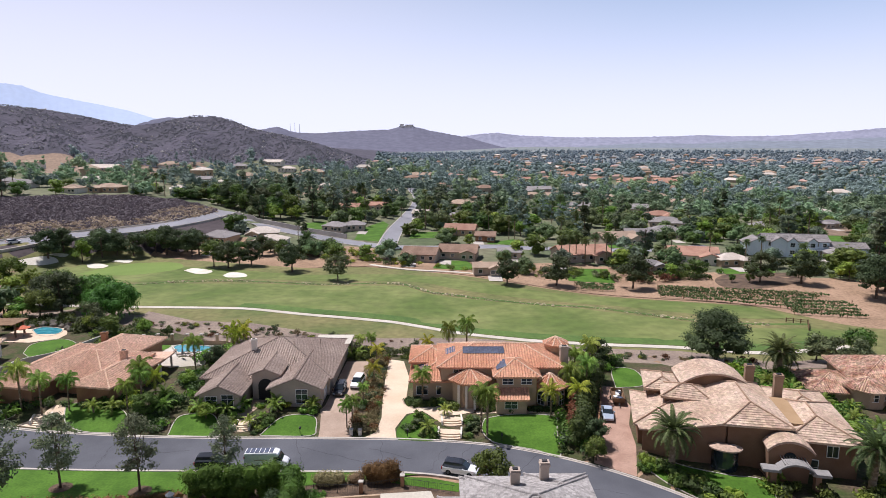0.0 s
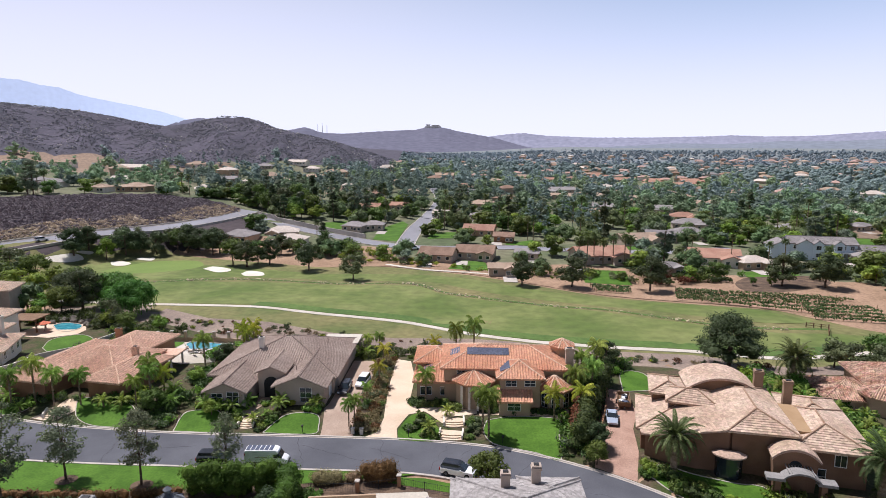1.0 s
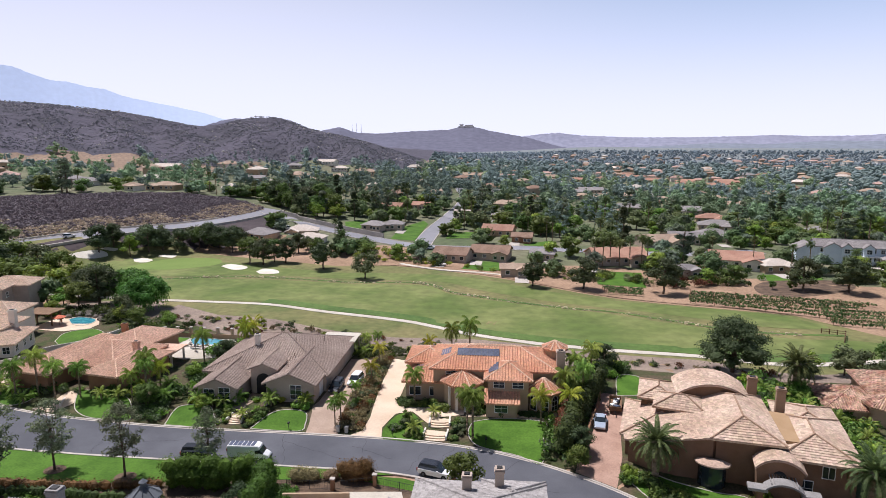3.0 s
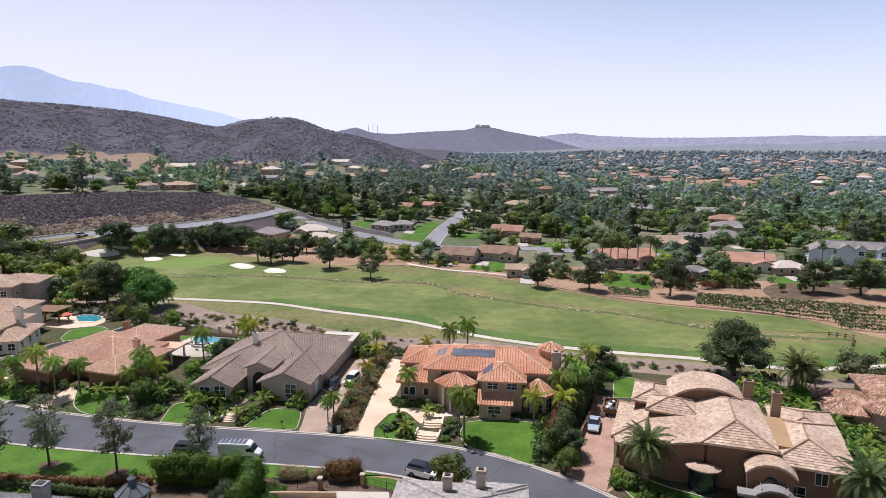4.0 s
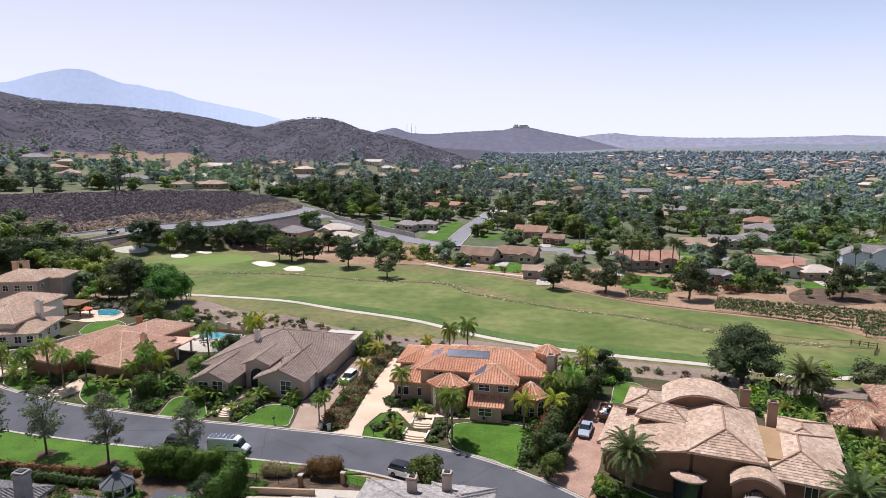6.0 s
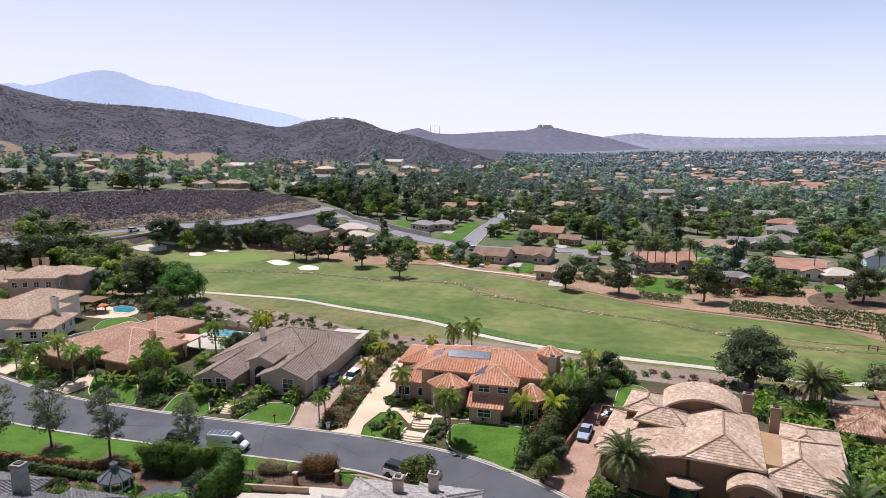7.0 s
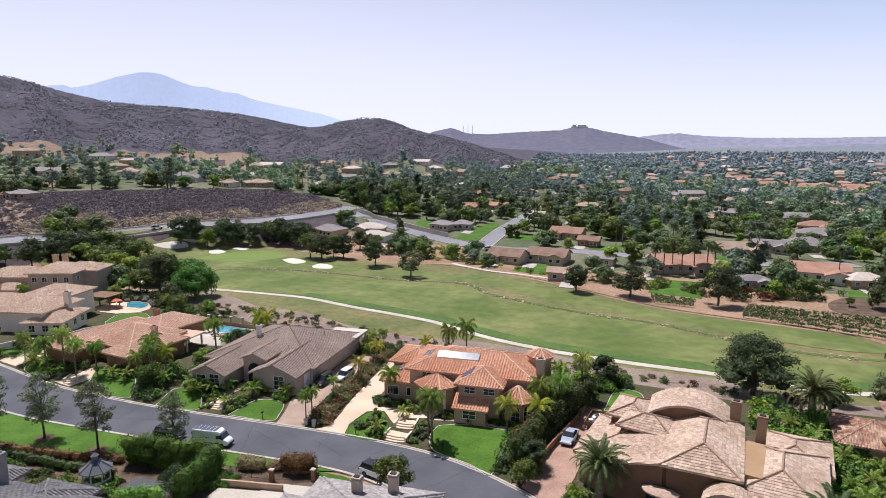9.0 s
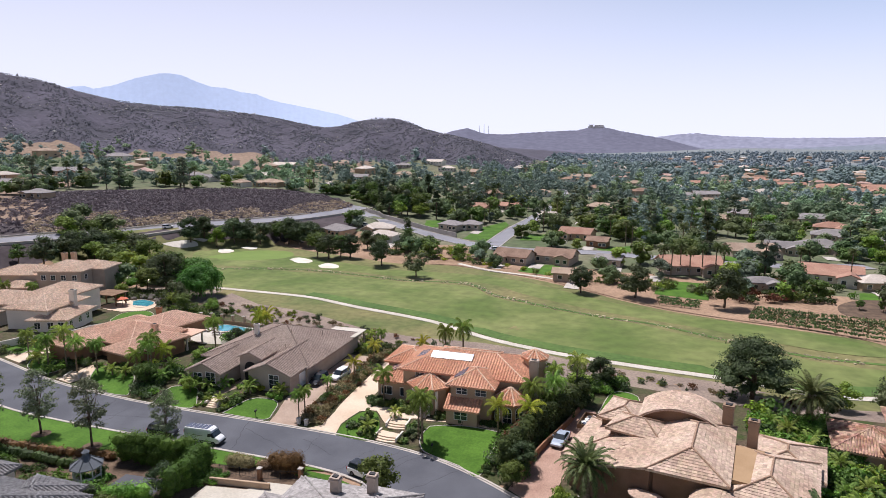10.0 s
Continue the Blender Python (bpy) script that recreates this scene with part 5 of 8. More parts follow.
def shrub(key, x, y, s=1.0, h=None, z=None, group=""):
    me, lab = SHRUBS[key, int(abs(x * 13 + y * 7)) % 2]
    ob = new("shrub", me)
    ob.matrix_basis = Matrix.Translation((x, y, (float(height(x, y)) if z is None else z) - 0.05)) @ Matrix.Rotation(x * 3.3 + y, 4, "Z") @ Matrix.Diagonal((s, s, h or s * 0.85, 1))
    return tagged(ob, lab, "shrub", group)


def hedge(pts, w, h, leaf, label, density=300, size=0.12):
    """A trimmed hedge along a line: rounded leafy mass on a dark core."""
    line = spline(pts, 4)
    rs = np.random.RandomState(int(abs(pts[0][0] * 10)) + 3)
    cen, n = [], 0
    for a, b in zip(line, line[1:]):
        k = max(1, int((b - a).length / (w * 0.45)))
        for j in range(k):
            p = a.lerp(b, j / k)
            for lv in np.arange(0.35 * w, h, 0.5 * w):
                g = float(height(p[0], p[1]))
                cen.append((p[0] + rs.normal() * 0.1 * w, p[1] + rs.normal() * 0.1 * w, g + lv * rs.uniform(0.92, 1.05)))
    cen = np.array(cen)
    v, f = leaf_cards(rs, cen, np.full(len(cen), 0.52 * w), int(len(cen) * density), size, 0.95)
    v, f = with_core(v, f, cen, np.full(len(cen), 0.52 * w), 0.8, 0.95)
    return tagged(new("hedge", mesh_of("hedge", v, f, M[leaf])), label, "hedge")


# near trees
for x, y in ((-50.7, 75.8), (-39.8, 75.0)):
    patch("tree_ring", [(x + 1.5 * math.cos(a), y + 1.3 * math.sin(a)) for a in np.linspace(0, 6.283, 15)[:-1]], M["mulch"], 0.1, "round mulch bed at the foot of a street tree", "planting")
for i, (x, y) in enumerate([(-50.7, 75.8), (-39.8, 75.0), (-29.9, 79.3), (-55.0, 69.6)]):
    plant_tree("street%d" % (i % 3), x, y, (1.12, 1.12, 0.9, 1.5)[i], group="street trees on the lawn")
for i, (x, y, s) in enumerate([(-15.3, 92.6, 0.62), (-14.5, 93.2, 0.64), (-13.4, 99.0, 0.5), (-3.5, 100.3, 0.85), (6.9, 90.3, 1.0), (6.0, 91.2, 0.9), (21.7, 100.2, 0.95), (24.8, 102.0, 0.95), (24, 108, 0.85), (-17.7, 126.7, 0.6), (-15.3, 127.0, 0.6), (-71.0, 98.5, 1.0), (-74.5, 97.5, 0.95), (-62.5, 97.8, 0.8), (-51.3, 99.8, 0.95), (-52.3, 97.0, 0.75), (-47.7, 114.1, 0.95), (27.5, 111.6, 0.95), (-84, 101, 0.8), (-137, 134, 0.9), (-131, 132.5, 0.8), (-126, 136.5, 0.8), (-66.5, 96.8, 0.9), (-50.4, 98.2, 0.85)]):
    plant_tree("queen%d" % (i % 3), x, y, s, group="queen palms")
for x, y, s in ((-49.5, 101.1, 1.0), (17.5, 94.6, 1.0), (22.0, 95.6, 1.0), (-13.2, 118.2, 0.8), (-12.6, 108, 0.8)):
    plant_tree("yellow", x, y, s, group="yellowing palms")
for x, y, s in ((31.6, 79.5, 1.0), (62.2, 109.4, 1.08), (54.8, 73.0, 1.0), (-55.2, 249.5, 1.15), (-69.5, 252, 0.7), (-66, 246, 0.75), (-58, 243, 0.6)):
    plant_tree("date", x, y, s, group="date palms")
for k, x, y, s, tall in (("queen0", 1.2, 120.4, 0.8, 1.12), ("queen1", 4.8, 120.5, 0.95, 1.2), ("yellow", -3.1, 119.4, 0.7, 1.0), ("yellow", -43.6, 124.0, 0.9, 1.3), ("yellow", -41.2, 123.6, 0.95, 1.35), ("yellow", -42.2, 122.0, 0.8, 1.2)):
    plant_tree(k, x, y, s, sz=tall, group="palms behind the houses")
plant_tree("bigoak", 56.8, 123.6, 0.9)
plant_tree("pepper", -87.2, 158.5, 1.38)
plant_tree("pepper", -98, 170, 1.3, label="broad pepper tree with hanging green foliage")
plant_tree("oak1", -103.5, 163, 1.35, group="trees round the golf course")
plant_tree("bigoak", -112, 170, 0.72)
plant_tree("olive1", -86.5, 148.5, 1.0, group="garden trees")
for i, (x, y, s) in enumerate([(20.7, 195.5, 0.95), (36.4, 194.9, 1.15), (60.3, 192.4, 1.3), (116, 196, 1.3), (104, 199, 1.2), (128, 178, 1.5), (136, 186, 1.4)]):
    plant_tree("oak%d" % (i % 3), x, y, s, group="trees round the golf course")
for k, x, y, s in (("oak1", -148.5, 229.5, 1.28), ("bright0", -138.0, 233.1, 1.22), ("olive1", -134.1, 240.2, 1.7), ("olive0", -124.7, 246.2, 1.5), ("oak2", -114.8, 253.5, 1.42), ("ash0", -119.2, 253.8, 1.16), ("oak0", -103.0, 250.3, 1.33), ("oak1", -130.6, 244.5, 1.05), ("oak2", -146.4, 235.7, 1.11), ("oak1", -109.6, 253.4, 1.23), ("oak2", -101.1, 253.5, 1.22), ("olive2", -170.2, 177.0, 1.7), ("oak0", -163.2, 192.8, 1.5), ("oak2", -166.1, 186.5, 1.5), ("olive0", -157.8, 208.3, 1.4)):
    plant_tree(k, x, y, s, group="trees round the golf course")
for k, x, y, s in (("ash1", -167.8, 183.1, 0.95), ("olive1", -159.9, 196.1, 1.1), ("ash2", -178.2, 173.8, 0.85), ("olive1", -148.8, 232.8, 0.8), ("ash0", -85.1, 225.8, 1.29), ("oak0", -79.0, 223.8, 1.17), ("ash1", -76.9, 229.9, 1.13), ("oak1", -72.0, 228.3, 1.13), ("oak2", -73.8, 249.1, 0.99), ("oak2", -54.1, 218.5, 1.17), ("ash2", -64.4, 244.4, 0.88), ("olive1", -35.5, 204.5, 1.35), ("oak0", -72.8, 257.9, 0.66), ("oak1", -57.6, 249.4, 0.74)):
    plant_tree(k, x, y, s, group="trees round the golf course")
for i, (x, y, s) in enumerate([(-106, 158, 1.0), (-112, 160, 0.9), (-158, 196, 1.15), (-175, 204, 1.1), (-164, 211, 1.1), (-150, 203, 1.15), (-140, 196, 1.2), (-128, 188, 1.1), (-119, 183, 1.1), (-112, 176, 1.2), (70, 122, 0.8), (78, 124, 0.9), (86, 123, 0.9), (-86, 147, 0.7)]):
    plant_tree(("ash%d", "bright%d", "olive%d")[i % 3] % (i % 3), x, y, s, group="garden trees")

for k, x, y, s in (("ash0", -108, 340, 1.5), ("olive1", -100, 336, 1.8), ("ash0", -92, 337, 1.5), ("ash2", -116, 354, 1.8), ("olive0", -104, 352, 2.1), ("ash1", -84, 342, 1.6), ("bright0", -90, 326, 1.4), ("oak0", -124, 362, 1.8), ("bright1", -80, 334, 1.3), ("ash2", -96, 358, 2.0)):
    plant_tree(k, x, y, s, group="trees in the suburb")

for k, x, y, s in (("olive0", 77.0, 116.6, 0.95), ("olive2", 83.0, 117.5, 0.9), ("ash1", 22.0, 82.8, 0.45), ("oak0", 22.8, 86.4, 0.48)):
    plant_tree(k, x, y, s, group="garden trees")

for k, x, y, s in (("olive1", -147.9, 237.8, 0.87), ("bright1", -142.5, 241.3, 0.65), ("oak1", -137.0, 244.7, 1.00), ("olive2", -133.7, 250.5, 0.99), ("olive0", -127.3, 251.6, 0.98), ("olive1", -122.9, 256.5, 1.11), ("olive2", -118.1, 259.0, 1.29), ("olive1", -113.9, 258.6, 0.79), ("oak1", -108.4, 259.0, 0.74)):
    plant_tree(k, x, y, s, group="trees round the golf course")

# ---- suburb across the golf course ----
def wood_variants(n, leaves, size, shapes, mass=0.0, clumps=9, bushy=False):
    """Crowns for a stand of trees: leaves, on plain inner masses where asked."""
    octa = np.array([(1, 0, 0), (0, 1, 0), (-1, 0, 0), (0, -1, 0), (0, 0, 1), (0, 0, -1)])
    sides = np.array([(0, 1, 4, 4), (1, 2, 4, 4), (2, 3, 4, 4), (3, 0, 4, 4), (1, 0, 5, 5), (2, 1, 5, 5), (3, 2, 5, 5), (0, 3, 5, 5)])
    out = []
    for i in range(n):
        rs = np.random.RandomState(300 + i)
        sh, w, h = shapes[i % len(shapes)]
        c, r = [], []
        for _ in range(clumps):
            t = rs.uniform(0, 1)
            a = rs.uniform(0, 6.283)
            rad = {"cone": 1 - t * 0.9, "round": math.sqrt(max(0.1, 1 - (2 * t - 0.8) ** 2)), "column": 0.7}[sh]
            q = 0.8 * rad * math.sqrt(rs.uniform(0, 1))
            c.append((q * w / 2 * math.cos(a), q * w / 2 * math.sin(a), h * (0.22 + 0.72 * t)))
            r.append(rs.uniform(0.2, 0.32) * w * (0.8 if sh != "round" else 1))
        if bushy:
            v, f = cores(c, np.array(r) * rs.uniform(0.85, 1.15, len(r)), 1.0, 0.72)
            v = v + rs.normal(scale=0.16, size=v.shape)
            lv, lf = leaf_cards(rs, np.array(c), np.array(r), leaves, size, 0.75, 0.5, (0.9, 1.08), 0.25)
            out.append((np.concatenate([v, lv]), [tuple(q) for q in f] + [tuple(q) for q in lf + len(v)]))
            continue
        v, f = leaf_cards(rs, np.array(c), np.array(r), leaves, size, 0.8, 0.35, (0.82, 1.14), 0.3)
        f = [tuple(q) for q in f]
        for p, q in zip(c, r) if mass else ():
            turn = np.array(Matrix.Rotation(rs.uniform(0, 6), 3, rs.normal(size=3).tolist()))
            f += [tuple(dict.fromkeys((s + len(v)).tolist())) for s in sides]
            v = np.concatenate([v, octa @ turn * q * mass * np.array([1, 1, 0.8]) + np.array(p)])
        out.append((v, f))
    return out


def woodland(name, label, spots, variants, material, stems=True, smooth=False):
    """A stand of trees as one mass of leaves, with stems."""
    rs = np.random.RandomState(len(spots))
    V, Fc, n = [], [], 0
    for i, (x, y, s) in enumerate(spots):
        v, f = variants[rs.randint(len(variants))]
        a = rs.uniform(0, 6.283)
        ca, sa = math.cos(a) * s, math.sin(a) * s
        z = float(height(x, y))
        q = np.stack([v[:, 0] * ca - v[:, 1] * sa + x, v[:, 0] * sa + v[:, 1] * ca + y, v[:, 2] * s * rs.uniform(0.8, 1.2) + z], 1)
        st = np.array([(-0.2, 0, -0.5), (0.2, 0, -0.5), (0.12, 0, 3.5), (-0.12, 0, 3.5), (0, -0.2, -0.5), (0, 0.2, -0.5), (0, 0.12, 3.5), (0, -0.12, 3.5)]) * (s if stems else 0.01) + np.array((x, y, z))
        V += [q, st]
        Fc += [tuple(k + n for k in face) for face in f]
        Fc += [(n + len(q), n + len(q) + 1, n + len(q) + 2, n + len(q) + 3), (n + len(q) + 4, n + len(q) + 5, n + len(q) + 6, n + len(q) + 7)]
        n += len(q) + 8
    if not V:
        return None
    ob = new(name, mesh_of(name, np.concatenate(V).tolist(), Fc, material, smooth))
    return tagged(ob, label, "trees", kind="stuff")


def small_house(x, y, w, d, rot, ze, roof, wall, wing=True, seed=0):
    """A far house: walls, tiled roofs, windows and a chimney."""
    z = float(height(x, y))
    h = thing("suburban_house", "stucco house with %s roof among trees" % wall_roof[wall, roof][1], "house", pose(x, y, z, 0, 0, rot), "houses across the golf course")
    rs = random.Random(int(x * 7 + y * 13) + seed)
    if wall == "stucco_w" and rs.random() < 0.6:
        wall = rs.choice(("stucco_g", "stucco_o"))
    specs = [(0, 0, w, d, "hip" if rs.random() < 0.6 else "gable_x")]
    if wing:
        s = rs.choice((-1, 1))
        specs.append((s * w * 0.3, -d * 0.45, w * 0.38, d * 0.7, "gable_y" if rs.random() < 0.6 else "hip"))
    for cx, cy, bw, bd, kind in specs:
        planes, lines, top = block_planes(bw, bd, ze, 20 + rs.uniform(-2, 4), kind, 0.6)
        m = Matrix.Translation((cx, cy, 0))
        bm = bmesh.new()
        add_box(bm, -bw / 2, bw / 2, -bd / 2, bd / 2, -1.5, ze - 0.1)
        if kind != "hip":
            k = 0.36
            for s in (-1, 1):
                t = [(-bw / 2, s * bd / 2, ze - 0.1), (bw / 2, s * bd / 2, ze - 0.1), (0, s * bd / 2, ze + bw / 2 * k - 0.1)] if kind == "gable_y" else [(s * bw / 2, -bd / 2, ze - 0.1), (s * bw / 2, bd / 2, ze - 0.1), (s * bw / 2, 0, ze + bd / 2 * k - 0.1)]
                bm.faces.new([bm.verts.new(p) for p in t])
        bmesh.ops.transform(bm, matrix=m, verts=bm.verts[:])
        part("wall", bm, M[wall], h)
        bm = bmesh.new()
        for pl in planes:
            slab(bm, [m @ Vector(p) for p in pl], 0.25)
        bmesh.ops.recalc_face_normals(bm, faces=bm.faces[:])
        part("roof", bm, M[roof], h)
        k = max(2, int(bw / 3.2))
        for i in range(k):
            xx = cx - bw / 2 + bw * (i + 0.5) / k
            wn_ = part("window", box_mesh("window", M["white"], (-0.75, 0.75, -0.05, 0.05, 0, 1.4)), None, h)
            wn_.matrix_basis = pose(xx, cy - bd / 2, 0.9)
            part("pane", box_mesh("pane", M["glass"], (-0.65, 0.65, -0.08, -0.055, 0.1, 1.3)), None, wn_)
    return h


wall_roof = {}
for wn2, wt in (("stucco_w", "pale stucco"), ("stucco_o", "sand stucco"), ("stucco_g", "beige stucco"), ("stucco_l", "brown stucco"), ("stucco_b", "pale blue")):
    for rn, rt in (("roof_tan", "tan"), ("roof_grey", "grey"), ("roof_red", "red tile"), ("roof_brown", "brown"), ("roof_pale", "pale"), ("roof_rose", "haze-paled red tile")):
        wall_roof[wn2, rn] = (wt, rt)
M["stucco_b"] = mat("pale_blue_siding", lin("d2deea"), lin("dce6f0"), 0.4, 6, 0.9, 0.1, contrast=0.05)
# roof_rose is the red roof with distance haze put into its colour
for key, a, b in (("roof_tan", "a08976", "b29c88"), ("roof_grey", "86807e", "98918e"), ("roof_red", "a27866", "b08a76"), ("roof_brown", "856b5a", "977c6a"), ("roof_pale", "c2b4a6", "d0c4b8"), ("roof_rose", "ac8c80", "b89a8e")):
    M[key] = mat(key + "_shingle", lin(a), lin(b), 0.25, 2.5, 0.9, 0.3, obrand=0.12, contrast=0.18)

HOUSES = [(-295, 547, 27, "roof_pale", "stucco_w"), (-256, 379, 14, "roof_grey", "stucco_w"), (-236, 420, 11, "roof_pale", "stucco_w"), (-200, 373, 16, "roof_tan", "stucco_o"), (-214, 360, 11, "roof_tan", "stucco_w"), (-190, 492, 15, "roof_grey", "stucco_w"), (-175, 494, 9, "roof_pale", "stucco_w"), (-166, 536, 26, "roof_tan", "stucco_w"), (-212, 652, 16, "roof_grey", "stucco_w"), (-183, 677, 20, "roof_pale", "stucco_w"), (-146, 598, 23, "roof_tan", "stucco_o"), (-134, 643, 24, "roof_tan", "stucco_o"), (-164, 659, 16, "roof_pale", "stucco_w"), (-97, 268, 13, "roof_grey", "stucco_w"), (-83, 283, 14, "roof_pale", "stucco_o"), (-75, 269, 13, "roof_pale", "stucco_w"), (-91, 711, 19, "roof_pale", "stucco_w"), (-38, 1050, 25, "roof_pale", "stucco_w")]
HOUSES += [(-52, 857, 12, "roof_grey", "stucco_w"), (5, 982, 21, "roof_pale", "stucco_w"), (-58, 380, 15, "roof_red", "stucco_o"), (-42, 397, 13, "roof_red", "stucco_w"), (-54, 309, 11, "roof_grey", "stucco_g"), (-45, 314, 10, "roof_grey", "stucco_g"), (-40, 511, 16, "roof_tan", "stucco_w"), (-13, 368, 9, "roof_pale", "stucco_w"), (9, 366, 9, "roof_grey", "stucco_w"), (9, 308, 15, "roof_red", "stucco_o"), (20, 288, 9, "roof_brown", "stucco_l"), (27, 246, 9, "roof_grey", "stucco_g"), (15, 212, 9, "roof_tan", "stucco_w"), (84, 545, 20, "roof_tan", "stucco_w"), (110, 565, 30, "roof_tan", "stucco_o"), (196, 885, 25, "roof_red", "stucco_w"), (208, 835, 30, "roof_red", "stucco_o"), (241, 809, 29, "roof_red", "stucco_o")]
HOUSES += [(283, 806, 23, "roof_red", "stucco_w"), (183, 920, 22, "roof_red", "stucco_w"), (138, 535, 20, "roof_tan", "stucco_w"), (146, 449, 15, "roof_grey", "stucco_g"), (129, 356, 19, "roof_grey", "stucco_g"), (176, 337, 14, "roof_grey", "stucco_g"), (160, 257, 12, "roof_grey", "stucco_w"), (158, 244, 10, "roof_grey", "stucco_w"), (222, 354, 12, "roof_grey", "stucco_g"), (74, 219, 9, "roof_grey", "stucco_g"), (218, 381, 9, "roof_pale", "stucco_w"), (190, 504, 15, "roof_tan", "stucco_w"), (265, 623, 16, "roof_tan", "stucco_w"), (32, 688, 16, "roof_tan", "stucco_w"), (-63, 588, 13, "roof_tan", "stucco_w")]
HOUSES += [(-100, 529, 11, "roof_pale", "stucco_w"), (71, 813, 18, "roof_tan", "stucco_o"), (103, 782, 19, "roof_red", "stucco_w"), (-357, 356, 28, "roof_grey", "stucco_w"), (-314, 280, 18, "roof_grey", "stucco_w"), (-447, 494, 25, "roof_grey", "stucco_w"), (-368, 429, 16, "roof_tan", "stucco_w"), (-274, 388, 15, "roof_grey", "stucco_w"), (-268, 259, 12, "roof_grey", "stucco_w"), (-359, 311, 14, "roof_pale", "stucco_w"), (5, 541, 15, "roof_grey", "stucco_w"), (131, 568, 23, "roof_grey", "stucco_g"), (101, 456, 15, "roof_grey", "stucco_w"), (138, 445, 20, "roof_grey", "stucco_g"), (138, 394, 17, "roof_red", "stucco_o"), (251, 731, 25, "roof_red", "stucco_w"), (279, 776, 22, "roof_red", "stucco_o"), (226, 763, 24, "roof_red", "stucco_w")]
HOUSES += [(95, 619, 24, "roof_grey", "stucco_g"), (381, 1194, 27, "roof_pale", "stucco_w"), (77, 593, 16, "roof_grey", "stucco_w"), (139, 335, 11, "roof_grey", "stucco_g"), (3, 1103, 26, "roof_pale", "stucco_w"), (-24, 711, 22, "roof_tan", "stucco_w"), (-88, 718, 17, "roof_pale", "stucco_w"), (-64, 807, 19, "roof_pale", "stucco_w")]
HOUSES += [(-8.5, 242, 13.3, "roof_brown", "stucco_g"), (6.5, 249, 15, "roof_brown", "stucco_g"), (54.3, 241, 20, "roof_red", "stucco_w"), (80.8, 287, 18, "roof_tan", "stucco_g"), (95.9, 300, 13.8, "roof_grey", "stucco_g"), (111.2, 309, 19, "roof_grey", "stucco_g"), (98.6, 242, 18, "roof_red", "stucco_w"), (109, 232.5, 12, "roof_pale", "stucco_w")]
rs = random.Random(21)
spots = []
for x, y, w, roof, wall in HOUSES:
    small_house(x, y, w, min(w * 0.72, 13), rs.uniform(-14, 14), 3.2, roof, wall)
    if y < 420 and x > -150:
        d = math.hypot(x, y)
        ux, uy, k = x / d, y / d, rs.choice((-1, 1)) * w * 0.35
        bx, by = x - ux * w * 0.95 + uy * k, y - uy * w * 0.95 - ux * k
        patch("driveway", [(bx - 2.4, by - 4), (bx + 2.2, by - 4.4), (bx + 2.4, by + 5), (bx - 2.2, by + 5)], M["concrete"], 0.2, "pale concrete driveway of a suburban house", "driveway", 20)
    spots.append((x, y, w))
spots += [(145.5, 255, 26), (133, 257, 14), (163, 249, 14)]
# scattered roofs farther out
def far_house(x, y, w, roof, wall, rot, ze):
    hf = thing("suburban_house", "far %s house with %s roof among trees" % wall_roof[wall, roof], "house", pose(x, y, float(height(x, y)), 0, 0, rot), "far houses in the valley")
    d = w * rs.uniform(0.55, 0.75)
    part("wall", box_mesh("wall", M[wall], (-w / 2, w / 2, -d / 2, d / 2, -4, ze)), None, hf)
    bm = bmesh.new()
    for pl in block_planes(w, d, ze, 21, "hip", 0.7)[0]:
        slab(bm, pl, 0.25)
    part("roof", bm, M[roof], hf)
    for xx in (-w * 0.25, w * 0.25) if math.hypot(x, y) < 800 else ():
        for s in (-1, 1):
            part("window", box_mesh("window", M["glass"], (-1, 1, -0.06, 0.06, 0, 1.4)), None, hf).matrix_basis = pose(xx, s * d / 2, 1.0)
    spots.append((x, y, w))


# red-roofed clusters along the valley floor
for cx, cy, k, spread in ((164, 905, 4, 24), (195, 890, 3, 22), (212, 830, 2, 16), (250, 828, 4, 22), (296, 826, 4, 24), (612, 1595, 6, 60), (677, 1560, 6, 60), (762, 1600, 6, 60), (921, 1530, 7, 55), (912, 1410, 7, 50), (840, 1500, 4, 60)):
    for i in range(k):
        x, y = cx + rs.uniform(-spread, spread), cy + rs.uniform(-spread, spread)
        if all((x - p) ** 2 + (y - q) ** 2 > 17 ** 2 for p, q, _ in spots):
            far_house(x, y, rs.uniform(13, 19), rs.choice(("roof_rose", "roof_rose", "roof_rose", "roof_tan")), rs.choice(("stucco_w", "stucco_o")), rs.uniform(-30, 30), rs.choice((3.4, 5.6)))
n = 0
while n < 250:
    r, a = (rs.uniform(400, 1500), radians(rs.uniform(-54, 46))) if n < 130 else (rs.uniform(1000, 2000), radians(rs.uniform(3, 47)))
    x, y = r * math.sin(a), r * math.cos(a)
    if any((x - p) ** 2 + (y - q) ** 2 < 38 ** 2 for p, q, _ in spots) or (a < radians(-19) and r < 405) or (a < radians(-6) and r > 690):
        continue
    n += 1
    far_house(x, y, rs.uniform(13, 22), rs.choice(("roof_rose", "roof_brown", "roof_tan", "roof_tan", "roof_grey", "roof_pale", "roof_brown")), rs.choice(("stucco_w", "stucco_o", "stucco_g")), rs.uniform(0, 180), rs.choice((3.2, 3.4, 5.6)))

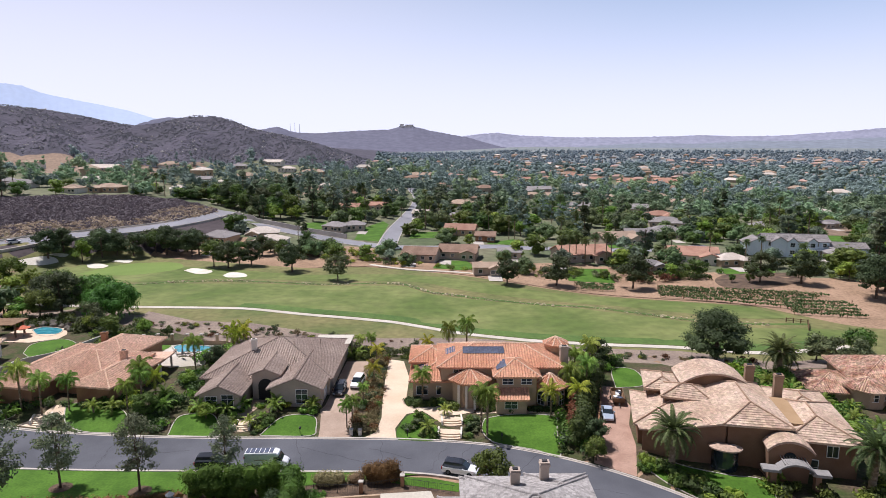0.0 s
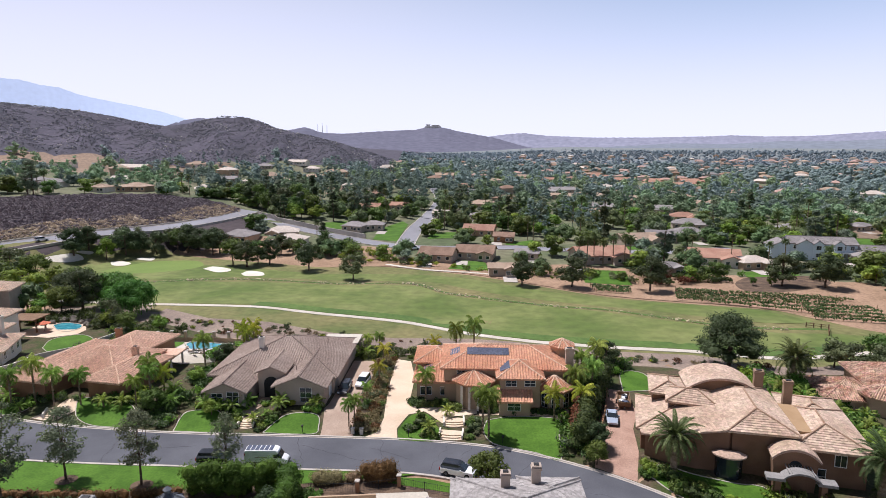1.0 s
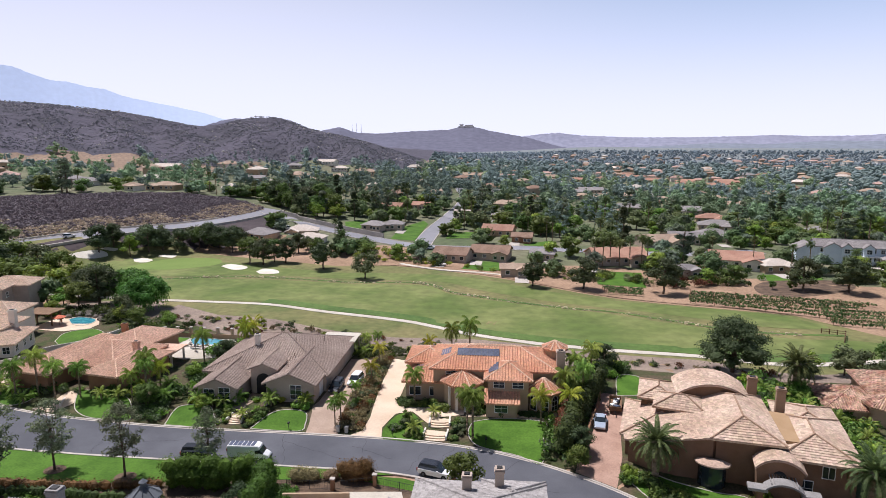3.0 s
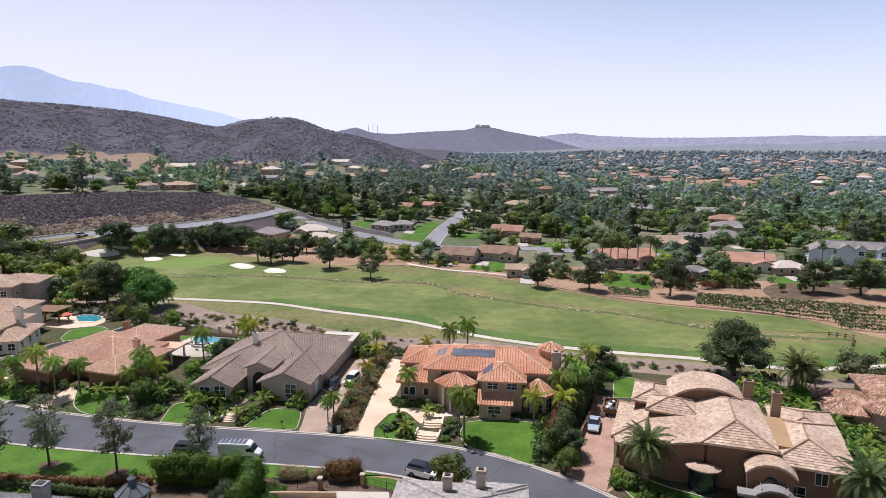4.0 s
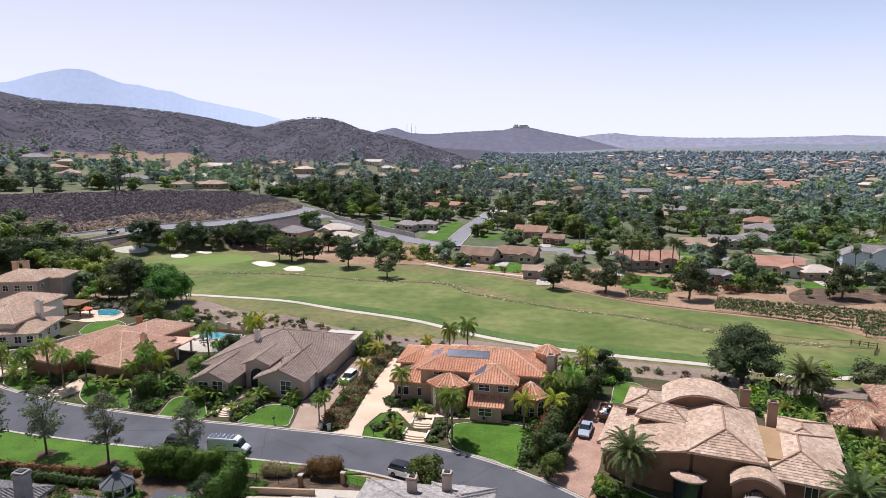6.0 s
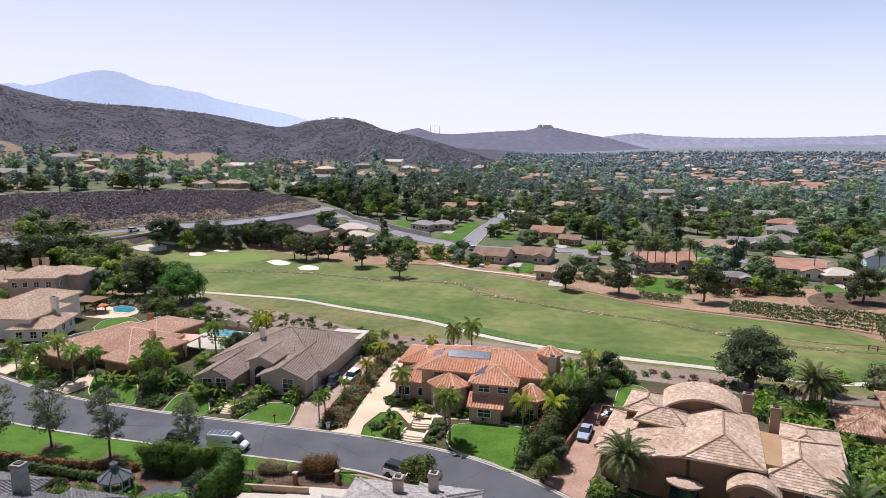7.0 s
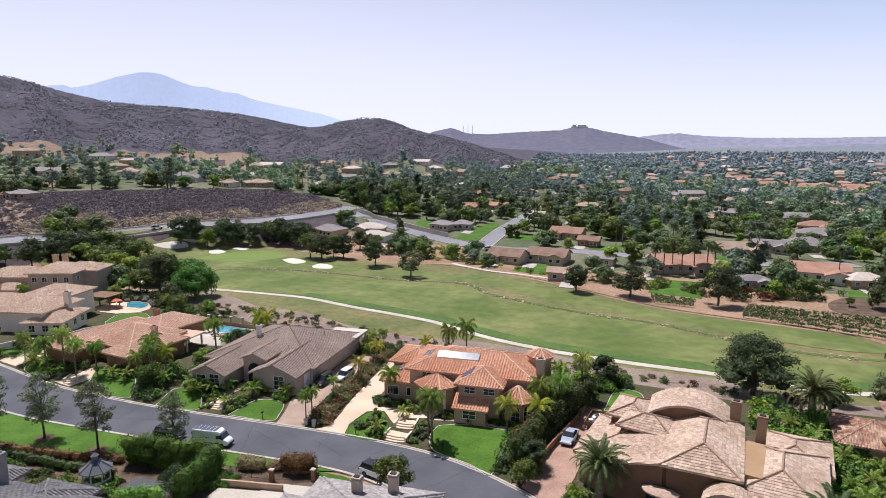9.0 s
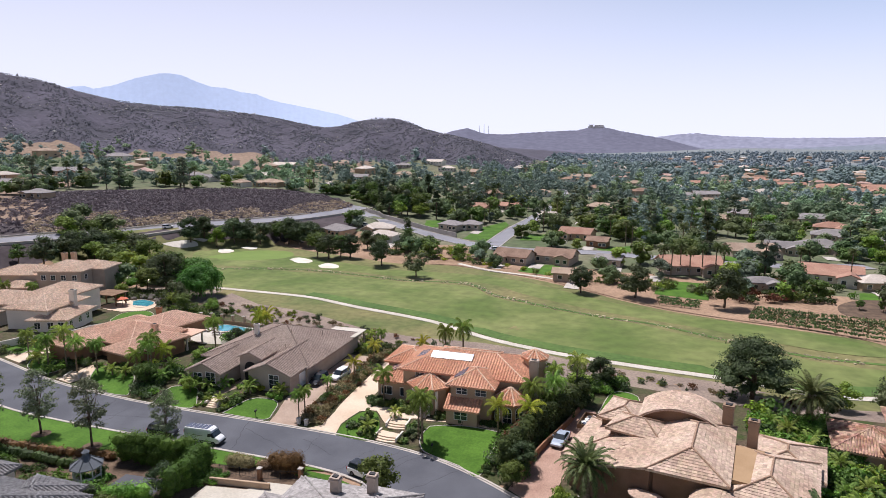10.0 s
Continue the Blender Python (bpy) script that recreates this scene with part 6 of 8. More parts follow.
# big pale blue two-storey house
hb = make_house("blue_house", "large two-storey pale blue house with grey roofs and gabled bays", [
    (145.5, 255, 24, 11, -12, -0.5, 6.2, 20, "gable_x", 0.6), (131.5, 258, 9, 10, -12, -0.5, 4.6, 26, "gable_y", 0.5), (138.5, 254.5, 6, 10, -12, -0.5, 6.0, 30, "gable_y", 0.5), (163.5, 249, 14, 9, -12, -0.5, 4.0, 20, "gable_x", 0.5),
    (142.2, 249.6, 3.6, 3.0, -12, -0.5, 6.2, 38, "gable_y", 0.35), (149.4, 248.1, 3.6, 3.0, -12, -0.5, 6.2, 38, "gable_y", 0.35),
], M["stucco_b"], M["roof_grey"], "flat", 0.6, 0.6)
C12, S12 = math.cos(radians(12)), math.sin(radians(12))
for i in range(8):
    for z in (0.8, 3.8):
        a, b = -10 + 2.9 * i, -5.53
        window(hb, 145.5 + a * C12 + b * S12, 255 - a * S12 + b * C12, z, -12, 1.3, 1.5, 2, 2)
for bx, by in ((142.2, 249.6), (149.4, 248.1)):
    for z in (0.8, 3.8):
        window(hb, bx - 1.53 * S12, by - 1.53 * C12, z, -12, 1.7, 1.6, 2, 2)
bm = bmesh.new()
add_box(bm, 3.0, 9.0, -8.6, -5.5, 2.7, 2.95, 0.03)
part("porch_roof", bm, M["white"], hb, "flat white porch roof").matrix_basis = pose(145.5, 255, 0, 0, 0, -12)
for x in (3.2, 6.0, 8.8):
    part("porch_post", box_mesh("porch_post", M["white"], (x - 0.12, x + 0.12, -8.5, -8.26, -0.5, 2.7)), None, hb).matrix_basis = pose(145.5, 255, 0, 0, 0, -12)

# roads across the course
main_road = spline([(-230, 120), (-205, 160), (-194, 182), (-186, 199), (-175.5, 214.5), (-165.5, 230), (-155.5, 245), (-144.5, 259.5), (-133, 273), (-124, 290), (-120.5, 308), (-119, 328), (-118.5, 342)], 6)
branch = spline([(-118, 330), (-108, 320), (-94, 312), (-78, 301.5), (-58, 289), (-39, 276), (-25, 269), (-12, 266.5), (5, 268), (24, 271), (45, 266), (80, 262), (120, 275)], 6)
avenue = spline([(-25, 270), (-25, 300), (-23.5, 330), (-20.5, 370), (-18, 430), (-20, 500), (-30, 580)], 6)
for line, w in ((main_road, 11), (branch, 9), (avenue, 8.0)):
    strip("road", offset(line, -w / 2), w, -0.3, 0.14, M["asphalt_far"], "sun-bleached grey road through the suburb", "road", follow=True)
    strip("kerb", offset(line, w / 2), 0.4, -0.3, 0.26, M["concrete"], "pale kerb of the suburban road", follow=True)
    strip("kerb", offset(line, -w / 2 - 0.4), 0.4, -0.3, 0.26, M["concrete"], "pale kerb of the suburban road", follow=True)
strip("retaining_wall", offset(main_road, -6.6), 0.4, -0.3, 1.0, M["concrete"], "pale block parapet along the road", "wall", follow=True)
strip("retaining_wall", offset(main_road[:60], 6.4), 0.35, -0.3, 0.8, M["concrete"], "low pale retaining wall along the road", "wall", follow=True)
strip("retaining_wall", offset(branch[2:28], 5.2), 0.4, -0.3, 2.4, M["concrete"], "grey block wall along the road", "wall", follow=True)
strip("garden_path", spline([(-28, 229), (-12, 219.6), (2.7, 214.6), (18, 207.5)], 4), 2.0, -0.1, 0.14, M["path"], "pale concrete track behind the rough", "path", follow=True)
LAWNS = [[(-4, 223), (-0.6, 240), (9, 240), (13.5, 225), (6.7, 218.6)], [(-41.5, 286), (-42, 318), (-33.5, 345), (-29.5, 335), (-29.8, 283)], [(44, 223), (60, 222), (57, 200), (42, 202)], [(71, 280), (90, 282), (86.6, 270), (69, 268)], [(99, 212.5), (101.8, 222.6), (121.9, 226.3), (117.8, 214.7)], [(-74, 327), (-63.6, 336), (-59.3, 313.4), (-68, 306.5)], [(20, 281), (34, 294), (34, 277), (21, 277)], [(181, 291), (195, 319), (210.7, 316.5), (194, 290)], [(-16, 310), (0, 314), (0, 296), (-16, 292)]]
for pts in LAWNS:
    patch("garden_lawn", pts, M["lawn"], 0.12, "bright green watered garden lawn", "lawn", 5)
patch("bare_field", spline([(97, 211), (110, 215), (124, 213), (121, 202), (112, 195), (98, 190), (90, 193), (91, 203), (97, 211)], 4)[:-1], M["mulch"], 0.1, "bare brown ploughed plot", "field", 20)
patch("bare_field", [(166.6, 313.4), (189.2, 357.2), (242.4, 360.7), (216.8, 317.3), (195.3, 319.6), (169, 297.2)], M["drygrass"], 0.14, "dry tan paddock", "field", 8)
patch("bare_field", [(-51.9, 262), (-41, 268), (-28, 263), (-25.8, 245.6), (-35.9, 237), (-45.8, 242.6)], M["dirt"], 0.14, "graded red-brown earth plot beside the road", "field", 8)
for pts in ([(425, 988), (476, 1022), (367, 786), (346, 786)], [(431, 692), (483, 735), (398, 604), (373, 589)]):
    patch("far_field", pts, M["rough"], 0.5, "pale green field among far trees", "field", 40)

# woods
def clear(x, y):
    """No tree on a road, a lawn, or just before a house."""
    for p, q, w in spots:
        d = math.hypot(p, q)
        ux, uy = p / d, q / d
        a, b = (x - p) * ux + (y - q) * uy, (x - p) * uy - (y - q) * ux
        if -(w * 0.9 + d * (0.06 if d > 600 else 0.034)) < a < w * 0.6 and abs(b) < w * 0.56:
            return False
    return True


def near_line(line, x, y, g):
    return any((x - p[0]) ** 2 + (y - p[1]) ** 2 < g * g for p in line[::2])


def far_enough(az, r):
    """Whether a spot lies beyond the golf course and outside the brush."""
    if r < float(table(az, GOLF_EDGE)) + 10 or (az < -19 and r < float(table(az, BRUSH_TOP)) + 6):
        return False
    return not (az < -6 and r > 700 + 25 * math.sin(az))


zones = [(232, 430, 560, 0), (400, 590, 900, 1), (590, 840, 1150, 2), (840, 1400, 2100, 3), (1400, 2250, 4200, 4)]
shapes = [("round", 9.5, 8), ("round", 8.5, 9), ("column", 6.5, 14), ("round", 11, 8), ("round", 12, 8.5), ("cone", 6, 14), ("round", 9, 7.5), ("round", 10, 9.5)]
lods = [None, wood_variants(10, 150, 0.66, shapes, 0.7), wood_variants(10, 85, 0.85, shapes, 0.74), wood_variants(8, 16, 0.9, shapes, 0, 8, True), wood_variants(8, 6, 1.1, shapes, 0, 7, True)]
tall = wood_variants(6, 110, 0.65, [("column", 6, 18), ("cone", 6.5, 19), ("column", 7, 16)], 0.7, 11)
rs = random.Random(8)
keys = ["m_oak0", "m_oak1", "m_ash0", "m_ash1", "m_bright0", "m_olive0", "m_olive1", "m_tall0", "m_conifer1", "fan0", "dusk1", "m_oak0", "m_oak1", "m_bright1", "m_ash0", "m_ash0", "m_oak0", "m_ash1", "m_tall1"]
for r0, r1, count, lod in zones:
    got = [[], [], []]
    tries = 0
    while sum(map(len, got)) < count and tries < count * 12:
        tries += 1
        r, a = math.sqrt(rs.uniform(r0 * r0, r1 * r1)), radians(rs.uniform(-56, 47))
        x, y = r * math.sin(a), r * math.cos(a)
        az = math.degrees(a)
        if not far_enough(az, r) or (90 < x < 130 and y < 236) or (lod == 1 and az > -18 and r < 430):
            continue
        if lod < 2 and any(near_line(main_road, x * k, y * k, 11) or near_line(branch, x * k, y * k, 8) for k in (1.0, 1.03, 1.06)):
            continue
        if near_line(avenue, x, y, 8) or not clear(x, y):
            continue
        if lod < 3 and any(inside(np.array([x, x * 1.05, x * 1.1]), np.array([y, y * 1.05, y * 1.1]), pts).any() for pts in LAWNS):
            continue
        if lod == 0:
            plant_tree(rs.choice(keys), x, y, rs.uniform(0.7, 1.4), group="trees in the suburb")
            got[0].append((x, y, 1))
        else:
            g = noise.noise((x * 0.008, y * 0.008, 3))
            if (g < -0.28 and rs.random() < 0.6) or (az < -19 and rs.random() < 0.35):
                continue
            got[0 if g > 0.12 else 1 if g > -0.1 else 2].append((x, y, rs.uniform(0.7, 1.4) * (1, 0.95, 0.95, 0.9, 0.75)[lod] * (0.8 if az < -19 else 1)))
    if lod:
        # leaf colours step paler and bluer with distance, standing in for haze
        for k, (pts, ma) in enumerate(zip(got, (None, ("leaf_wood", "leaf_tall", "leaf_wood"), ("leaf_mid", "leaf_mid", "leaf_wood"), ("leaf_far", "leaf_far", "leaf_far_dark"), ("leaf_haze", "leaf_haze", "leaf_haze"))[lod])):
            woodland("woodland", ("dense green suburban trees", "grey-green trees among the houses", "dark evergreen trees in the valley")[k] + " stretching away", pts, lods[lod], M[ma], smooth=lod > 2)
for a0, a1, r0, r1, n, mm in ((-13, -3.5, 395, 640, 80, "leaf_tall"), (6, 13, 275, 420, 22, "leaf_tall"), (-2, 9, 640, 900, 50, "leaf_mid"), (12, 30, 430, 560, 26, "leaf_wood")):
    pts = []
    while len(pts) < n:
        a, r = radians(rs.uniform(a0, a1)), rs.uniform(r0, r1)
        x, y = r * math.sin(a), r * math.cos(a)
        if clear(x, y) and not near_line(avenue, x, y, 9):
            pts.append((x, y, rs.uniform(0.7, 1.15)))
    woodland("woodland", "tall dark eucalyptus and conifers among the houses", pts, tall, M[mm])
# brush on the knoll and on the far hillsides
rs2 = np.random.RandomState(5)
bv = wood_variants(6, 14, 0.7, [("round", 3.8, 0.5), ("round", 3.2, 0.4)])
road_az = sorted((math.degrees(math.atan2(p[0], p[1])), math.hypot(p[0], p[1])) for p in main_road)
brown, straw = [], []
while len(brown) < 9000:
    az, r = rs2.uniform(-58, -19.2), math.sqrt(rs2.uniform(265 ** 2, 400 ** 2))
    start = float(table(az, road_az)) + 9
    if not start < r < float(table(az, BRUSH_TOP)) or (az < -45 and rs2.rand() < 0.7):
        continue
    x, y = r * math.sin(radians(az)), r * math.cos(radians(az))
    dry = noise.noise((x * 0.05, y * 0.02, 7)) + 0.9 * (1 - (r - start) / 45)
    (straw if dry > 0.35 and az > -46 and rs2.rand() < 0.62 else brown).append((x, y, rs2.uniform(0.45, 0.95)))
woodland("brush", "dry brown brush covering the knoll", brown, bv, M["brush"], False)
woodland("brush", "dry straw-coloured brush low on the knoll", straw, bv, M["straw"], False)
big = wood_variants(6, 10, 0.85, [("round", 5.2, 1.0), ("round", 4.2, 0.8)])
pts = []
while len(pts) < 16000:
    az, r = rs2.uniform(-58, -4), math.sqrt(rs2.uniform(690 ** 2, 1010 ** 2))
    x, y = r * math.sin(radians(az)), r * math.cos(radians(az))
    if float(table(az, CREST)) > 20 and r > 704 + 18 * math.sin(az * 0.36 + 1.0) + 4 * math.sin(az * 0.9):
        pts.append((x, y, rs2.uniform(0.3, 0.95)))
woodland("hill_brush", "dark chaparral scrub over the hillsides", pts, big, M["hillbush"], False)
rock_n, rock_v, rock_f = 0, [], []
ico = [(1, 0, 0), (0, 1, 0), (-1, 0, 0), (0, -1, 0), (0, 0, 1), (0, 0, -0.6)]
while rock_n < 1500:
    az, r = rs2.uniform(-58, -8), math.sqrt(rs2.uniform(740 ** 2, 1010 ** 2))
    x, y = r * math.sin(radians(az)), r * math.cos(radians(az))
    if float(table(az, CREST)) > 30 and noise.noise((x * 0.012, y * 0.012, 1)) + 0.6 * noise.noise((x * 0.04, y * 0.04, 4)) > 0.08:
        rock_n += 1
        k, s, turn = len(rock_v), rs2.uniform(0.4, 1.1) * (2.0 if rs2.rand() < 0.06 else 1), rs2.uniform(0, 6)
        z = float(height(x, y)) + s * 0.8
        rock_v += [(x + s * (p[0] * math.cos(turn) - p[1] * math.sin(turn)) * rs2.uniform(0.7, 1.3), y + s * (p[0] * math.sin(turn) + p[1] * math.cos(turn)), z + s * p[2] * rs2.uniform(0.6, 1.2)) for p in ico]
        rock_f += [(k, k + 1, k + 4), (k + 1, k + 2, k + 4), (k + 2, k + 3, k + 4), (k + 3, k, k + 4), (k + 1, k, k + 5), (k + 2, k + 1, k + 5), (k + 3, k + 2, k + 5), (k, k + 3, k + 5)]
tagged(new("hill_boulders", mesh_of("hill_boulders", rock_v, rock_f, M["rock_grey"])), "pale boulders scattered over the brushy hillside", "rocks", kind="stuff")

# ---- vehicles ----
PAINT = {k: mat("car_paint_" + k, lin(a), lin(b), 0.5, 3, 0.25, 0, spec=0.6, contrast=0.04) for k, a, b in (("white", "f0f0f0", "f5f5f5"), ("black", "1c1d20", "232428"), ("silver", "a9b4c4", "b5bfcc"), ("dark", "2a2d34", "33363d"))}
M["tyre"] = mat("tyre_rubber", lin("1c1c1c"), lin("262626"), 2, 20, 0.9, 0.1)
M["lamp_red"] = mat("tail_lamp", lin("8e1f1c"), lin("a02824"), 1, 5, 0.3, 0)
M["lamp_clear"] = mat("head_lamp", lin("cfd6da"), lin("dfe4e6"), 1, 5, 0.15, 0)


def loft(sections, material, name):
    """A skin over cross-sections (x, half width low, half width high, z low, z high)."""
    bm = bmesh.new()
    rings = []
    for x, wl_, wh, z0, z1 in sections:
        zm = z0 + (z1 - z0) * 0.5
        r = [(x, -wl_ * 0.93, z0), (x, -wl_, z0 + (z1 - z0) * 0.15), (x, -(wl_ + wh) / 2, zm), (x, -wh, z1 - (z1 - z0) * 0.1), (x, -wh * 0.88, z1), (x, wh * 0.88, z1), (x, wh, z1 - (z1 - z0) * 0.1), (x, (wl_ + wh) / 2, zm), (x, wl_, z0 + (z1 - z0) * 0.15), (x, wl_ * 0.93, z0)]
        rings.append([bm.verts.new(p) for p in r])
    k = len(rings[0])
    for a, b in zip(rings, rings[1:]):
        for i in range(k):
            bm.faces.new((a[i], a[(i + 1) % k], b[(i + 1) % k], b[i]))
    bm.faces.new(rings[0][::-1])
    bm.faces.new(rings[-1])
    bmesh.ops.recalc_face_normals(bm, faces=bm.faces[:])
    return finish(bm, name, material, False)


def vehicle(name, label, category, m, L, W, paint, body, cabin, roof, roof_mat, wheel_x, wheel_r):
    """A car that points along +x."""
    car = thing(name, label, category, m)
    part("body", loft(body, PAINT[paint], "body"), None, car)
    part("window_glass", loft(cabin, M["glass"], "window_glass"), None, car)
    part("car_roof", loft(roof, roof_mat, "car_roof"), None, car)
    for x in wheel_x:
        for s in (-1, 1):
            bm = bmesh.new()
            r = bmesh.ops.create_cone(bm, cap_ends=True, segments=18, radius1=wheel_r, radius2=wheel_r, depth=0.22, matrix=Matrix.Rotation(math.pi / 2, 4, "X"))
            w = part("wheel", bm, M["tyre"], car)
            w.matrix_basis = pose(x, s * (W / 2 - 0.1), wheel_r)
            bm = bmesh.new()
            bmesh.ops.create_cone(bm, cap_ends=True, segments=14, radius1=wheel_r * 0.62, radius2=wheel_r * 0.55, depth=0.26, matrix=Matrix.Rotation(math.pi / 2, 4, "X"))
            part("rim", bm, M["alu"], w)
    front, rear = body[-1], body[0]
    for s in (-1, 1):
        part("headlight", box_mesh("headlight", M["lamp_clear"], (-0.3, 0.03, -0.2, 0.2, -0.08, 0.08), bevel=0.03), None, car).matrix_basis = pose(front[0] - 0.02, s * (W / 2 - 0.32), front[3] + (front[4] - front[3]) * 0.72)
        part("tail_light", box_mesh("tail_light", M["lamp_red"], (-0.03, 0.15, -0.1, 0.1, -0.2, 0.2), bevel=0.02), None, car).matrix_basis = pose(rear[0], s * (W / 2 - 0.14), rear[3] + (rear[4] - rear[3]) * 0.75)
        part("mirror", box_mesh("mirror", PAINT[paint], (-0.1, 0.1, -0.1, 0.1, -0.08, 0.1), bevel=0.03), None, car).matrix_basis = pose(cabin[-1][0] - 0.6, s * (W / 2 + 0.1), cabin[-1][3] + 0.1)
    return car


def suv(label, m, paint, roof_mat, s=1.0, name="suv"):
    body = [(-2.35, 0.85, 0.84, 0.45, 1.0), (-2.2, 0.93, 0.93, 0.32, 1.08), (0.7, 0.95, 0.93, 0.3, 1.06), (1.6, 0.93, 0.88, 0.3, 1.0), (2.2, 0.88, 0.8, 0.34, 0.9), (2.38, 0.78, 0.7, 0.42, 0.78)]
    cabin = [(-2.25, 0.86, 0.72, 1.02, 1.2), (-2.0, 0.88, 0.7, 1.03, 1.68), (0.1, 0.89, 0.7, 1.03, 1.72), (0.55, 0.88, 0.68, 1.03, 1.62), (1.2, 0.84, 0.78, 1.0, 1.08)]
    roof = [(-2.02, 0.68, 0.62, 1.67, 1.72), (-1.8, 0.73, 0.68, 1.66, 1.76), (0.0, 0.73, 0.68, 1.68, 1.78), (0.4, 0.7, 0.62, 1.66, 1.7)]
    return vehicle(name, label, "car", m @ Matrix.Diagonal((s, s, s, 1)), 4.7, 1.9, paint, body, cabin, roof, roof_mat, (-1.4, 1.45), 0.36)


def sedan(label, m, paint):
    body = [(-2.4, 0.78, 0.76, 0.45, 0.85), (-2.2, 0.88, 0.85, 0.32, 0.98), (-1.3, 0.91, 0.88, 0.28, 1.0), (0.9, 0.91, 0.88, 0.28, 0.98), (1.9, 0.88, 0.82, 0.3, 0.86), (2.4, 0.76, 0.66, 0.4, 0.68)]
    cabin = [(-1.7, 0.8, 0.72, 0.96, 1.04), (-0.9, 0.83, 0.62, 0.97, 1.4), (0.1, 0.83, 0.62, 0.97, 1.42), (1.0, 0.8, 0.72, 0.95, 1.0)]
    roof = [(-0.95, 0.6, 0.54, 1.38, 1.42), (-0.7, 0.64, 0.58, 1.38, 1.46), (-0.1, 0.64, 0.58, 1.4, 1.47), (0.2, 0.6, 0.54, 1.38, 1.42)]
    return vehicle("sedan", label, "car", m, 4.8, 1.85, paint, body, cabin, roof, PAINT[paint], (-1.4, 1.45), 0.34)


van_body = [(-3.4, 0.95, 0.9, 0.45, 2.5), (-3.3, 1.0, 0.92, 0.4, 2.62), (1.4, 1.0, 0.92, 0.38, 2.66), (2.0, 1.0, 0.9, 0.38, 2.5), (2.3, 1.0, 0.93, 0.38, 1.5), (2.9, 0.97, 0.9, 0.38, 1.32), (3.35, 0.88, 0.8, 0.45, 1.05), (3.48, 0.78, 0.7, 0.5, 0.85)]
van_cab = [(1.3, 1.015, 0.955, 1.4, 2.05), (1.9, 1.015, 0.95, 1.4, 2.1), (2.12, 1.0, 0.93, 1.42, 2.2), (2.6, 0.97, 0.92, 1.35, 1.5)]
van_roof = [(-3.3, 0.86, 0.82, 2.6, 2.66), (-3.1, 0.9, 0.86, 2.6, 2.68), (1.4, 0.9, 0.86, 2.62, 2.7), (1.7, 0.84, 0.8, 2.6, 2.66)]
van = vehicle("camper_van", "tall white camper van with roof panels parked at the kerb", "van", pose(-24.9, 81.5, 0.02, 0, 0, 2) @ Matrix.Diagonal((0.88, 0.92, 0.88, 1)), 7, 2, "white", van_body, van_cab, van_roof, PAINT["white"], (-1.9, 2.3), 0.38)
for j in range(6):
    part("roof_panel", box_mesh("roof_panel", M["solar"], (-0.3, 0.3, -0.72, 0.72, 2.69, 2.76), bevel=0.015), None, van).matrix_basis = pose(-2.85 + 0.74 * j, 0, 0)
part("side_marking", box_mesh("side_marking", M["fascia"], (-1.7, 0.3, -1.012, -0.99, 1.5, 1.58)), None, van)
part("side_moulding", box_mesh("side_moulding", M["dark"], (-2.9, 2.0, -1.03, -0.985, 0.62, 0.74)), None, van)
part("front_bumper", box_mesh("front_bumper", M["dark"], (3.25, 3.58, -0.8, 0.8, 0.42, 0.68), bevel=0.04), None, van)
suv("black SUV parked at the kerb behind a van", pose(-32.6, 81.5, 0.02, 0, 0, 2), "black", PAINT["black"])
suv("white minivan with dark roof parked by the kerb", pose(2.4, 79.6, 0.02, 0, 0, -17), "white", PAINT["dark"], 1.05, "minivan")
suv("dark SUV parked in a tan driveway", pose(-18.4, 105.0, float(height(-18.4, 105)) + 0.06, 0, 0, -92), "dark", PAINT["dark"])
suv("white SUV parked in a tan driveway", pose(-15.7, 108.3, float(height(-15.7, 108)) + 0.06, 0, 0, -97), "white", PAINT["white"])
sedan("silver-blue sedan parked on a paved driveway", pose(26.8, 95.0, float(height(26.8, 95)) + 0.06, 0, 0, -100), "silver")
for x, y, rot, p in ((-163.6, 233.4, 56, "white"), (-90, 283, 10, "white"), (-98, 287, 80, "black"), (-100, 290, 80, "silver"), (80, 272, 5, "white"), (-20, 262, 30, "white")):
    suv("%s car across the golf course" % p, pose(x, y, float(height(x, y)) + 0.16, 0, 0, rot), p, PAINT[p])

trailer = thing("utility_trailer", "open utility trailer loaded with boxes on the driveway", "trailer", pose(30.2, 101.5, float(height(30, 101)) + 0.06, 0, 0, -100))
part("bed", box_mesh("bed", M["wood"], (-2.4, 2.4, -1.05, 1.05, 0.6, 0.72), bevel=0.02), None, trailer)
for b in ((-2.4, 2.4, -1.05, -0.98, 0.72, 1.3), (-2.4, 2.4, 0.98, 1.05, 0.72, 1.3), (-2.4, -2.33, -0.98, 0.98, 0.72, 1.3), (2.33, 2.4, -0.98, 0.98, 0.72, 1.3)):
    part("side_panel", box_mesh("side_panel", M["wood"], b), None, trailer)
part("drawbar", box_mesh("drawbar", M["dark"], (2.4, 3.6, -0.06, 0.06, 0.5, 0.62)), None, trailer)
for s in (-1, 1):
    bm = bmesh.new()
    bmesh.ops.create_cone(bm, cap_ends=True, segments=16, radius1=0.34, radius2=0.34, depth=0.2, matrix=Matrix.Rotation(math.pi / 2, 4, "X"))
    part("wheel", bm, M["tyre"], trailer).matrix_basis = pose(-0.3, s * 1.18, 0.34)
rs = random.Random(3)
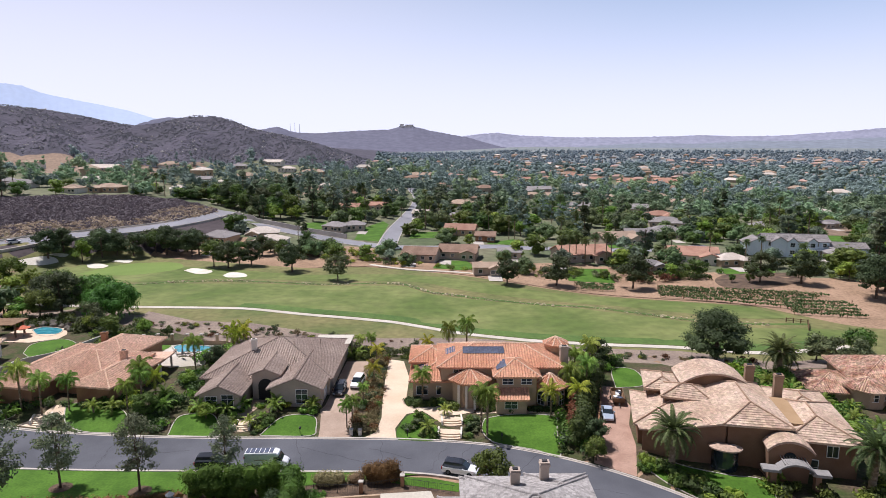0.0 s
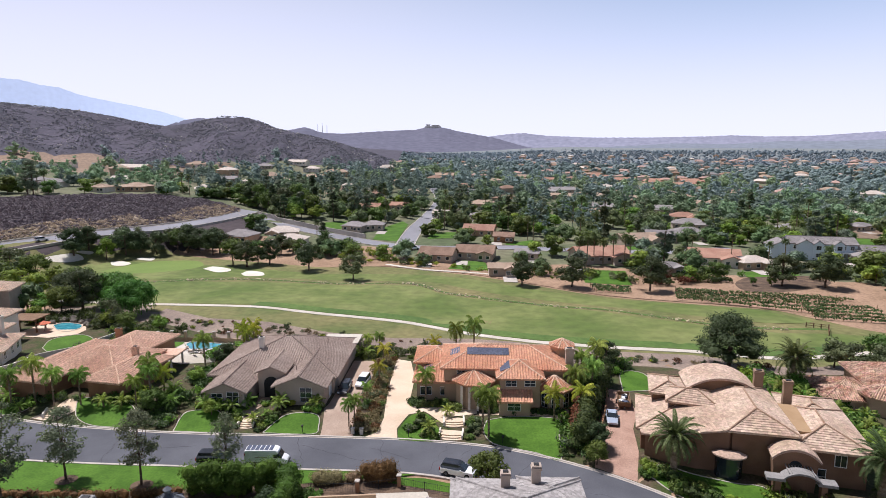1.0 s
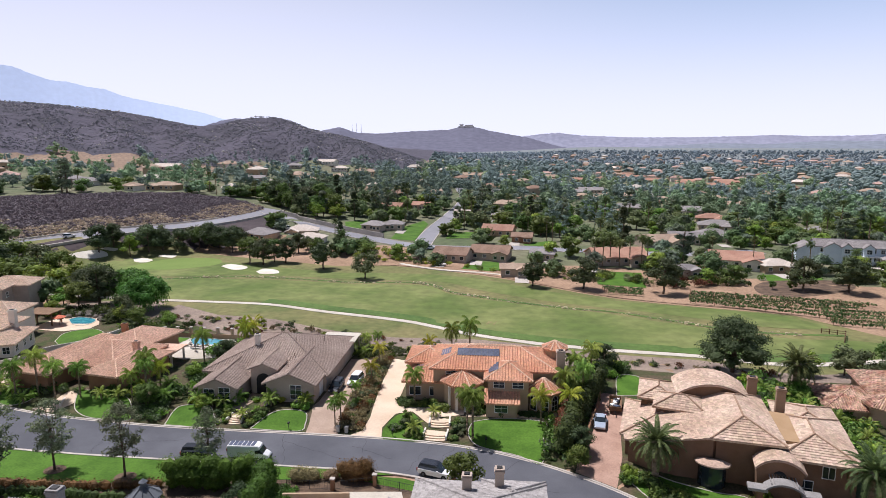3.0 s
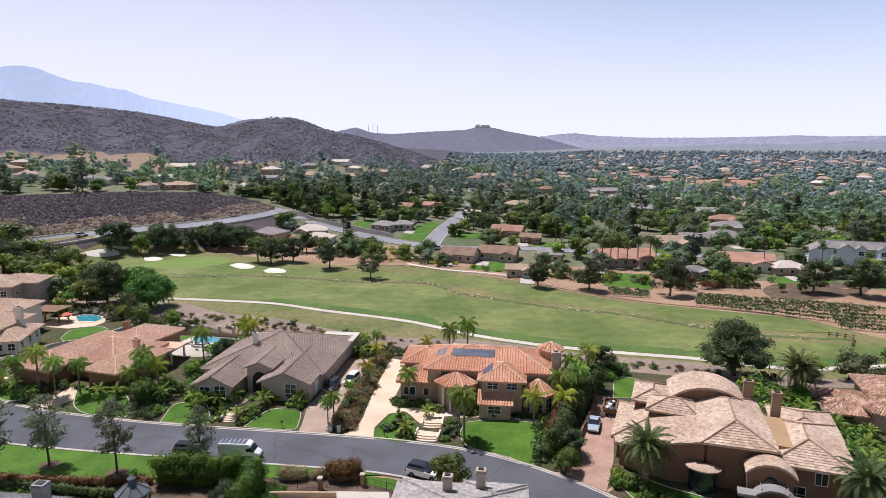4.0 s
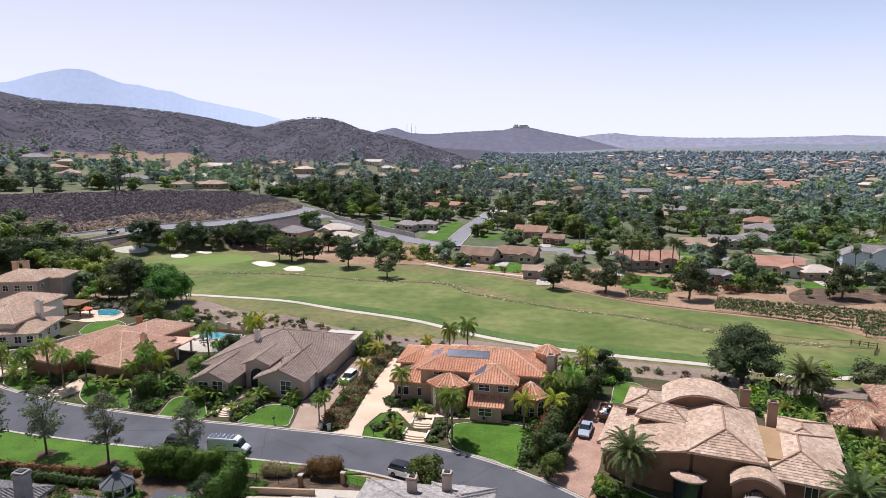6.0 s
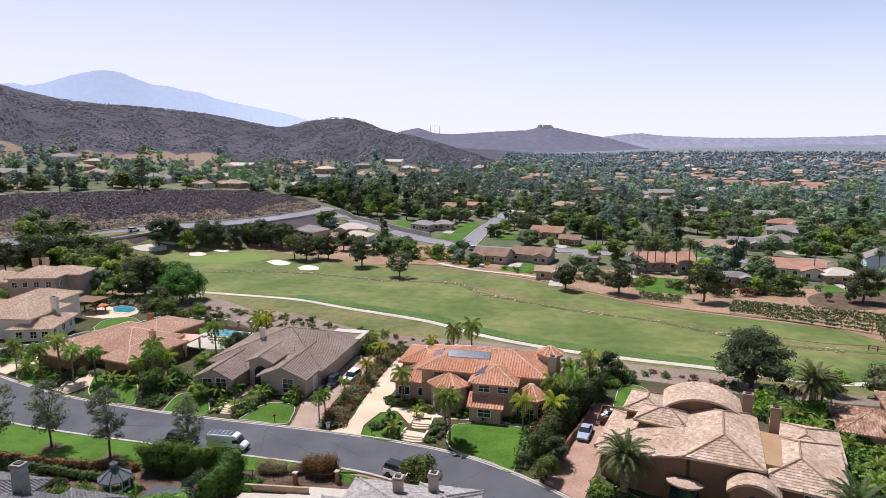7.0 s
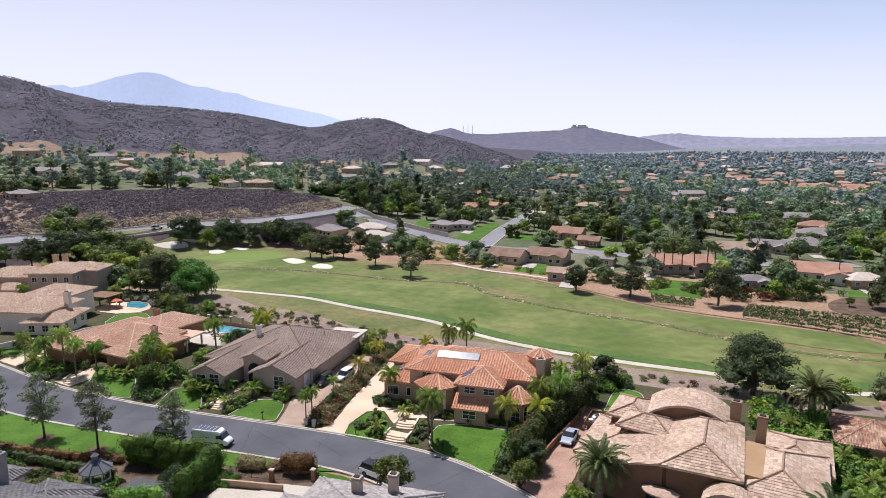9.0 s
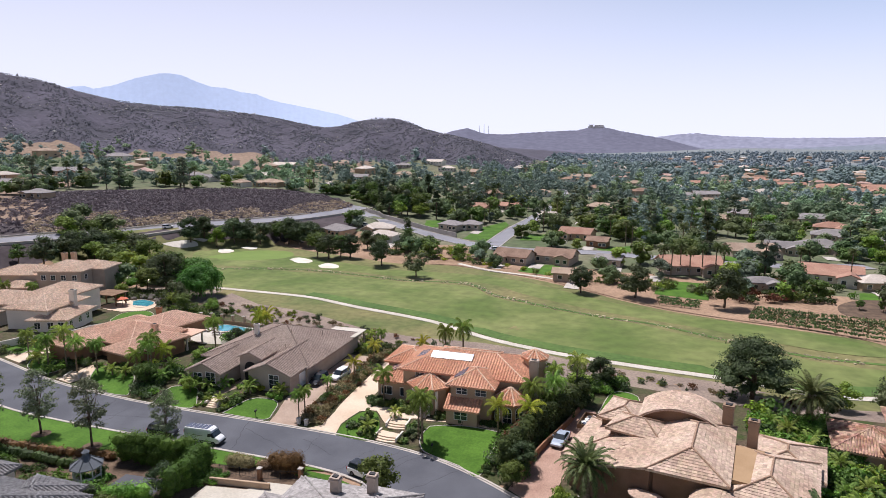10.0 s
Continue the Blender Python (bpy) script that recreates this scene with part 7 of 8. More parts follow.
for i in range(12):
    x, y = rs.uniform(-2.0, 2.0), rs.uniform(-0.7, 0.7)
    a, b, c = rs.uniform(0.2, 0.45), rs.uniform(0.2, 0.4), rs.uniform(0.25, 0.7)
    bx = new("storage_box", box_mesh("storage_box", rs.choice((M["white"], M["wood"], M["stucco_b"], M["dark"], M["solar"])), (-a, a, -b, b, 0, c), bevel=0.03))
    bx.matrix_basis = trailer.matrix_basis @ pose(x, y, 0.72, 0, 0, rs.uniform(0, 90))
    tagged(bx, "storage box loaded on an open trailer", "box", "boxes on the trailer")

# ---- yards ----
def kerb_run(x0, x1, d=0.3):
    """The back of the far kerb between two places."""
    line = offset(FAR_KERB, d)
    return [p for p in line if x0 <= p[0] <= x1 and p[1] > 60]


patch("planting_bed", kerb_run(-118, 42) + [Vector((60, 62)), Vector((100, 60)), Vector((100, 118)), Vector((60, 117)), Vector((36, 121)), Vector((0, 124)), Vector((-30, 131)), Vector((-50, 136)), Vector((-75, 150)), Vector((-118, 160))], M["cover"], 0.03, "planted garden ground with low cover and mulch", "planting")
patch("gravel_bank", [(-118, 160), (-75, 150), (-50, 136), (-30, 131), (0, 124), (36, 121), (60, 117), (100, 118), (100, 127), (90, 127), (66, 126), (52, 131), (36, 132.6), (24, 135), (14, 138.6), (4, 140.5), (-14, 140), (-29, 143.5), (-47, 151), (-64, 154), (-83, 166), (-100, 169)], M["bank"], 0.035, "bare grey-brown bank between gardens and fairway", "bank", 3)
patch("roadside_lawn", offset(NEAR_KERB[12:45], -0.3) + [Vector((-17, 76.5)), Vector((-32, 74.5)), Vector((-45, 73.0)), Vector((-60, 73)), Vector((-90, 78))], M["lawn"], 0.06, "bright mown lawn strip beside the road", "lawn", 4)
patch("planting_bed", [(-95, 76), (-60, 73), (-45, 73), (-32, 74.5), (-17, 76.6), (-6, 78.6), (4, 75.6), (14, 70), (22, 62), (24, 40), (-95, 40)], M["mulch"], 0.03, "mulched garden ground below the road", "planting", 6)
patch("roadside_lawn", [(-8, 78.6), (-2, 78.3), (3, 76.6), (2, 74.8), (-7, 77.0)], M["lawn"], 0.07, "narrow grass verge beside the road", "lawn", 4)
LAWN_SHAPES = [
    ([(6.8, 94.2), (10.8, 95.6), (15, 95.7), (18.3, 94.6), (17.6, 90), (17.0, 84.0), (14.0, 86.0), (9, 87.9), (7.2, 89.2), (6.2, 91.7)], "wide bright front lawn before the orange-roofed villa"),
    ([(-28.6, 90.7), (-27.4, 93.6), (-26, 95.3), (-23.5, 95.9), (-21, 95.2), (-20.3, 92.6), (-20.9, 90.6)], "small curved front lawn with a pale edging"),
    ([(-43, 90.7), (-43.4, 94), (-42.6, 95.8), (-38.5, 96.2), (-36.4, 94), (-35.2, 90.7)], "small front lawn beside the kerb"),
    ([(-64.2, 100), (-59, 100.2), (-53.5, 97.5), (-50.2, 93), (-50.4, 91.6), (-56.6, 92.0), (-60.6, 94.0), (-62.5, 96.5)], "front lawn before the salmon-roofed house"),
    ([(-82, 99.8), (-78, 101.4), (-75.4, 100.9), (-71.4, 97.6), (-73.0, 95.6), (-75, 95.4), (-80, 97.4)], "front lawn beside a drive"),
    ([(28.5, 80), (30.6, 81.6), (34, 79.2), (38.5, 76.8), (42.5, 75.5), (41, 70), (36, 70.2), (31, 75.6)], "front lawn under a date palm"),
    ([(31.5, 107), (33.4, 116.5), (37.5, 116), (37, 108.5)], "strip of back lawn behind the brown house"),
    ([(-65.2, 131.6), (-60.2, 131.6), (-60.2, 128.2), (-63.8, 128.0)], "small lawn beside the pool"),
    ([(-91.4, 129.4), (-93.4, 135.6), (-89.4, 139.2), (-84.8, 137), (-83.2, 133.6), (-84.4, 127.6), (-87.1, 126)], "small back lawn behind a wall"),
    ([(-6.9, 89.3), (-7.3, 92.0), (-5.6, 95.6), (-3.4, 96.4), (-1.2, 93.0), (-0.9, 89.2)], "planted green island beside the drive"),
    ([(-97, 104), (-92, 108.5), (-87, 106.5), (-88, 101.5)], "front lawn of the pale house"),
]
for pts, lab in LAWN_SHAPES:
    o = spline(pts + pts[:1], 4)[:-1]
    patch("lawn", o, M["lawn"], 0.09, lab, "lawn", 2)
    ring = [Vector(p) for p in o] + [Vector(o[0])]
    if "island" not in lab:
        strip("lawn_edging", ring, 0.14, 0.0, 0.14, M["concrete"], "pale concrete edging round a lawn", "edging", follow=True)
patch("driveway", [(-19.4, 90.2), (-14.2, 90.0), (-14.8, 95), (-15.2, 101), (-14.6, 112), (-14.8, 121), (-19.6, 121), (-20, 99.5), (-20.5, 97.5), (-20.0, 95.5), (-19.6, 92.5)], M["drive_g"], 0.08, "tan paved driveway beside the bungalow", "driveway", 2)
patch("driveway", [(-12.4, 90.0), (-7.2, 89.7), (-7.6, 92.4), (-6.0, 96.0), (-3.4, 97.0), (-1.4, 94.6), (-0.4, 93.6), (1.0, 95.2), (5.2, 96.6), (5.2, 98.2), (0, 98.6), (-4.6, 100.4), (-6.4, 101.2), (-6.4, 112), (-8, 121), (-11.0, 122.4), (-10.9, 112), (-10.5, 102), (-10.0, 95), (-10.6, 91.5)], M["drive_o"], 0.085, "broad cream concrete driveway beside the villa", "driveway", 2)
patch("driveway", [(21.6, 82.2), (26.6, 78.6), (28.4, 85), (29.4, 92), (31.8, 99), (31, 107.5), (28, 108.5), (26.2, 100), (23.8, 91)], M["drive_r"], 0.08, "rose-brown paved driveway beside the brown house", "driveway", 2)
patch("driveway", [(-69, 94.2), (-64.5, 93.2), (-62.5, 96), (-63.5, 99.5), (-66, 99.6), (-66.5, 97)], M["drive_o"], 0.08, "cream front walk before the salmon-roofed house", "path", 2)
patch("driveway", [(-90, 100.2), (-84, 98.6), (-80.5, 103), (-84, 110), (-88, 112), (-90.5, 108)], M["drive_o"], 0.08, "pale driveway of the white house", "driveway", 2)
strip("garden_path", spline([(5.6, 95.8), (9, 96.3), (14, 96.5), (18.6, 95.6), (20.2, 97), (20.4, 100)], 4), 0.9, 0, 0.12, M["drive_o"], "curved cream garden path before the villa", "path", follow=True)
strip("garden_path", spline([(-32.5, 92), (-32.2, 95), (-31.2, 98), (-30.7, 101.5)], 4), 2.2, 0, 0.11, M["drive_g"], "front walk of the bungalow", "path", follow=True)
patch("pool_deck", [(-60, 119), (-59.8, 126), (-59.8, 131.6), (-48.4, 131.2), (-47.6, 118), (-54, 117)], M["path"], 0.12, "pale pool deck behind the salmon-roofed house", "deck", 3)


def steps(x, y, rot, n, w, d, rise, label):
    """Curved garden steps climbing away from the road."""
    st = thing("garden_steps", label, "steps", pose(x, y, float(height(x, y)) - 0.05, 0, 0, rot))
    for i in range(n):
        bm = bmesh.new()
        pts = [(-w / 2, 3)] + [(w / 2 * math.sin(a), i * d - 0.5 * (math.cos(a) - 0.2)) for a in np.linspace(-1.35, 1.35, 9)] + [(w / 2, 3)]
        f = bm.faces.new([bm.verts.new((p, q, rise * i)) for p, q in pts])
        r = bmesh.ops.extrude_face_region(bm, geom=[f])
        for v in r["geom"]:
            if isinstance(v, bmesh.types.BMVert):
                v.co.z += rise
        bmesh.ops.recalc_face_normals(bm, faces=bm.faces[:])
        part("step", bm, M["drive_o"], st)
    for s in (-1, 1):
        part("side_wall", box_mesh("side_wall", M["stucco_w"], (s * w / 2 - 0.14, s * w / 2 + 0.14, 0.1, 2.8, -0.2, rise * n + 0.22), bevel=0.04), None, st)
    return st


steps(1.0, 89.8, -3, 3, 3.6, 0.5, 0.17, "curved cream steps climbing from the kerb")
steps(1.5, 93.0, 3, 3, 3.2, 0.5, 0.16, "upper flight of curved cream steps")
steps(-32.0, 92.0, 0, 4, 2.4, 0.45, 0.16, "short flight of tan garden steps")
steps(-65.5, 94.5, 20, 4, 2.6, 0.5, 0.16, "front steps of the salmon-roofed house")


# ---- pools and terraces ----
def pool(pts, z, label):
    o = spline(pts + pts[:1], 4)[:-1]
    p = thing("swimming_pool", label, "pool")
    c = Vector((sum(q[0] for q in o) / len(o), sum(q[1] for q in o) / len(o)))
    bm = bmesh.new()
    bm.faces.new([bm.verts.new((q[0], q[1], z - 0.02)) for q in o])
    part("water", bm, M["water"], p)
    k = len(o)
    v = [(*q, z + 0.08) for q in o] + [(*(c + (q - c) * 1.07), z + 0.08) for q in o] + [(*q, z - 0.3) for q in o] + [(*(c + (q - c) * 1.07), z - 0.3) for q in o]
    f = [(i, (i + 1) % k, k + (i + 1) % k, k + i) for i in range(k)] + [(i, 2 * k + i, 2 * k + (i + 1) % k, (i + 1) % k) for i in range(k)] + [(k + i, k + (i + 1) % k, 3 * k + (i + 1) % k, 3 * k + i) for i in range(k)]
    part("coping", mesh_of("coping", v, f, M["path"]), None, p)
    return p


pool([(-58.6, 129.3), (-57.6, 130.8), (-50.4, 129.6), (-49.2, 127.1), (-50.0, 123.4), (-55.6, 125.6)], float(height(-54, 126.5)) + 0.16, "turquoise garden pool with pale coping")
pool([(-100.6, 146.6), (-99.3, 148.8), (-94.4, 147.6), (-92.6, 144.7), (-93.6, 141.8), (-96.7, 142.6)], float(height(-97, 145)) + 0.18, "blue freeform pool among dark rocks")
patch("pool_deck", [(-105, 138.5), (-104.5, 147), (-102, 149.6), (-94, 149.6), (-90, 143), (-90, 139.6), (-95, 136.6), (-100, 137)], M["drive_o"], 0.12, "pale deck round the small pool", "deck", 3)
pool([(-3.6, 67.6), (-1.5, 69.0), (1.0, 68.2), (0.8, 65.5), (-2.5, 65.2)], 0.2, "small round spa pool on the lower terrace")
patch("terrace", [(-16.5, 60), (-16.5, 71), (-11, 71.8), (-6, 72.6), (1, 71.8), (4, 68), (4, 60)], M["path"], 0.12, "cream terrace beside the grey-roofed house", "terrace", 3)


def run_wall(name, pts, z, h, t, material, label):
    line = [Vector(p) for p in spline(pts, 4)]
    return strip(name, offset(line, -t / 2), t, -0.5, h, material, label, "wall", follow=True)


run_wall("garden_wall", [(-96, 103), (-89.3, 107.4), (-85.4, 112), (-84.2, 118.9), (-81, 128.7), (-78.6, 137.6)], 0, 1.6, 0.25, M["stucco_w"], "white garden wall between two houses")
run_wall("garden_wall", [(-67, 133.8), (-60, 133.0), (-52, 132.2), (-46.3, 131.4)], 0, 1.1, 0.3, M["stucco_o"], "low stucco wall behind the pool")
run_wall("garden_wall", [(-16.5, 71.8), (-11.5, 72.4), (-8, 72.8)], 0, 0.9, 0.3, M["stucco_o"], "sand-coloured retaining wall by the terrace")
run_wall("garden_wall", [(22.8, 84), (24.6, 92), (27.2, 101), (29.6, 112)], 0, 1.1, 0.25, M["stucco_l"], "low brown wall along the paved driveway")


def pillar(x, y, h, material, label, w=0.55):
    z = float(height(x, y))
    p = thing("pillar", label, "pillar", pose(x, y, z), "garden pillars")
    part("shaft", box_mesh("shaft", material, (-w / 2, w / 2, -w / 2, w / 2, -0.3, h), bevel=0.02), None, p)
    part("cap", box_mesh("cap", M["concrete"], (-w / 2 - 0.08, w / 2 + 0.08, -w / 2 - 0.08, w / 2 + 0.08, h, h + 0.14), bevel=0.03), None, p)


def fence(pts, h, label):
    """An iron fence: posts, rails and thin bars."""
    fe = thing("iron_fence", label, "fence")
    for a, b in zip(pts, pts[1:]):
        a, b = Vector(a), Vector(b)
        k = max(1, int((b - a).length / 2.4))
        for i in range(k):
            p, q = a.lerp(b, i / k), a.lerp(b, (i + 1) / k)
            zp, zq = float(height(*p)), float(height(*q))
            bm = bmesh.new()
            add_cyl(bm, (*p, zp - 0.2), (*p, zp + h + 0.08), 0.045, 0.045, 6)
            part("post", bm, M["dark"], fe)
            bm = bmesh.new()
            for z in (0.18, h - 0.05):
                add_cyl(bm, (*p, zp + z), (*q, zq + z), 0.025, 0.025, 5)
            for j in range(1, 14):
                c = p.lerp(q, j / 14)
                zc = zp + (zq - zp) * j / 14
                add_cyl(bm, (*c, zc + 0.1), (*c, zc + h), 0.011, 0.011, 4)
            part("railing", bm, M["dark"], fe)["kind"] = "stuff"


for x, y in ((-10.7, 74.6), (-5.4, 76.2)):
    pillar(x, y, 1.6, M["stucco_l"], "terracotta fence pillar with a pale cap", 0.5)
fence([(-20, 74.4), (-10.7, 74.6), (-5.4, 76.2), (1.5, 74.3)], 1.3, "dark iron fence above the terrace")
for x, y in ((-67.2, 133.9), (-63.8, 133.5), (-60.4, 133.1), (-57, 132.8), (-53.6, 132.5), (-50, 132), (-46.4, 131.5)):
    pillar(x, y, 2.5, M["stucco_o"], "stucco pillar of the pool wall")
fence([(-46.0, 129.8), (-42, 131), (-30, 132.5), (-18, 131)], 1.3, "dark iron fence along the gravel bank")
fence([(-8, 127), (6, 125.5), (22, 123.5), (36, 120.5)], 1.3, "dark iron fence behind the villa")
for x, y in ((-14.4, 91.0), (-13.0, 90.9), (-33.8, 97), (-28.6, 97.2)):
    pillar(x, y, 0.9, M["stucco_w"], "low pale gate pillar", 0.5)
for x, y in ((-22.4, 91.0), (-5.5, 90.3), (9.0, 88.6)):
    mb = thing("mailbox", "dark post-mounted mailbox at the kerb", "mailbox", pose(x, y, float(height(x, y))))
    bm = bmesh.new()
    add_cyl(bm, (0, 0, -0.2), (0, 0, 1.05), 0.05, 0.05, 8)
    part("post", bm, M["dark"], mb)
    part("box", box_mesh("box", M["dark"], (-0.14, 0.14, -0.25, 0.25, 1.05, 1.32), bevel=0.06), None, mb)

# patio cover with posts behind the salmon-roofed house
pc = thing("patio_cover", "salmon flat patio roof on posts beside the pool", "patio roof")
for x, y in ((-57.2, 112.8), (-53.9, 112.8), (-57.2, 117.6), (-53.9, 117.6)):
    part("post", box_mesh("post", M["stucco_w"], (x - 0.16, x + 0.16, y - 0.16, y + 0.16, 0.9, 4.0)), None, pc)
part("cover", box_mesh("cover", M["tile_l"], (-58.2, -53.4, 112.2, 118.4, 4.0, 4.25), bevel=0.04), None, pc)
pc2 = thing("patio_cover", "open-sided wooden shelter beside the small pool", "pergola")
for x, y in ((-106.5, 139.5), (-100.6, 140.5), (-107, 143.5), (-101.2, 144.5)):
    part("post", box_mesh("post", M["wood"], (x - 0.15, x + 0.15, y - 0.15, y + 0.15, -0.2, 3.4)), None, pc2)
part("cover", box_mesh("cover", M["wood"], (-107.6, -100, 138.8, 145, 3.4, 3.6), bevel=0.03), None, pc2)


def lounger(x, y, rot):
    z = float(height(x, y)) + 0.12
    lo = thing("sun_lounger", "dark sun lounger beside the pool", "lounger", pose(x, y, z, 0, 0, rot), "loungers by the pool")
    part("frame", box_mesh("frame", M["dark"], (-0.95, 0.95, -0.32, 0.32, 0.25, 0.32), bevel=0.02), None, lo)
    part("mattress", box_mesh("mattress", M["fascia"], (-0.9, 0.4, -0.3, 0.3, 0.32, 0.42), bevel=0.03), None, lo)
    part("backrest", box_mesh("backrest", M["fascia"], (0.0, 0.7, -0.3, 0.3, 0, 0.09), bevel=0.03), None, lo).matrix_basis = pose(0.38, 0, 0.34, 0, -35, 0)
    for a in (-0.8, 0.8):
        for b in (-0.26, 0.26):
            part("leg", box_mesh("leg", M["dark"], (a - 0.03, a + 0.03, b - 0.03, b + 0.03, 0, 0.26)), None, lo)


for x, y, r in ((-54, 122.5, 20), (-52.5, 123.8, 24), (-51, 121, -40), (-56.5, 124, 60), (-50, 124, 10)):
    lounger(x, y, r)


def parasol(x, y, material, label, open_r=1.6):
    z = float(height(x, y)) + 0.12
    u = thing("parasol", label, "parasol", pose(x, y, z))
    bm = bmesh.new()
    add_cyl(bm, (0, 0, 0), (0, 0, 2.6), 0.04, 0.03, 8)
    part("pole", bm, M["wood"], u)
    bm = bmesh.new()
    if open_r > 0.5:
        bmesh.ops.create_cone(bm, cap_ends=False, segments=8, radius1=open_r, radius2=0.05, depth=0.6, matrix=Matrix.Translation((0, 0, 2.4)))
        bmesh.ops.solidify(bm, geom=bm.faces[:], thickness=0.03)
    else:
        bmesh.ops.create_cone(bm, cap_ends=True, segments=10, radius1=open_r, radius2=0.06, depth=1.7, matrix=Matrix.Translation((0, 0, 1.75)))
    part("canopy", bm, material, u)
    bm = bmesh.new()
    add_cyl(bm, (0, 0, 0), (0, 0, 0.12), 0.32, 0.28, 12)
    part("base", bm, M["concrete"], u)


M["coral"] = mat("coral_canvas", lin("c9694e"), lin("d47a5e"), 0.5, 6, 0.9, 0.05)
parasol(-99.3, 141.4, M["coral"], "open coral parasol by the small pool")
parasol(-52.8, 120.4, M["greywood"], "closed grey parasol by the pool", 0.28)
parasol(-27.2, 62.4, M["greywood"], "closed grey parasol beside the gazebo", 0.28)

patch("patio", [(-12, 70.4), (-0.6, 71.4), (-1.6, 75.0), (-9.2, 74.2)], M["path"], 0.1, "pale paved patio beside the slate-roofed house", "patio", 4)

# gazebo below the road
gz = thing("gazebo", "eight-sided grey garden gazebo with a lantern roof", "gazebo", pose(-32.2, 67.2, 0.0) @ Matrix.Diagonal((0.76, 0.76, 0.9, 1)))
bm = bmesh.new()
bmesh.ops.create_cone(bm, cap_ends=True, segments=8, radius1=2.5, radius2=2.5, depth=0.3, matrix=Matrix.Translation((0, 0, 0.15)))
part("floor", bm, M["greywood"], gz)
for i in range(8):
    a = math.pi / 4 * (i + 0.5)
    c, s = 2.25 * math.cos(a), 2.25 * math.sin(a)
    part("post", box_mesh("post", M["white"], (c - 0.08, c + 0.08, s - 0.08, s + 0.08, 0.3, 2.9)), None, gz)
    b = math.pi / 4 * (i + 1)
    pl = part("railing", box_mesh("railing", M["white"], (-0.8, 0.8, -0.04, 0.04, 0.75, 1.05)), None, gz)
    pl.matrix_basis = pose(2.1 * math.cos(b), 2.1 * math.sin(b), 0.3, 0, 0, math.degrees(b) + 90)
gt = Tiles("flat", 0.3, 0.25)
bm = bmesh.new()
pls, lns, _h = pyramid(8, 2.35, 3.0, 30, 0.45)
for q in pls:
    slab(bm, q, 0.1)
for a, b in lns:
    gt.line(a, b, 0.07)
bmesh.ops.remove_doubles(bm, verts=bm.verts[:], dist=0.01)
bmesh.ops.recalc_face_normals(bm, faces=bm.faces[:])
part("roof", bm, M["gazebo_roof"], gz)
part("hip_cap", mesh_of("hip_cap", gt.cv, gt.cf, M["gazebo_roof"]), None, gz)["kind"] = "stuff"
bm = bmesh.new()
bmesh.ops.create_cone(bm, cap_ends=True, segments=8, radius1=0.5, radius2=0.5, depth=0.5, matrix=Matrix.Translation((0, 0, 4.5)))
bmesh.ops.create_cone(bm, cap_ends=True, segments=8, radius1=0.7, radius2=0.03, depth=0.5, matrix=Matrix.Translation((0, 0, 5.0)))
part("lantern", bm, M["gazebo_roof"], gz)

# ---- hedges and shrubs ----
hedge([(-31.5, 73.2), (-26, 73.6), (-20.5, 74.6)], 2.6, 3.6, "leaf_hedge", "tall clipped dark green hedge below the road")
hedge([(-19.6, 74.4), (-18.8, 71), (-19.4, 66)], 2.4, 3.6, "leaf_hedge", "tall leafy green hedge beside the terrace")
hedge([(-28, 62.4), (-24, 63.2), (-20, 65.4)], 2.4, 3.2, "leaf_bright", "bright green hedge below the gazebo")
hedge([(-92, 75.5), (-60, 71.6), (-45, 71.6), (-33, 73)], 1.6, 1.0, "leaf_red", "low rusty red hedge behind the roadside lawn", 40)
hedge([(-60, 69.6), (-45, 69.4), (-36, 69.6)], 1.8, 1.5, "leaf_dark", "dark green hedge behind the gazebo", 40)
hedge([(15.2, 96.9), (17.5, 96.8), (19.8, 97.0)], 0.9, 0.9, "leaf_dark", "low clipped hedge under arched windows", 40, 0.1)
for x, y, s, h, k in ((5.0, 77.2, 1.2, 1.0, "rust"),):
    shrub(k, x, y, s, h)
hedge([(-9.6, 77.0), (-8.0, 77.4), (-6.0, 77.7)], 2.3, 2.2, "leaf_red", "clipped rust-coloured mound of shrubs at the kerb", 260, 0.1)
hedge([(-16.6, 76.6), (-15.2, 76.8), (-13.8, 77.0)], 2.2, 1.8, "leaf_dry", "clipped brown-green mound of shrubs at the kerb", 260, 0.1)
hedge([(-12.0, 77.2), (-10.9, 77.3)], 1.6, 1.2, "leaf_dry", "low clipped brown-green mound at the kerb", 260, 0.1)
plant_tree("ash1", 6.3, 74.8, 0.72, group="garden trees")

hedge([(20.4, 86.6), (22.2, 92), (24.4, 98.5), (27.0, 105.5), (29.6, 112)], 2.6, 3.6, "leaf_dark", "tall loose dark green screen along the paved driveway", 150, 0.2)
hedge([(20.0, 90), (21.6, 95.5), (23.4, 100.5)], 1.8, 2.6, "leaf_red", "russet-leaved shrubs before the driveway screen", 120, 0.18)
for i, (x, y, s) in enumerate([(58.5, 92, 1.2), (61, 95.5, 1.1), (60, 100, 1.3), (63.5, 97.5, 1.2), (64.5, 92, 1.1), (62, 105, 1.1), (59, 107, 1.2), (66, 88, 1.2), (62.5, 86, 1.3), (67.5, 96, 1.0)]):
    plant_tree("small", x, y, s, group="low garden palms", label="broad-leaved bright green tropical plant beside the mansion")


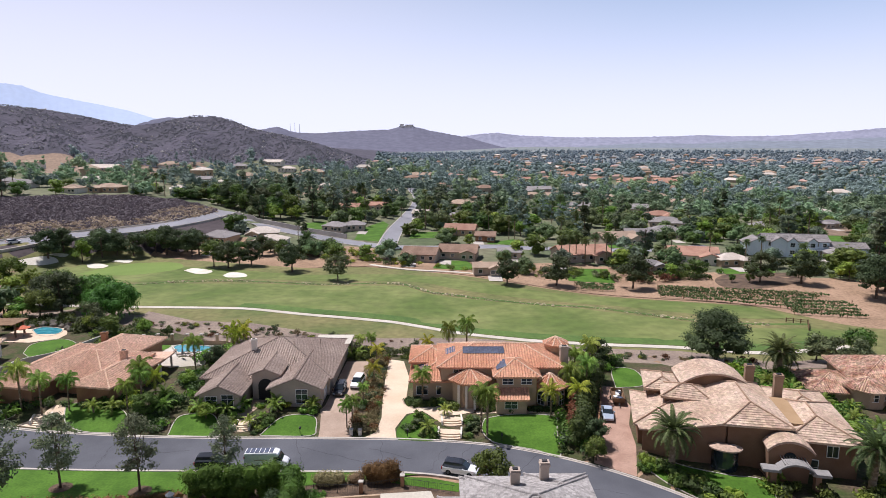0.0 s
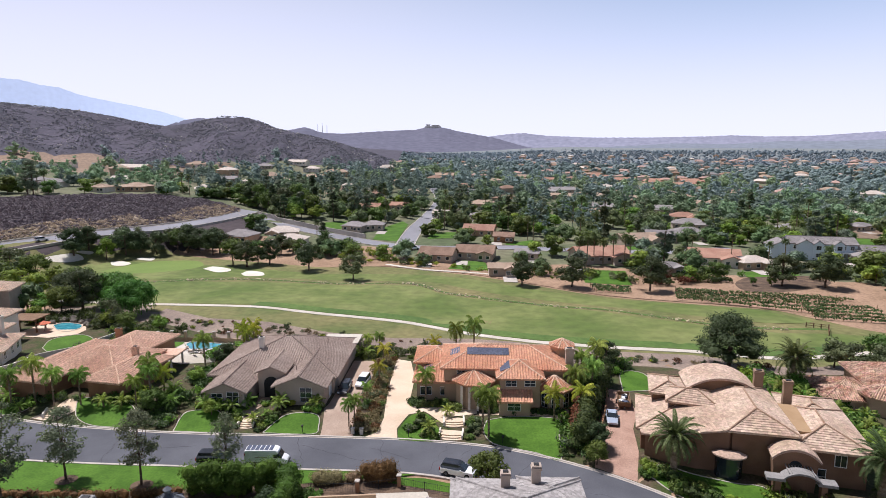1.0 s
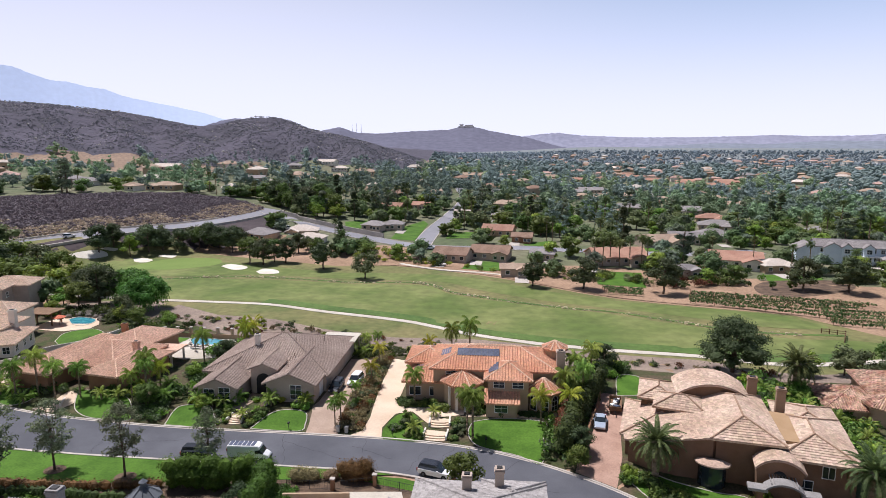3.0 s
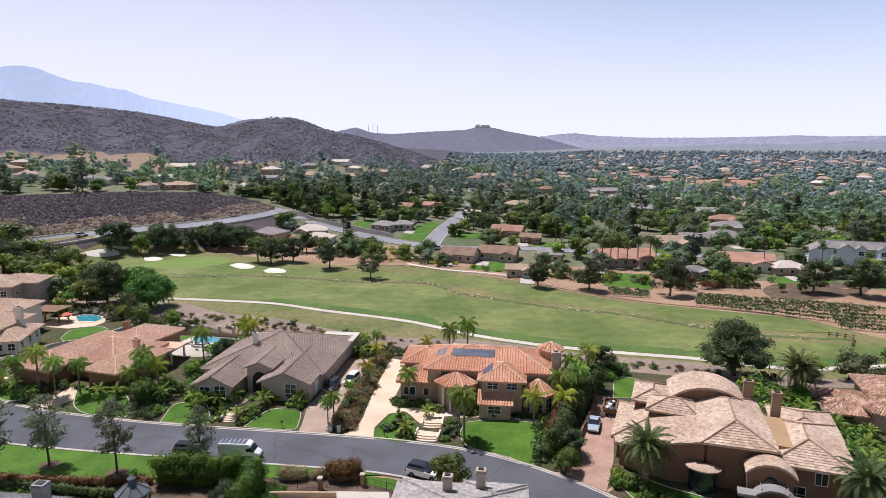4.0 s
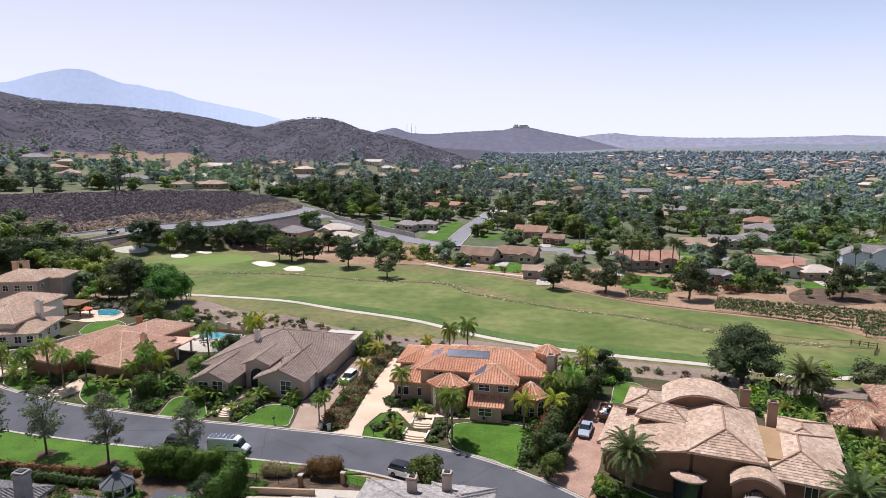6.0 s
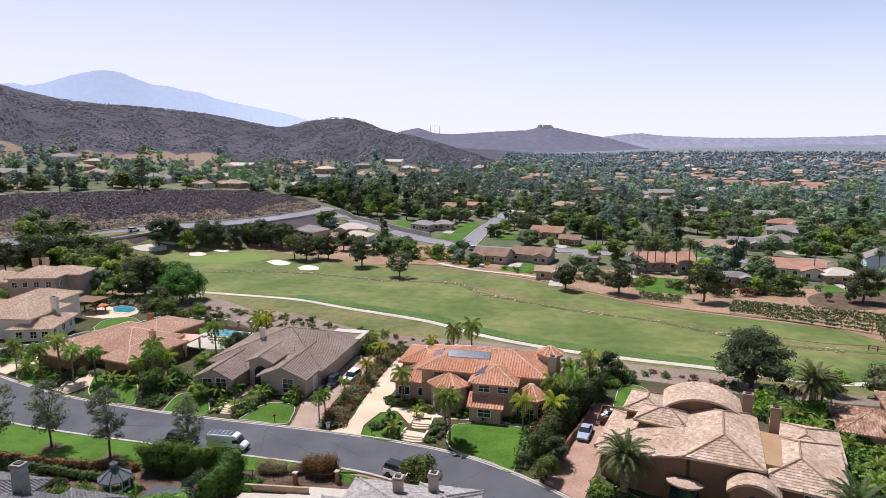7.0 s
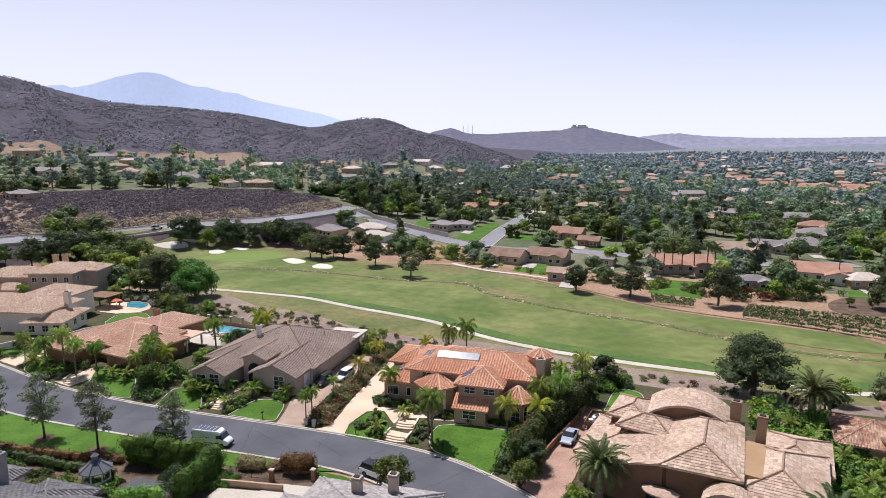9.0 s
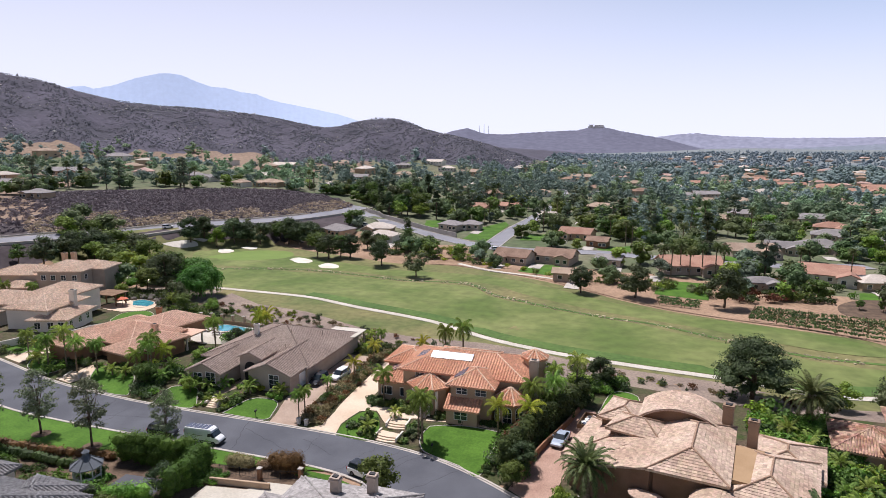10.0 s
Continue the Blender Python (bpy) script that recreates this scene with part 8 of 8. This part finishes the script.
def bed(n, pts, lo, hi, kinds, seed, single=False):
    """Shrubs strewn over a plot, one by one or as one thicket."""
    r = random.Random(seed)
    xs, ys = [p[0] for p in pts], [p[1] for p in pts]
    k, V, Fc, ix, base = 0, [], [], [], 0
    slots = sorted(set(kinds))
    while k < n:
        x, y = r.uniform(min(xs), max(xs)), r.uniform(min(ys), max(ys))
        if not inside(np.array([x]), np.array([y]), pts)[0]:
            continue
        k += 1
        s = r.uniform(lo, hi)
        h, kind = s * r.uniform(0.7, 1.3), r.choice(kinds)
        if single:
            shrub(kind, x, y, s, h)
            continue
        v, f = SHRUB_CARDS[kind, k % 2]
        c, q = math.cos(x * 3), math.sin(x * 3)
        V.append(np.stack([(v[:, 0] * c - v[:, 1] * q) * s + x, (v[:, 0] * q + v[:, 1] * c) * s + y, v[:, 2] * h + float(height(x, y)) - 0.05], 1))
        Fc.append(f + base)
        ix += [slots.index(kind)] * len(f)
        base += len(v)
    if V:
        mats = [SHRUBS[q, 0][0].materials[0] for q in slots]
        ob = new("shrubbery", mesh_of("shrubbery", np.concatenate(V).tolist(), np.concatenate(Fc).tolist(), mats, False, np.array(ix, np.int32)))
        tagged(ob, "mixed green garden shrubs growing close together", "shrubs", kind="stuff")


bed(16, [(17.0, 84.4), (19.4, 83.6), (20.4, 86.5), (18.4, 90), (17.6, 88)], 0.45, 0.8, ["dark", "green", "dark"], 41, True)
bed(120, [(18.6, 85.8), (22.0, 82.0), (23.6, 90), (25.6, 100), (29.5, 113), (36, 119), (30, 122), (24, 113), (21.6, 103), (21, 97.5), (18.8, 95), (18.0, 89)], 0.9, 2.1, ["green", "dark", "green", "bright", "dark", "olive", "green"], 1)
bed(170, [(-14.4, 91.2), (-11.2, 91.0), (-10.6, 97), (-11.0, 104), (-11.4, 118), (-11.4, 124), (-14.4, 124), (-14.4, 104)], 0.6, 1.3, ["olive", "brown", "brown", "brown", "brown", "rust", "green"], 2)
bed(60, [(-48, 92.0), (-44.2, 91.5), (-43.8, 98), (-42.6, 106), (-43.5, 125), (-47, 132), (-49.6, 116), (-49.6, 100)], 0.9, 2.0, ["dark", "green", "olive", "bright"], 3)
bed(34, [(-42, 97), (-34, 96.2), (-33.5, 98.2), (-28, 98.4), (-27, 96.6), (-20.5, 96.3), (-20.5, 97.6), (-33, 100), (-42, 98)], 0.5, 1.2, ["green", "bright", "dark", "yellow"], 4, True)
bed(30, [(-34.6, 91.5), (-33.2, 92), (-33.4, 97), (-36.5, 96.6), (-36, 94)], 0.5, 1.1, ["green", "dark", "bright"], 5, True)
bed(22, [(-30.6, 91), (-28.8, 91.2), (-27.6, 94.5), (-28.6, 96.6), (-30, 97)], 0.5, 1.1, ["green", "dark", "bright"], 6, True)
bed(26, [(-5.6, 91.4), (-6.4, 93), (-4.6, 96), (-3.0, 95.6), (-1.4, 92.4), (-1.2, 90), (-3.4, 90.4)], 0.5, 1.2, ["dark", "green", "dark", "olive", "green"], 7, True)
bed(18, [(3.4, 89.6), (5.6, 89.2), (6, 93), (4.4, 95.4), (3.3, 93)], 0.6, 1.2, ["dark", "green", "olive"], 8, True)
bed(40, [(-6, 99.2), (0, 98.2), (2, 97.4), (2, 100), (-5.8, 101)], 0.7, 1.3, ["green", "dark", "dark"], 9, True)
bed(26, [(6.5, 96.8), (15, 97), (15, 98.0), (9, 97.8), (8, 99)], 0.6, 1.2, ["dark", "dark", "green"], 10, True)
bed(90, [(-26, 131), (-17, 120.5), (-12, 123.5), (-4, 122), (-2, 126), (-10, 131), (-20, 133.5)], 0.8, 1.8, ["dark", "green", "olive", "bright"], 11)
bed(70, [(-76, 97.2), (-70, 95.6), (-69, 99), (-57.5, 98.4), (-52, 97.6), (-53, 104), (-56, 104), (-56.5, 100), (-76, 99.8)], 0.7, 1.6, ["dark", "green", "olive", "bright", "yellow"], 12)
bed(50, [(-50, 92.3), (-45, 92), (-46, 99), (-52, 98), (-50, 95)], 0.7, 1.6, ["dark", "green", "dark", "olive"], 13)
bed(70, [(-83, 128), (-79, 133), (-84, 146), (-76, 150), (-66, 146), (-66, 139), (-78, 128)], 1.0, 2.2, ["dark", "green", "olive", "bright"], 14)
bed(60, [(-114, 146), (-104, 150), (-92, 151), (-88, 143), (-83, 147), (-92, 156), (-112, 156)], 1.0, 2.4, ["dark", "green", "olive"], 15)
bed(50, [(27.6, 80.5), (29.6, 78.5), (34.5, 71), (38, 66), (40, 69), (33, 77), (30, 81.5)], 0.9, 1.9, ["green", "bright", "dark"], 16, True)
bed(150, [(58, 84), (66, 90), (68, 97), (66, 112), (56, 116), (54, 108), (60, 98), (58, 90)], 1.0, 2.4, ["bright", "green", "dark", "yellow"], 17)
bed(40, [(40, 74.5), (44.5, 70), (52, 66), (60, 66), (60, 76), (50, 71), (44, 74)], 0.9, 2.0, ["green", "bright", "dark"], 18)
bed(50, [(-104, 102), (-97, 103.5), (-90, 110), (-84.5, 119), (-80, 119), (-80, 104), (-88, 101)], 0.6, 1.5, ["green", "dark", "olive"], 19)
bed(44, [(-60, 60), (-34, 64), (-33, 69), (-60, 69)], 0.8, 1.8, ["dark", "green", "bright", "rust"], 20)
bed(170, [(-80, 152), (-50, 139), (-30, 134), (0, 128), (36, 124), (60, 119), (64, 122), (36, 129), (12, 132), (-14, 138), (-47, 148.5), (-64, 152)], 0.5, 1.3, ["olive", "olive", "brown", "rust", "yellow", "olive"], 21)
bed(30, [(-48, 242), (-20, 236), (16, 216), (18, 212), (-10, 224), (-48, 233)], 1.2, 2.6, ["dark", "green", "bright", "yellow"], 22)
bed(40, [(64, 200), (90, 206), (92, 214), (80, 222), (62, 214)], 1.8, 3.4, ["dark", "green", "rust", "green"], 23)
bed(46, [(16, 212), (36, 206), (60, 204), (62, 212), (40, 218), (18, 222)], 1.0, 2.6, ["dark", "green", "green", "olive", "bright"], 24)
bed(60, [(60, 214), (98, 214), (98, 232), (86, 236), (62, 236)], 1.2, 3.2, ["dark", "green", "olive", "bright", "rust"], 25)
bed(40, [(-60, 236), (-24, 240), (-22, 252), (-60, 262)], 1.2, 2.8, ["dark", "green", "olive", "yellow"], 26)
bed(50, [(118, 206), (150, 200), (165, 230), (126, 236)], 1.4, 3.4, ["dark", "green", "olive"], 27)
for i, (x, y, s) in enumerate([(28, 214, 0.8), (44, 226, 1.0), (66, 224, 1.1), (72, 230, 1.0), (84, 226, 1.1), (68, 210, 0.8), (78, 208, 0.8), (88, 212, 0.8), (-14, 228, 0.7), (-20, 234, 0.8), (-30, 240, 0.9), (-42, 238, 0.9), (-52, 244, 1.0), (122, 226, 1.1), (128, 214, 1.3), (140, 210, 1.4), (88, 246, 0.8), (74, 250, 1.1), (30, 246, 1.1), (38, 252, 1.2), (24, 238, 0.7)]):
    plant_tree(("m_oak%d", "m_ash%d", "m_bright%d", "m_olive%d")[(i * 7) % 4] % (i % 2), x, y, s, group="trees in the suburb")
for i, (x, y) in enumerate([(45, 233), (48, 232), (51, 234), (54, 231.5), (58, 233), (62, 232), (65, 236), (88, 236), (103, 236), (113, 228), (121, 232)]):
    if i < 7:
        plant_tree("dusk%d" % (i % 3), x, y, 1.0, group="tall palms before a house")
    else:
        plant_tree("fan%d" % (i % 3), x, y, 0.85, group="tall fan palms")
for i, (x, y, s) in enumerate([(-118, 136, 0.6), (-142, 134, 0.7), (-148, 138, 0.8), (-152, 142, 0.9), (-107, 149, 0.7), (-117, 160, 1.0), (-150, 190, 1.3), (-158, 188, 1.4), (-166, 196, 1.4), (-172, 192, 1.3), (-182, 198, 1.4), (-188, 206, 1.3), (-144, 184, 1.2), (-135, 180, 1.2), (-176, 214, 1.3), (-166, 204, 1.3), (-126, 176, 1.1), (-195, 216, 1.3)]):
    plant_tree(("m_ash%d", "m_bright%d", "m_oak%d")[i % 3] % (i % 2), x, y, s, group="garden trees")
for x, y, s in ((-22, 97, 0.9), (-27.5, 97, 1.0), (-35.2, 96, 1.0), (-37.5, 96.2, 1.0), (-31, 93, 0.8), (-2.5, 91.5, 1.0), (0.2, 95.6, 0.8), (-58, 97, 1.0), (-55, 97.2, 1.0), (-47.5, 101, 1.3), (-46, 97, 1.2), (-76.5, 99, 1.1), (-72, 96.2, 0.9), (59, 96, 1.1), (61, 103, 1.2), (57, 110, 1.1), (62, 90, 1.1), (60, 84, 1.2), (-17.5, 124.5, 1.0), (-86, 104, 1.1), (-40.4, 96.2, 1.1), (-33.6, 97.4, 1.0), (-28.3, 98.4, 1.1), (-21.4, 97.6, 1.0), (-80.4, 100.4, 1.4), (-78.6, 98.8, 1.3)):
    plant_tree("small", x, y, s, group="low garden palms")
for i, (x, y, s) in enumerate([(24.5, 103, 0.55), (27.5, 116, 0.6), (31, 119, 0.65), (20.6, 88, 0.4), (-46.5, 108, 0.5), (-45.5, 118, 0.5), (-48.6, 95.4, 0.55), (-38.6, 95.0, 0.45), (-25.5, 61, 0.5), (-22, 60, 0.5), (62, 108, 0.6), (66, 116, 0.7), (-78, 140, 0.7), (-72, 144, 0.6), (-20.5, 68, 0.5)]):
    plant_tree(("ash%d", "bright%d", "oak%d")[i % 3] % (i % 3), x, y, s, group="garden trees")

patch("play_court", [(-28.6, 63.5), (-21.6, 64.2), (-21.8, 70.6), (-28.8, 70.2)], M["asphalt"], 0.09, "small dark play court behind the hedge", "court", 4)
bed(60, [(-30.5, 57.5), (-20, 58.5), (-19, 64), (-29.5, 62.5)], 1.0, 2.2, ["bright", "green", "bright", "dark"], 30)
bed(26, [(-36, 64), (-33.8, 68.5), (-29.4, 69.5), (-28.8, 63), (-33, 62)], 0.7, 1.4, ["green", "dark", "bright"], 31)
bed(30, [(-19, 70), (-15.5, 71), (-15, 74), (-19, 74)], 0.7, 1.3, ["green", "bright", "olive"], 32)
# ---- creek stones and vineyard ----
rs = np.random.RandomState(2)
bm = bmesh.new()
bmesh.ops.create_icosphere(bm, subdivisions=1, radius=1)
for v in bm.verts:
    v.co *= rs.uniform(0.75, 1.2)
rock = finish(bm, "stone", M["stone"])
pool_rock = rock.copy()
pool_rock.materials[0] = M["rock_dark"]
course = tagged(thing("creek_stones", "line of pale boulders edging the dry creek", "stones"), kind="structure")
for i in range(290):
    k = rs.randint(4, len(creek) - 4)
    if noise.noise((k * 0.23, 0, 0)) < -0.02:
        continue
    p = creek[k].lerp(creek[k + 1], rs.rand()) + Vector((rs.normal() * 0.2, rs.choice((-0.8, 0.7)) + rs.normal() * 0.35))
    st = new("stone", rock)
    st.parent = course
    s = rs.uniform(0.2, 0.48)
    st.matrix_basis = Matrix.Translation((p.x, p.y, float(height(p.x, p.y)) + 0.1)) @ Matrix.Rotation(rs.uniform(0, 6), 4, "Z") @ Matrix.Diagonal((s * 1.3, s, s * 0.7, 1))


v, f = [], []
for i in range(520):
    k = rs.randint(4, len(creek) - 4)
    p = creek[k].lerp(creek[k + 1], rs.rand()) + Vector((rs.normal() * 0.2, rs.choice((-0.9, 0.75)) + rs.normal() * 0.3))
    s, a, q = rs.uniform(0.12, 0.32), rs.uniform(0, 6), len(v)
    z = float(height(p.x, p.y)) + 0.08
    v += [(p.x + s * 1.3 * math.cos(a + b), p.y + s * math.sin(a + b), z) for b in (0, 1.6, 3.1, 4.7)] + [(p.x, p.y, z + s * 0.8)]
    f += [(q, q + 1, q + 4), (q + 1, q + 2, q + 4), (q + 2, q + 3, q + 4), (q + 3, q, q + 4)]
part("rubble", mesh_of("rubble", v, f, M["stone"]), None, course)["kind"] = "stuff"


for i, (x, y, s) in enumerate([(-102.3, 148.6, 0.9), (-100.2, 150.2, 1.3), (-97.6, 150.0, 1.1), (-95.2, 149.4, 0.9), (-92.6, 147.4, 1.0), (-103.6, 147.2, 0.8), (-99.0, 151.8, 1.3), (-96.2, 151.4, 1.0), (-93.6, 150.2, 1.2), (-91.2, 146.0, 0.8), (-102.0, 151.0, 1.1)]):
    ob = new("boulder", pool_rock)
    ob.matrix_basis = Matrix.Translation((x, y, float(height(x, y)) + s * 0.4)) @ Matrix.Rotation(x * 5, 4, "Z") @ Matrix.Diagonal((s * 1.2, s, s * 0.9, 1))
    tagged(ob, "large dark boulder beside the freeform pool", "boulder", "pool boulders")


def vine_row(a, b, label):
    a, b = Vector(a), Vector(b)
    row = thing("vine_row", label, "vineyard", None, "vineyard rows")
    n = int((b - a).length / 0.7)
    r = np.random.RandomState(int(abs(a.x * 31 + a.y * 17)))
    cen = np.array([(*(a.lerp(b, (i + 0.5) / n) + Vector((r.normal() * 0.12, r.normal() * 0.12))), float(height(*a.lerp(b, i / n))) + r.uniform(0.6, 0.95)) for i in range(n) if r.rand() < 0.93])
    v, f = leaf_cards(r, cen, np.full(len(cen), 0.55), len(cen) * 20, 0.27, 0.9)
    part("vines", mesh_of("vines", v.tolist(), f.tolist(), M["vine"]), None, row)
    for i in range(0, n + 1, 9):
        p = a.lerp(b, i / n)
        z = float(height(*p))
        part("post", box_mesh("post", M["wood"], (p.x - 0.06, p.x + 0.06, p.y - 0.06, p.y + 0.06, z - 0.2, z + 1.6)), None, row)


for i in range(6):
    t = i / 5
    vine_row((64.8 + 3.5 * t, 179.5 + 13 * t), (99 + 16 * t, 165.0 + 21 * t - 6 * t * t), "leafy green row of trellised grape vines")
for i in range(4):
    vine_row((43.2 - 0.2 * i, 189 + 2.3 * i), (53.4 + 0.4 * i, 187.6 + 2.3 * i), "short row of trellised grape vines")
for i in range(5):
    vine_row((94 + 0.8 * i, 160.5 + 3.2 * i), (112 + i, 158 + 3.2 * i), "row of trellised grape vines beside the track")
for x, y, s in ((95.4, 200, 0.35), (100.5, 198.5, 0.4)):
    plant_tree("ash0", x, y, s, group="trees in the bare plot")

rf = thing("rail_fence", "weathered wooden post and rail fence by the creek", "fence")
corners = [Vector((87.6, 153.0)), Vector((92.3, 151.5)), Vector((89.4, 146.1))]
for a, b in zip(corners, corners[1:]):
    for i in range(4):
        p, q = a.lerp(b, i / 3.0) if i < 3 else b, a.lerp(b, min(1, (i + 1) / 3.0))
        z, zq = float(height(*p)), float(height(*q))
        part("post", box_mesh("post", M["wood"], (p.x - 0.1, p.x + 0.1, p.y - 0.1, p.y + 0.1, z - 0.2, z + 1.25), bevel=0.02), None, rf)
        if i < 3:
            for h in (0.55, 1.05):
                bm = bmesh.new()
                add_cyl(bm, (*p, z + h), (*q, zq + h), 0.07, 0.06, 6)
                part("rail", bm, M["wood"], rf)

# ---- details of the brown mansion ----
def local(x, y, cx=44.4, cy=86.6, a=RR_ROT):
    c, s = math.cos(radians(a)), math.sin(radians(a))
    return cx + x * c - y * s, cy + x * s + y * c


for x, z, w, h in ((-2.6, 4.6, 0.6, 2.2), (-1.7, 4.6, 0.6, 2.2), (-2.6, 1.6, 0.55, 2.2), (-1.7, 1.6, 0.55, 2.2)):
    px_, py_ = local(x, -7.52, 44.9, 86.5, -10)
    window(hr, px_, py_, z, -10, w, h, 1, 2)
window(hr, 34.4, 81.05, 1.5, -24, 1.8, 2.2, 2, 2)
px_, py_ = local(1.0, -6.52, 52.2, 83.0)
window(hr, px_, py_, 4.0, RR_ROT, 1.3, 1.6, 2, 1)
px_, py_ = local(-1.5, -6.52, 52.2, 83.0)
window(hr, px_, py_, 1.4, RR_ROT, 1.8, 2.0, 2, 2)
bm = bmesh.new()
bmesh.ops.create_cone(bm, cap_ends=True, segments=24, radius1=0.75, radius2=0.75, depth=0.16, matrix=Matrix.Rotation(math.pi / 2, 4, "X"))
rw = part("round_window", bm, M["glass"], hr)
px_, py_ = local(0, -1.02, 45.6, 76.3)
rw.matrix_basis = pose(px_, py_, 4.6, 0, 0, RR_ROT)

# slatted entrance canopy before the mansion
cn = thing("entrance_canopy", "curved grey slatted canopy over the mansion entrance", "canopy", pose(45.2, 73.6, float(height(45, 73)) - 0.9, 0, 0, RR_ROT))
for s in (-1, 1):
    part("post", box_mesh("post", M["stucco_r"], (s * 2.6 - 0.35, s * 2.6 + 0.35, -0.5, 0.5, -0.3, 3.2), bevel=0.04), None, cn)
    part("side_roof", box_mesh("side_roof", M["greywood"], (s * 2.9 - 1.1, s * 2.9 + 1.1, -0.8, 0.8, 3.2, 3.6), bevel=0.12), None, cn)
arc = [(2.6 * math.sin(a), 2.2 + 2.2 * math.cos(a)) for a in np.linspace(-1.0, 1.0, 13)]
v = [(x, y, z + dz) for y in (-0.9, 0.9) for dz in (0, 0.25) for x, z in arc]
f = []
for i in range(12):
    f += [(i, i + 1, 14 + i, 13 + i), (26 + i, 39 + i, 40 + i, 27 + i), (13 + i, 14 + i, 40 + i, 39 + i), (i, 26 + i, 27 + i, i + 1)]
part("arch", mesh_of("arch", v, f, M["greywood"]), None, cn)
for j in range(9):
    part("slat", box_mesh("slat", M["greywood"], (-1.5 + 0.36 * j, -1.42 + 0.36 * j, -0.6, 3.4, 4.35, 4.5)), None, cn)
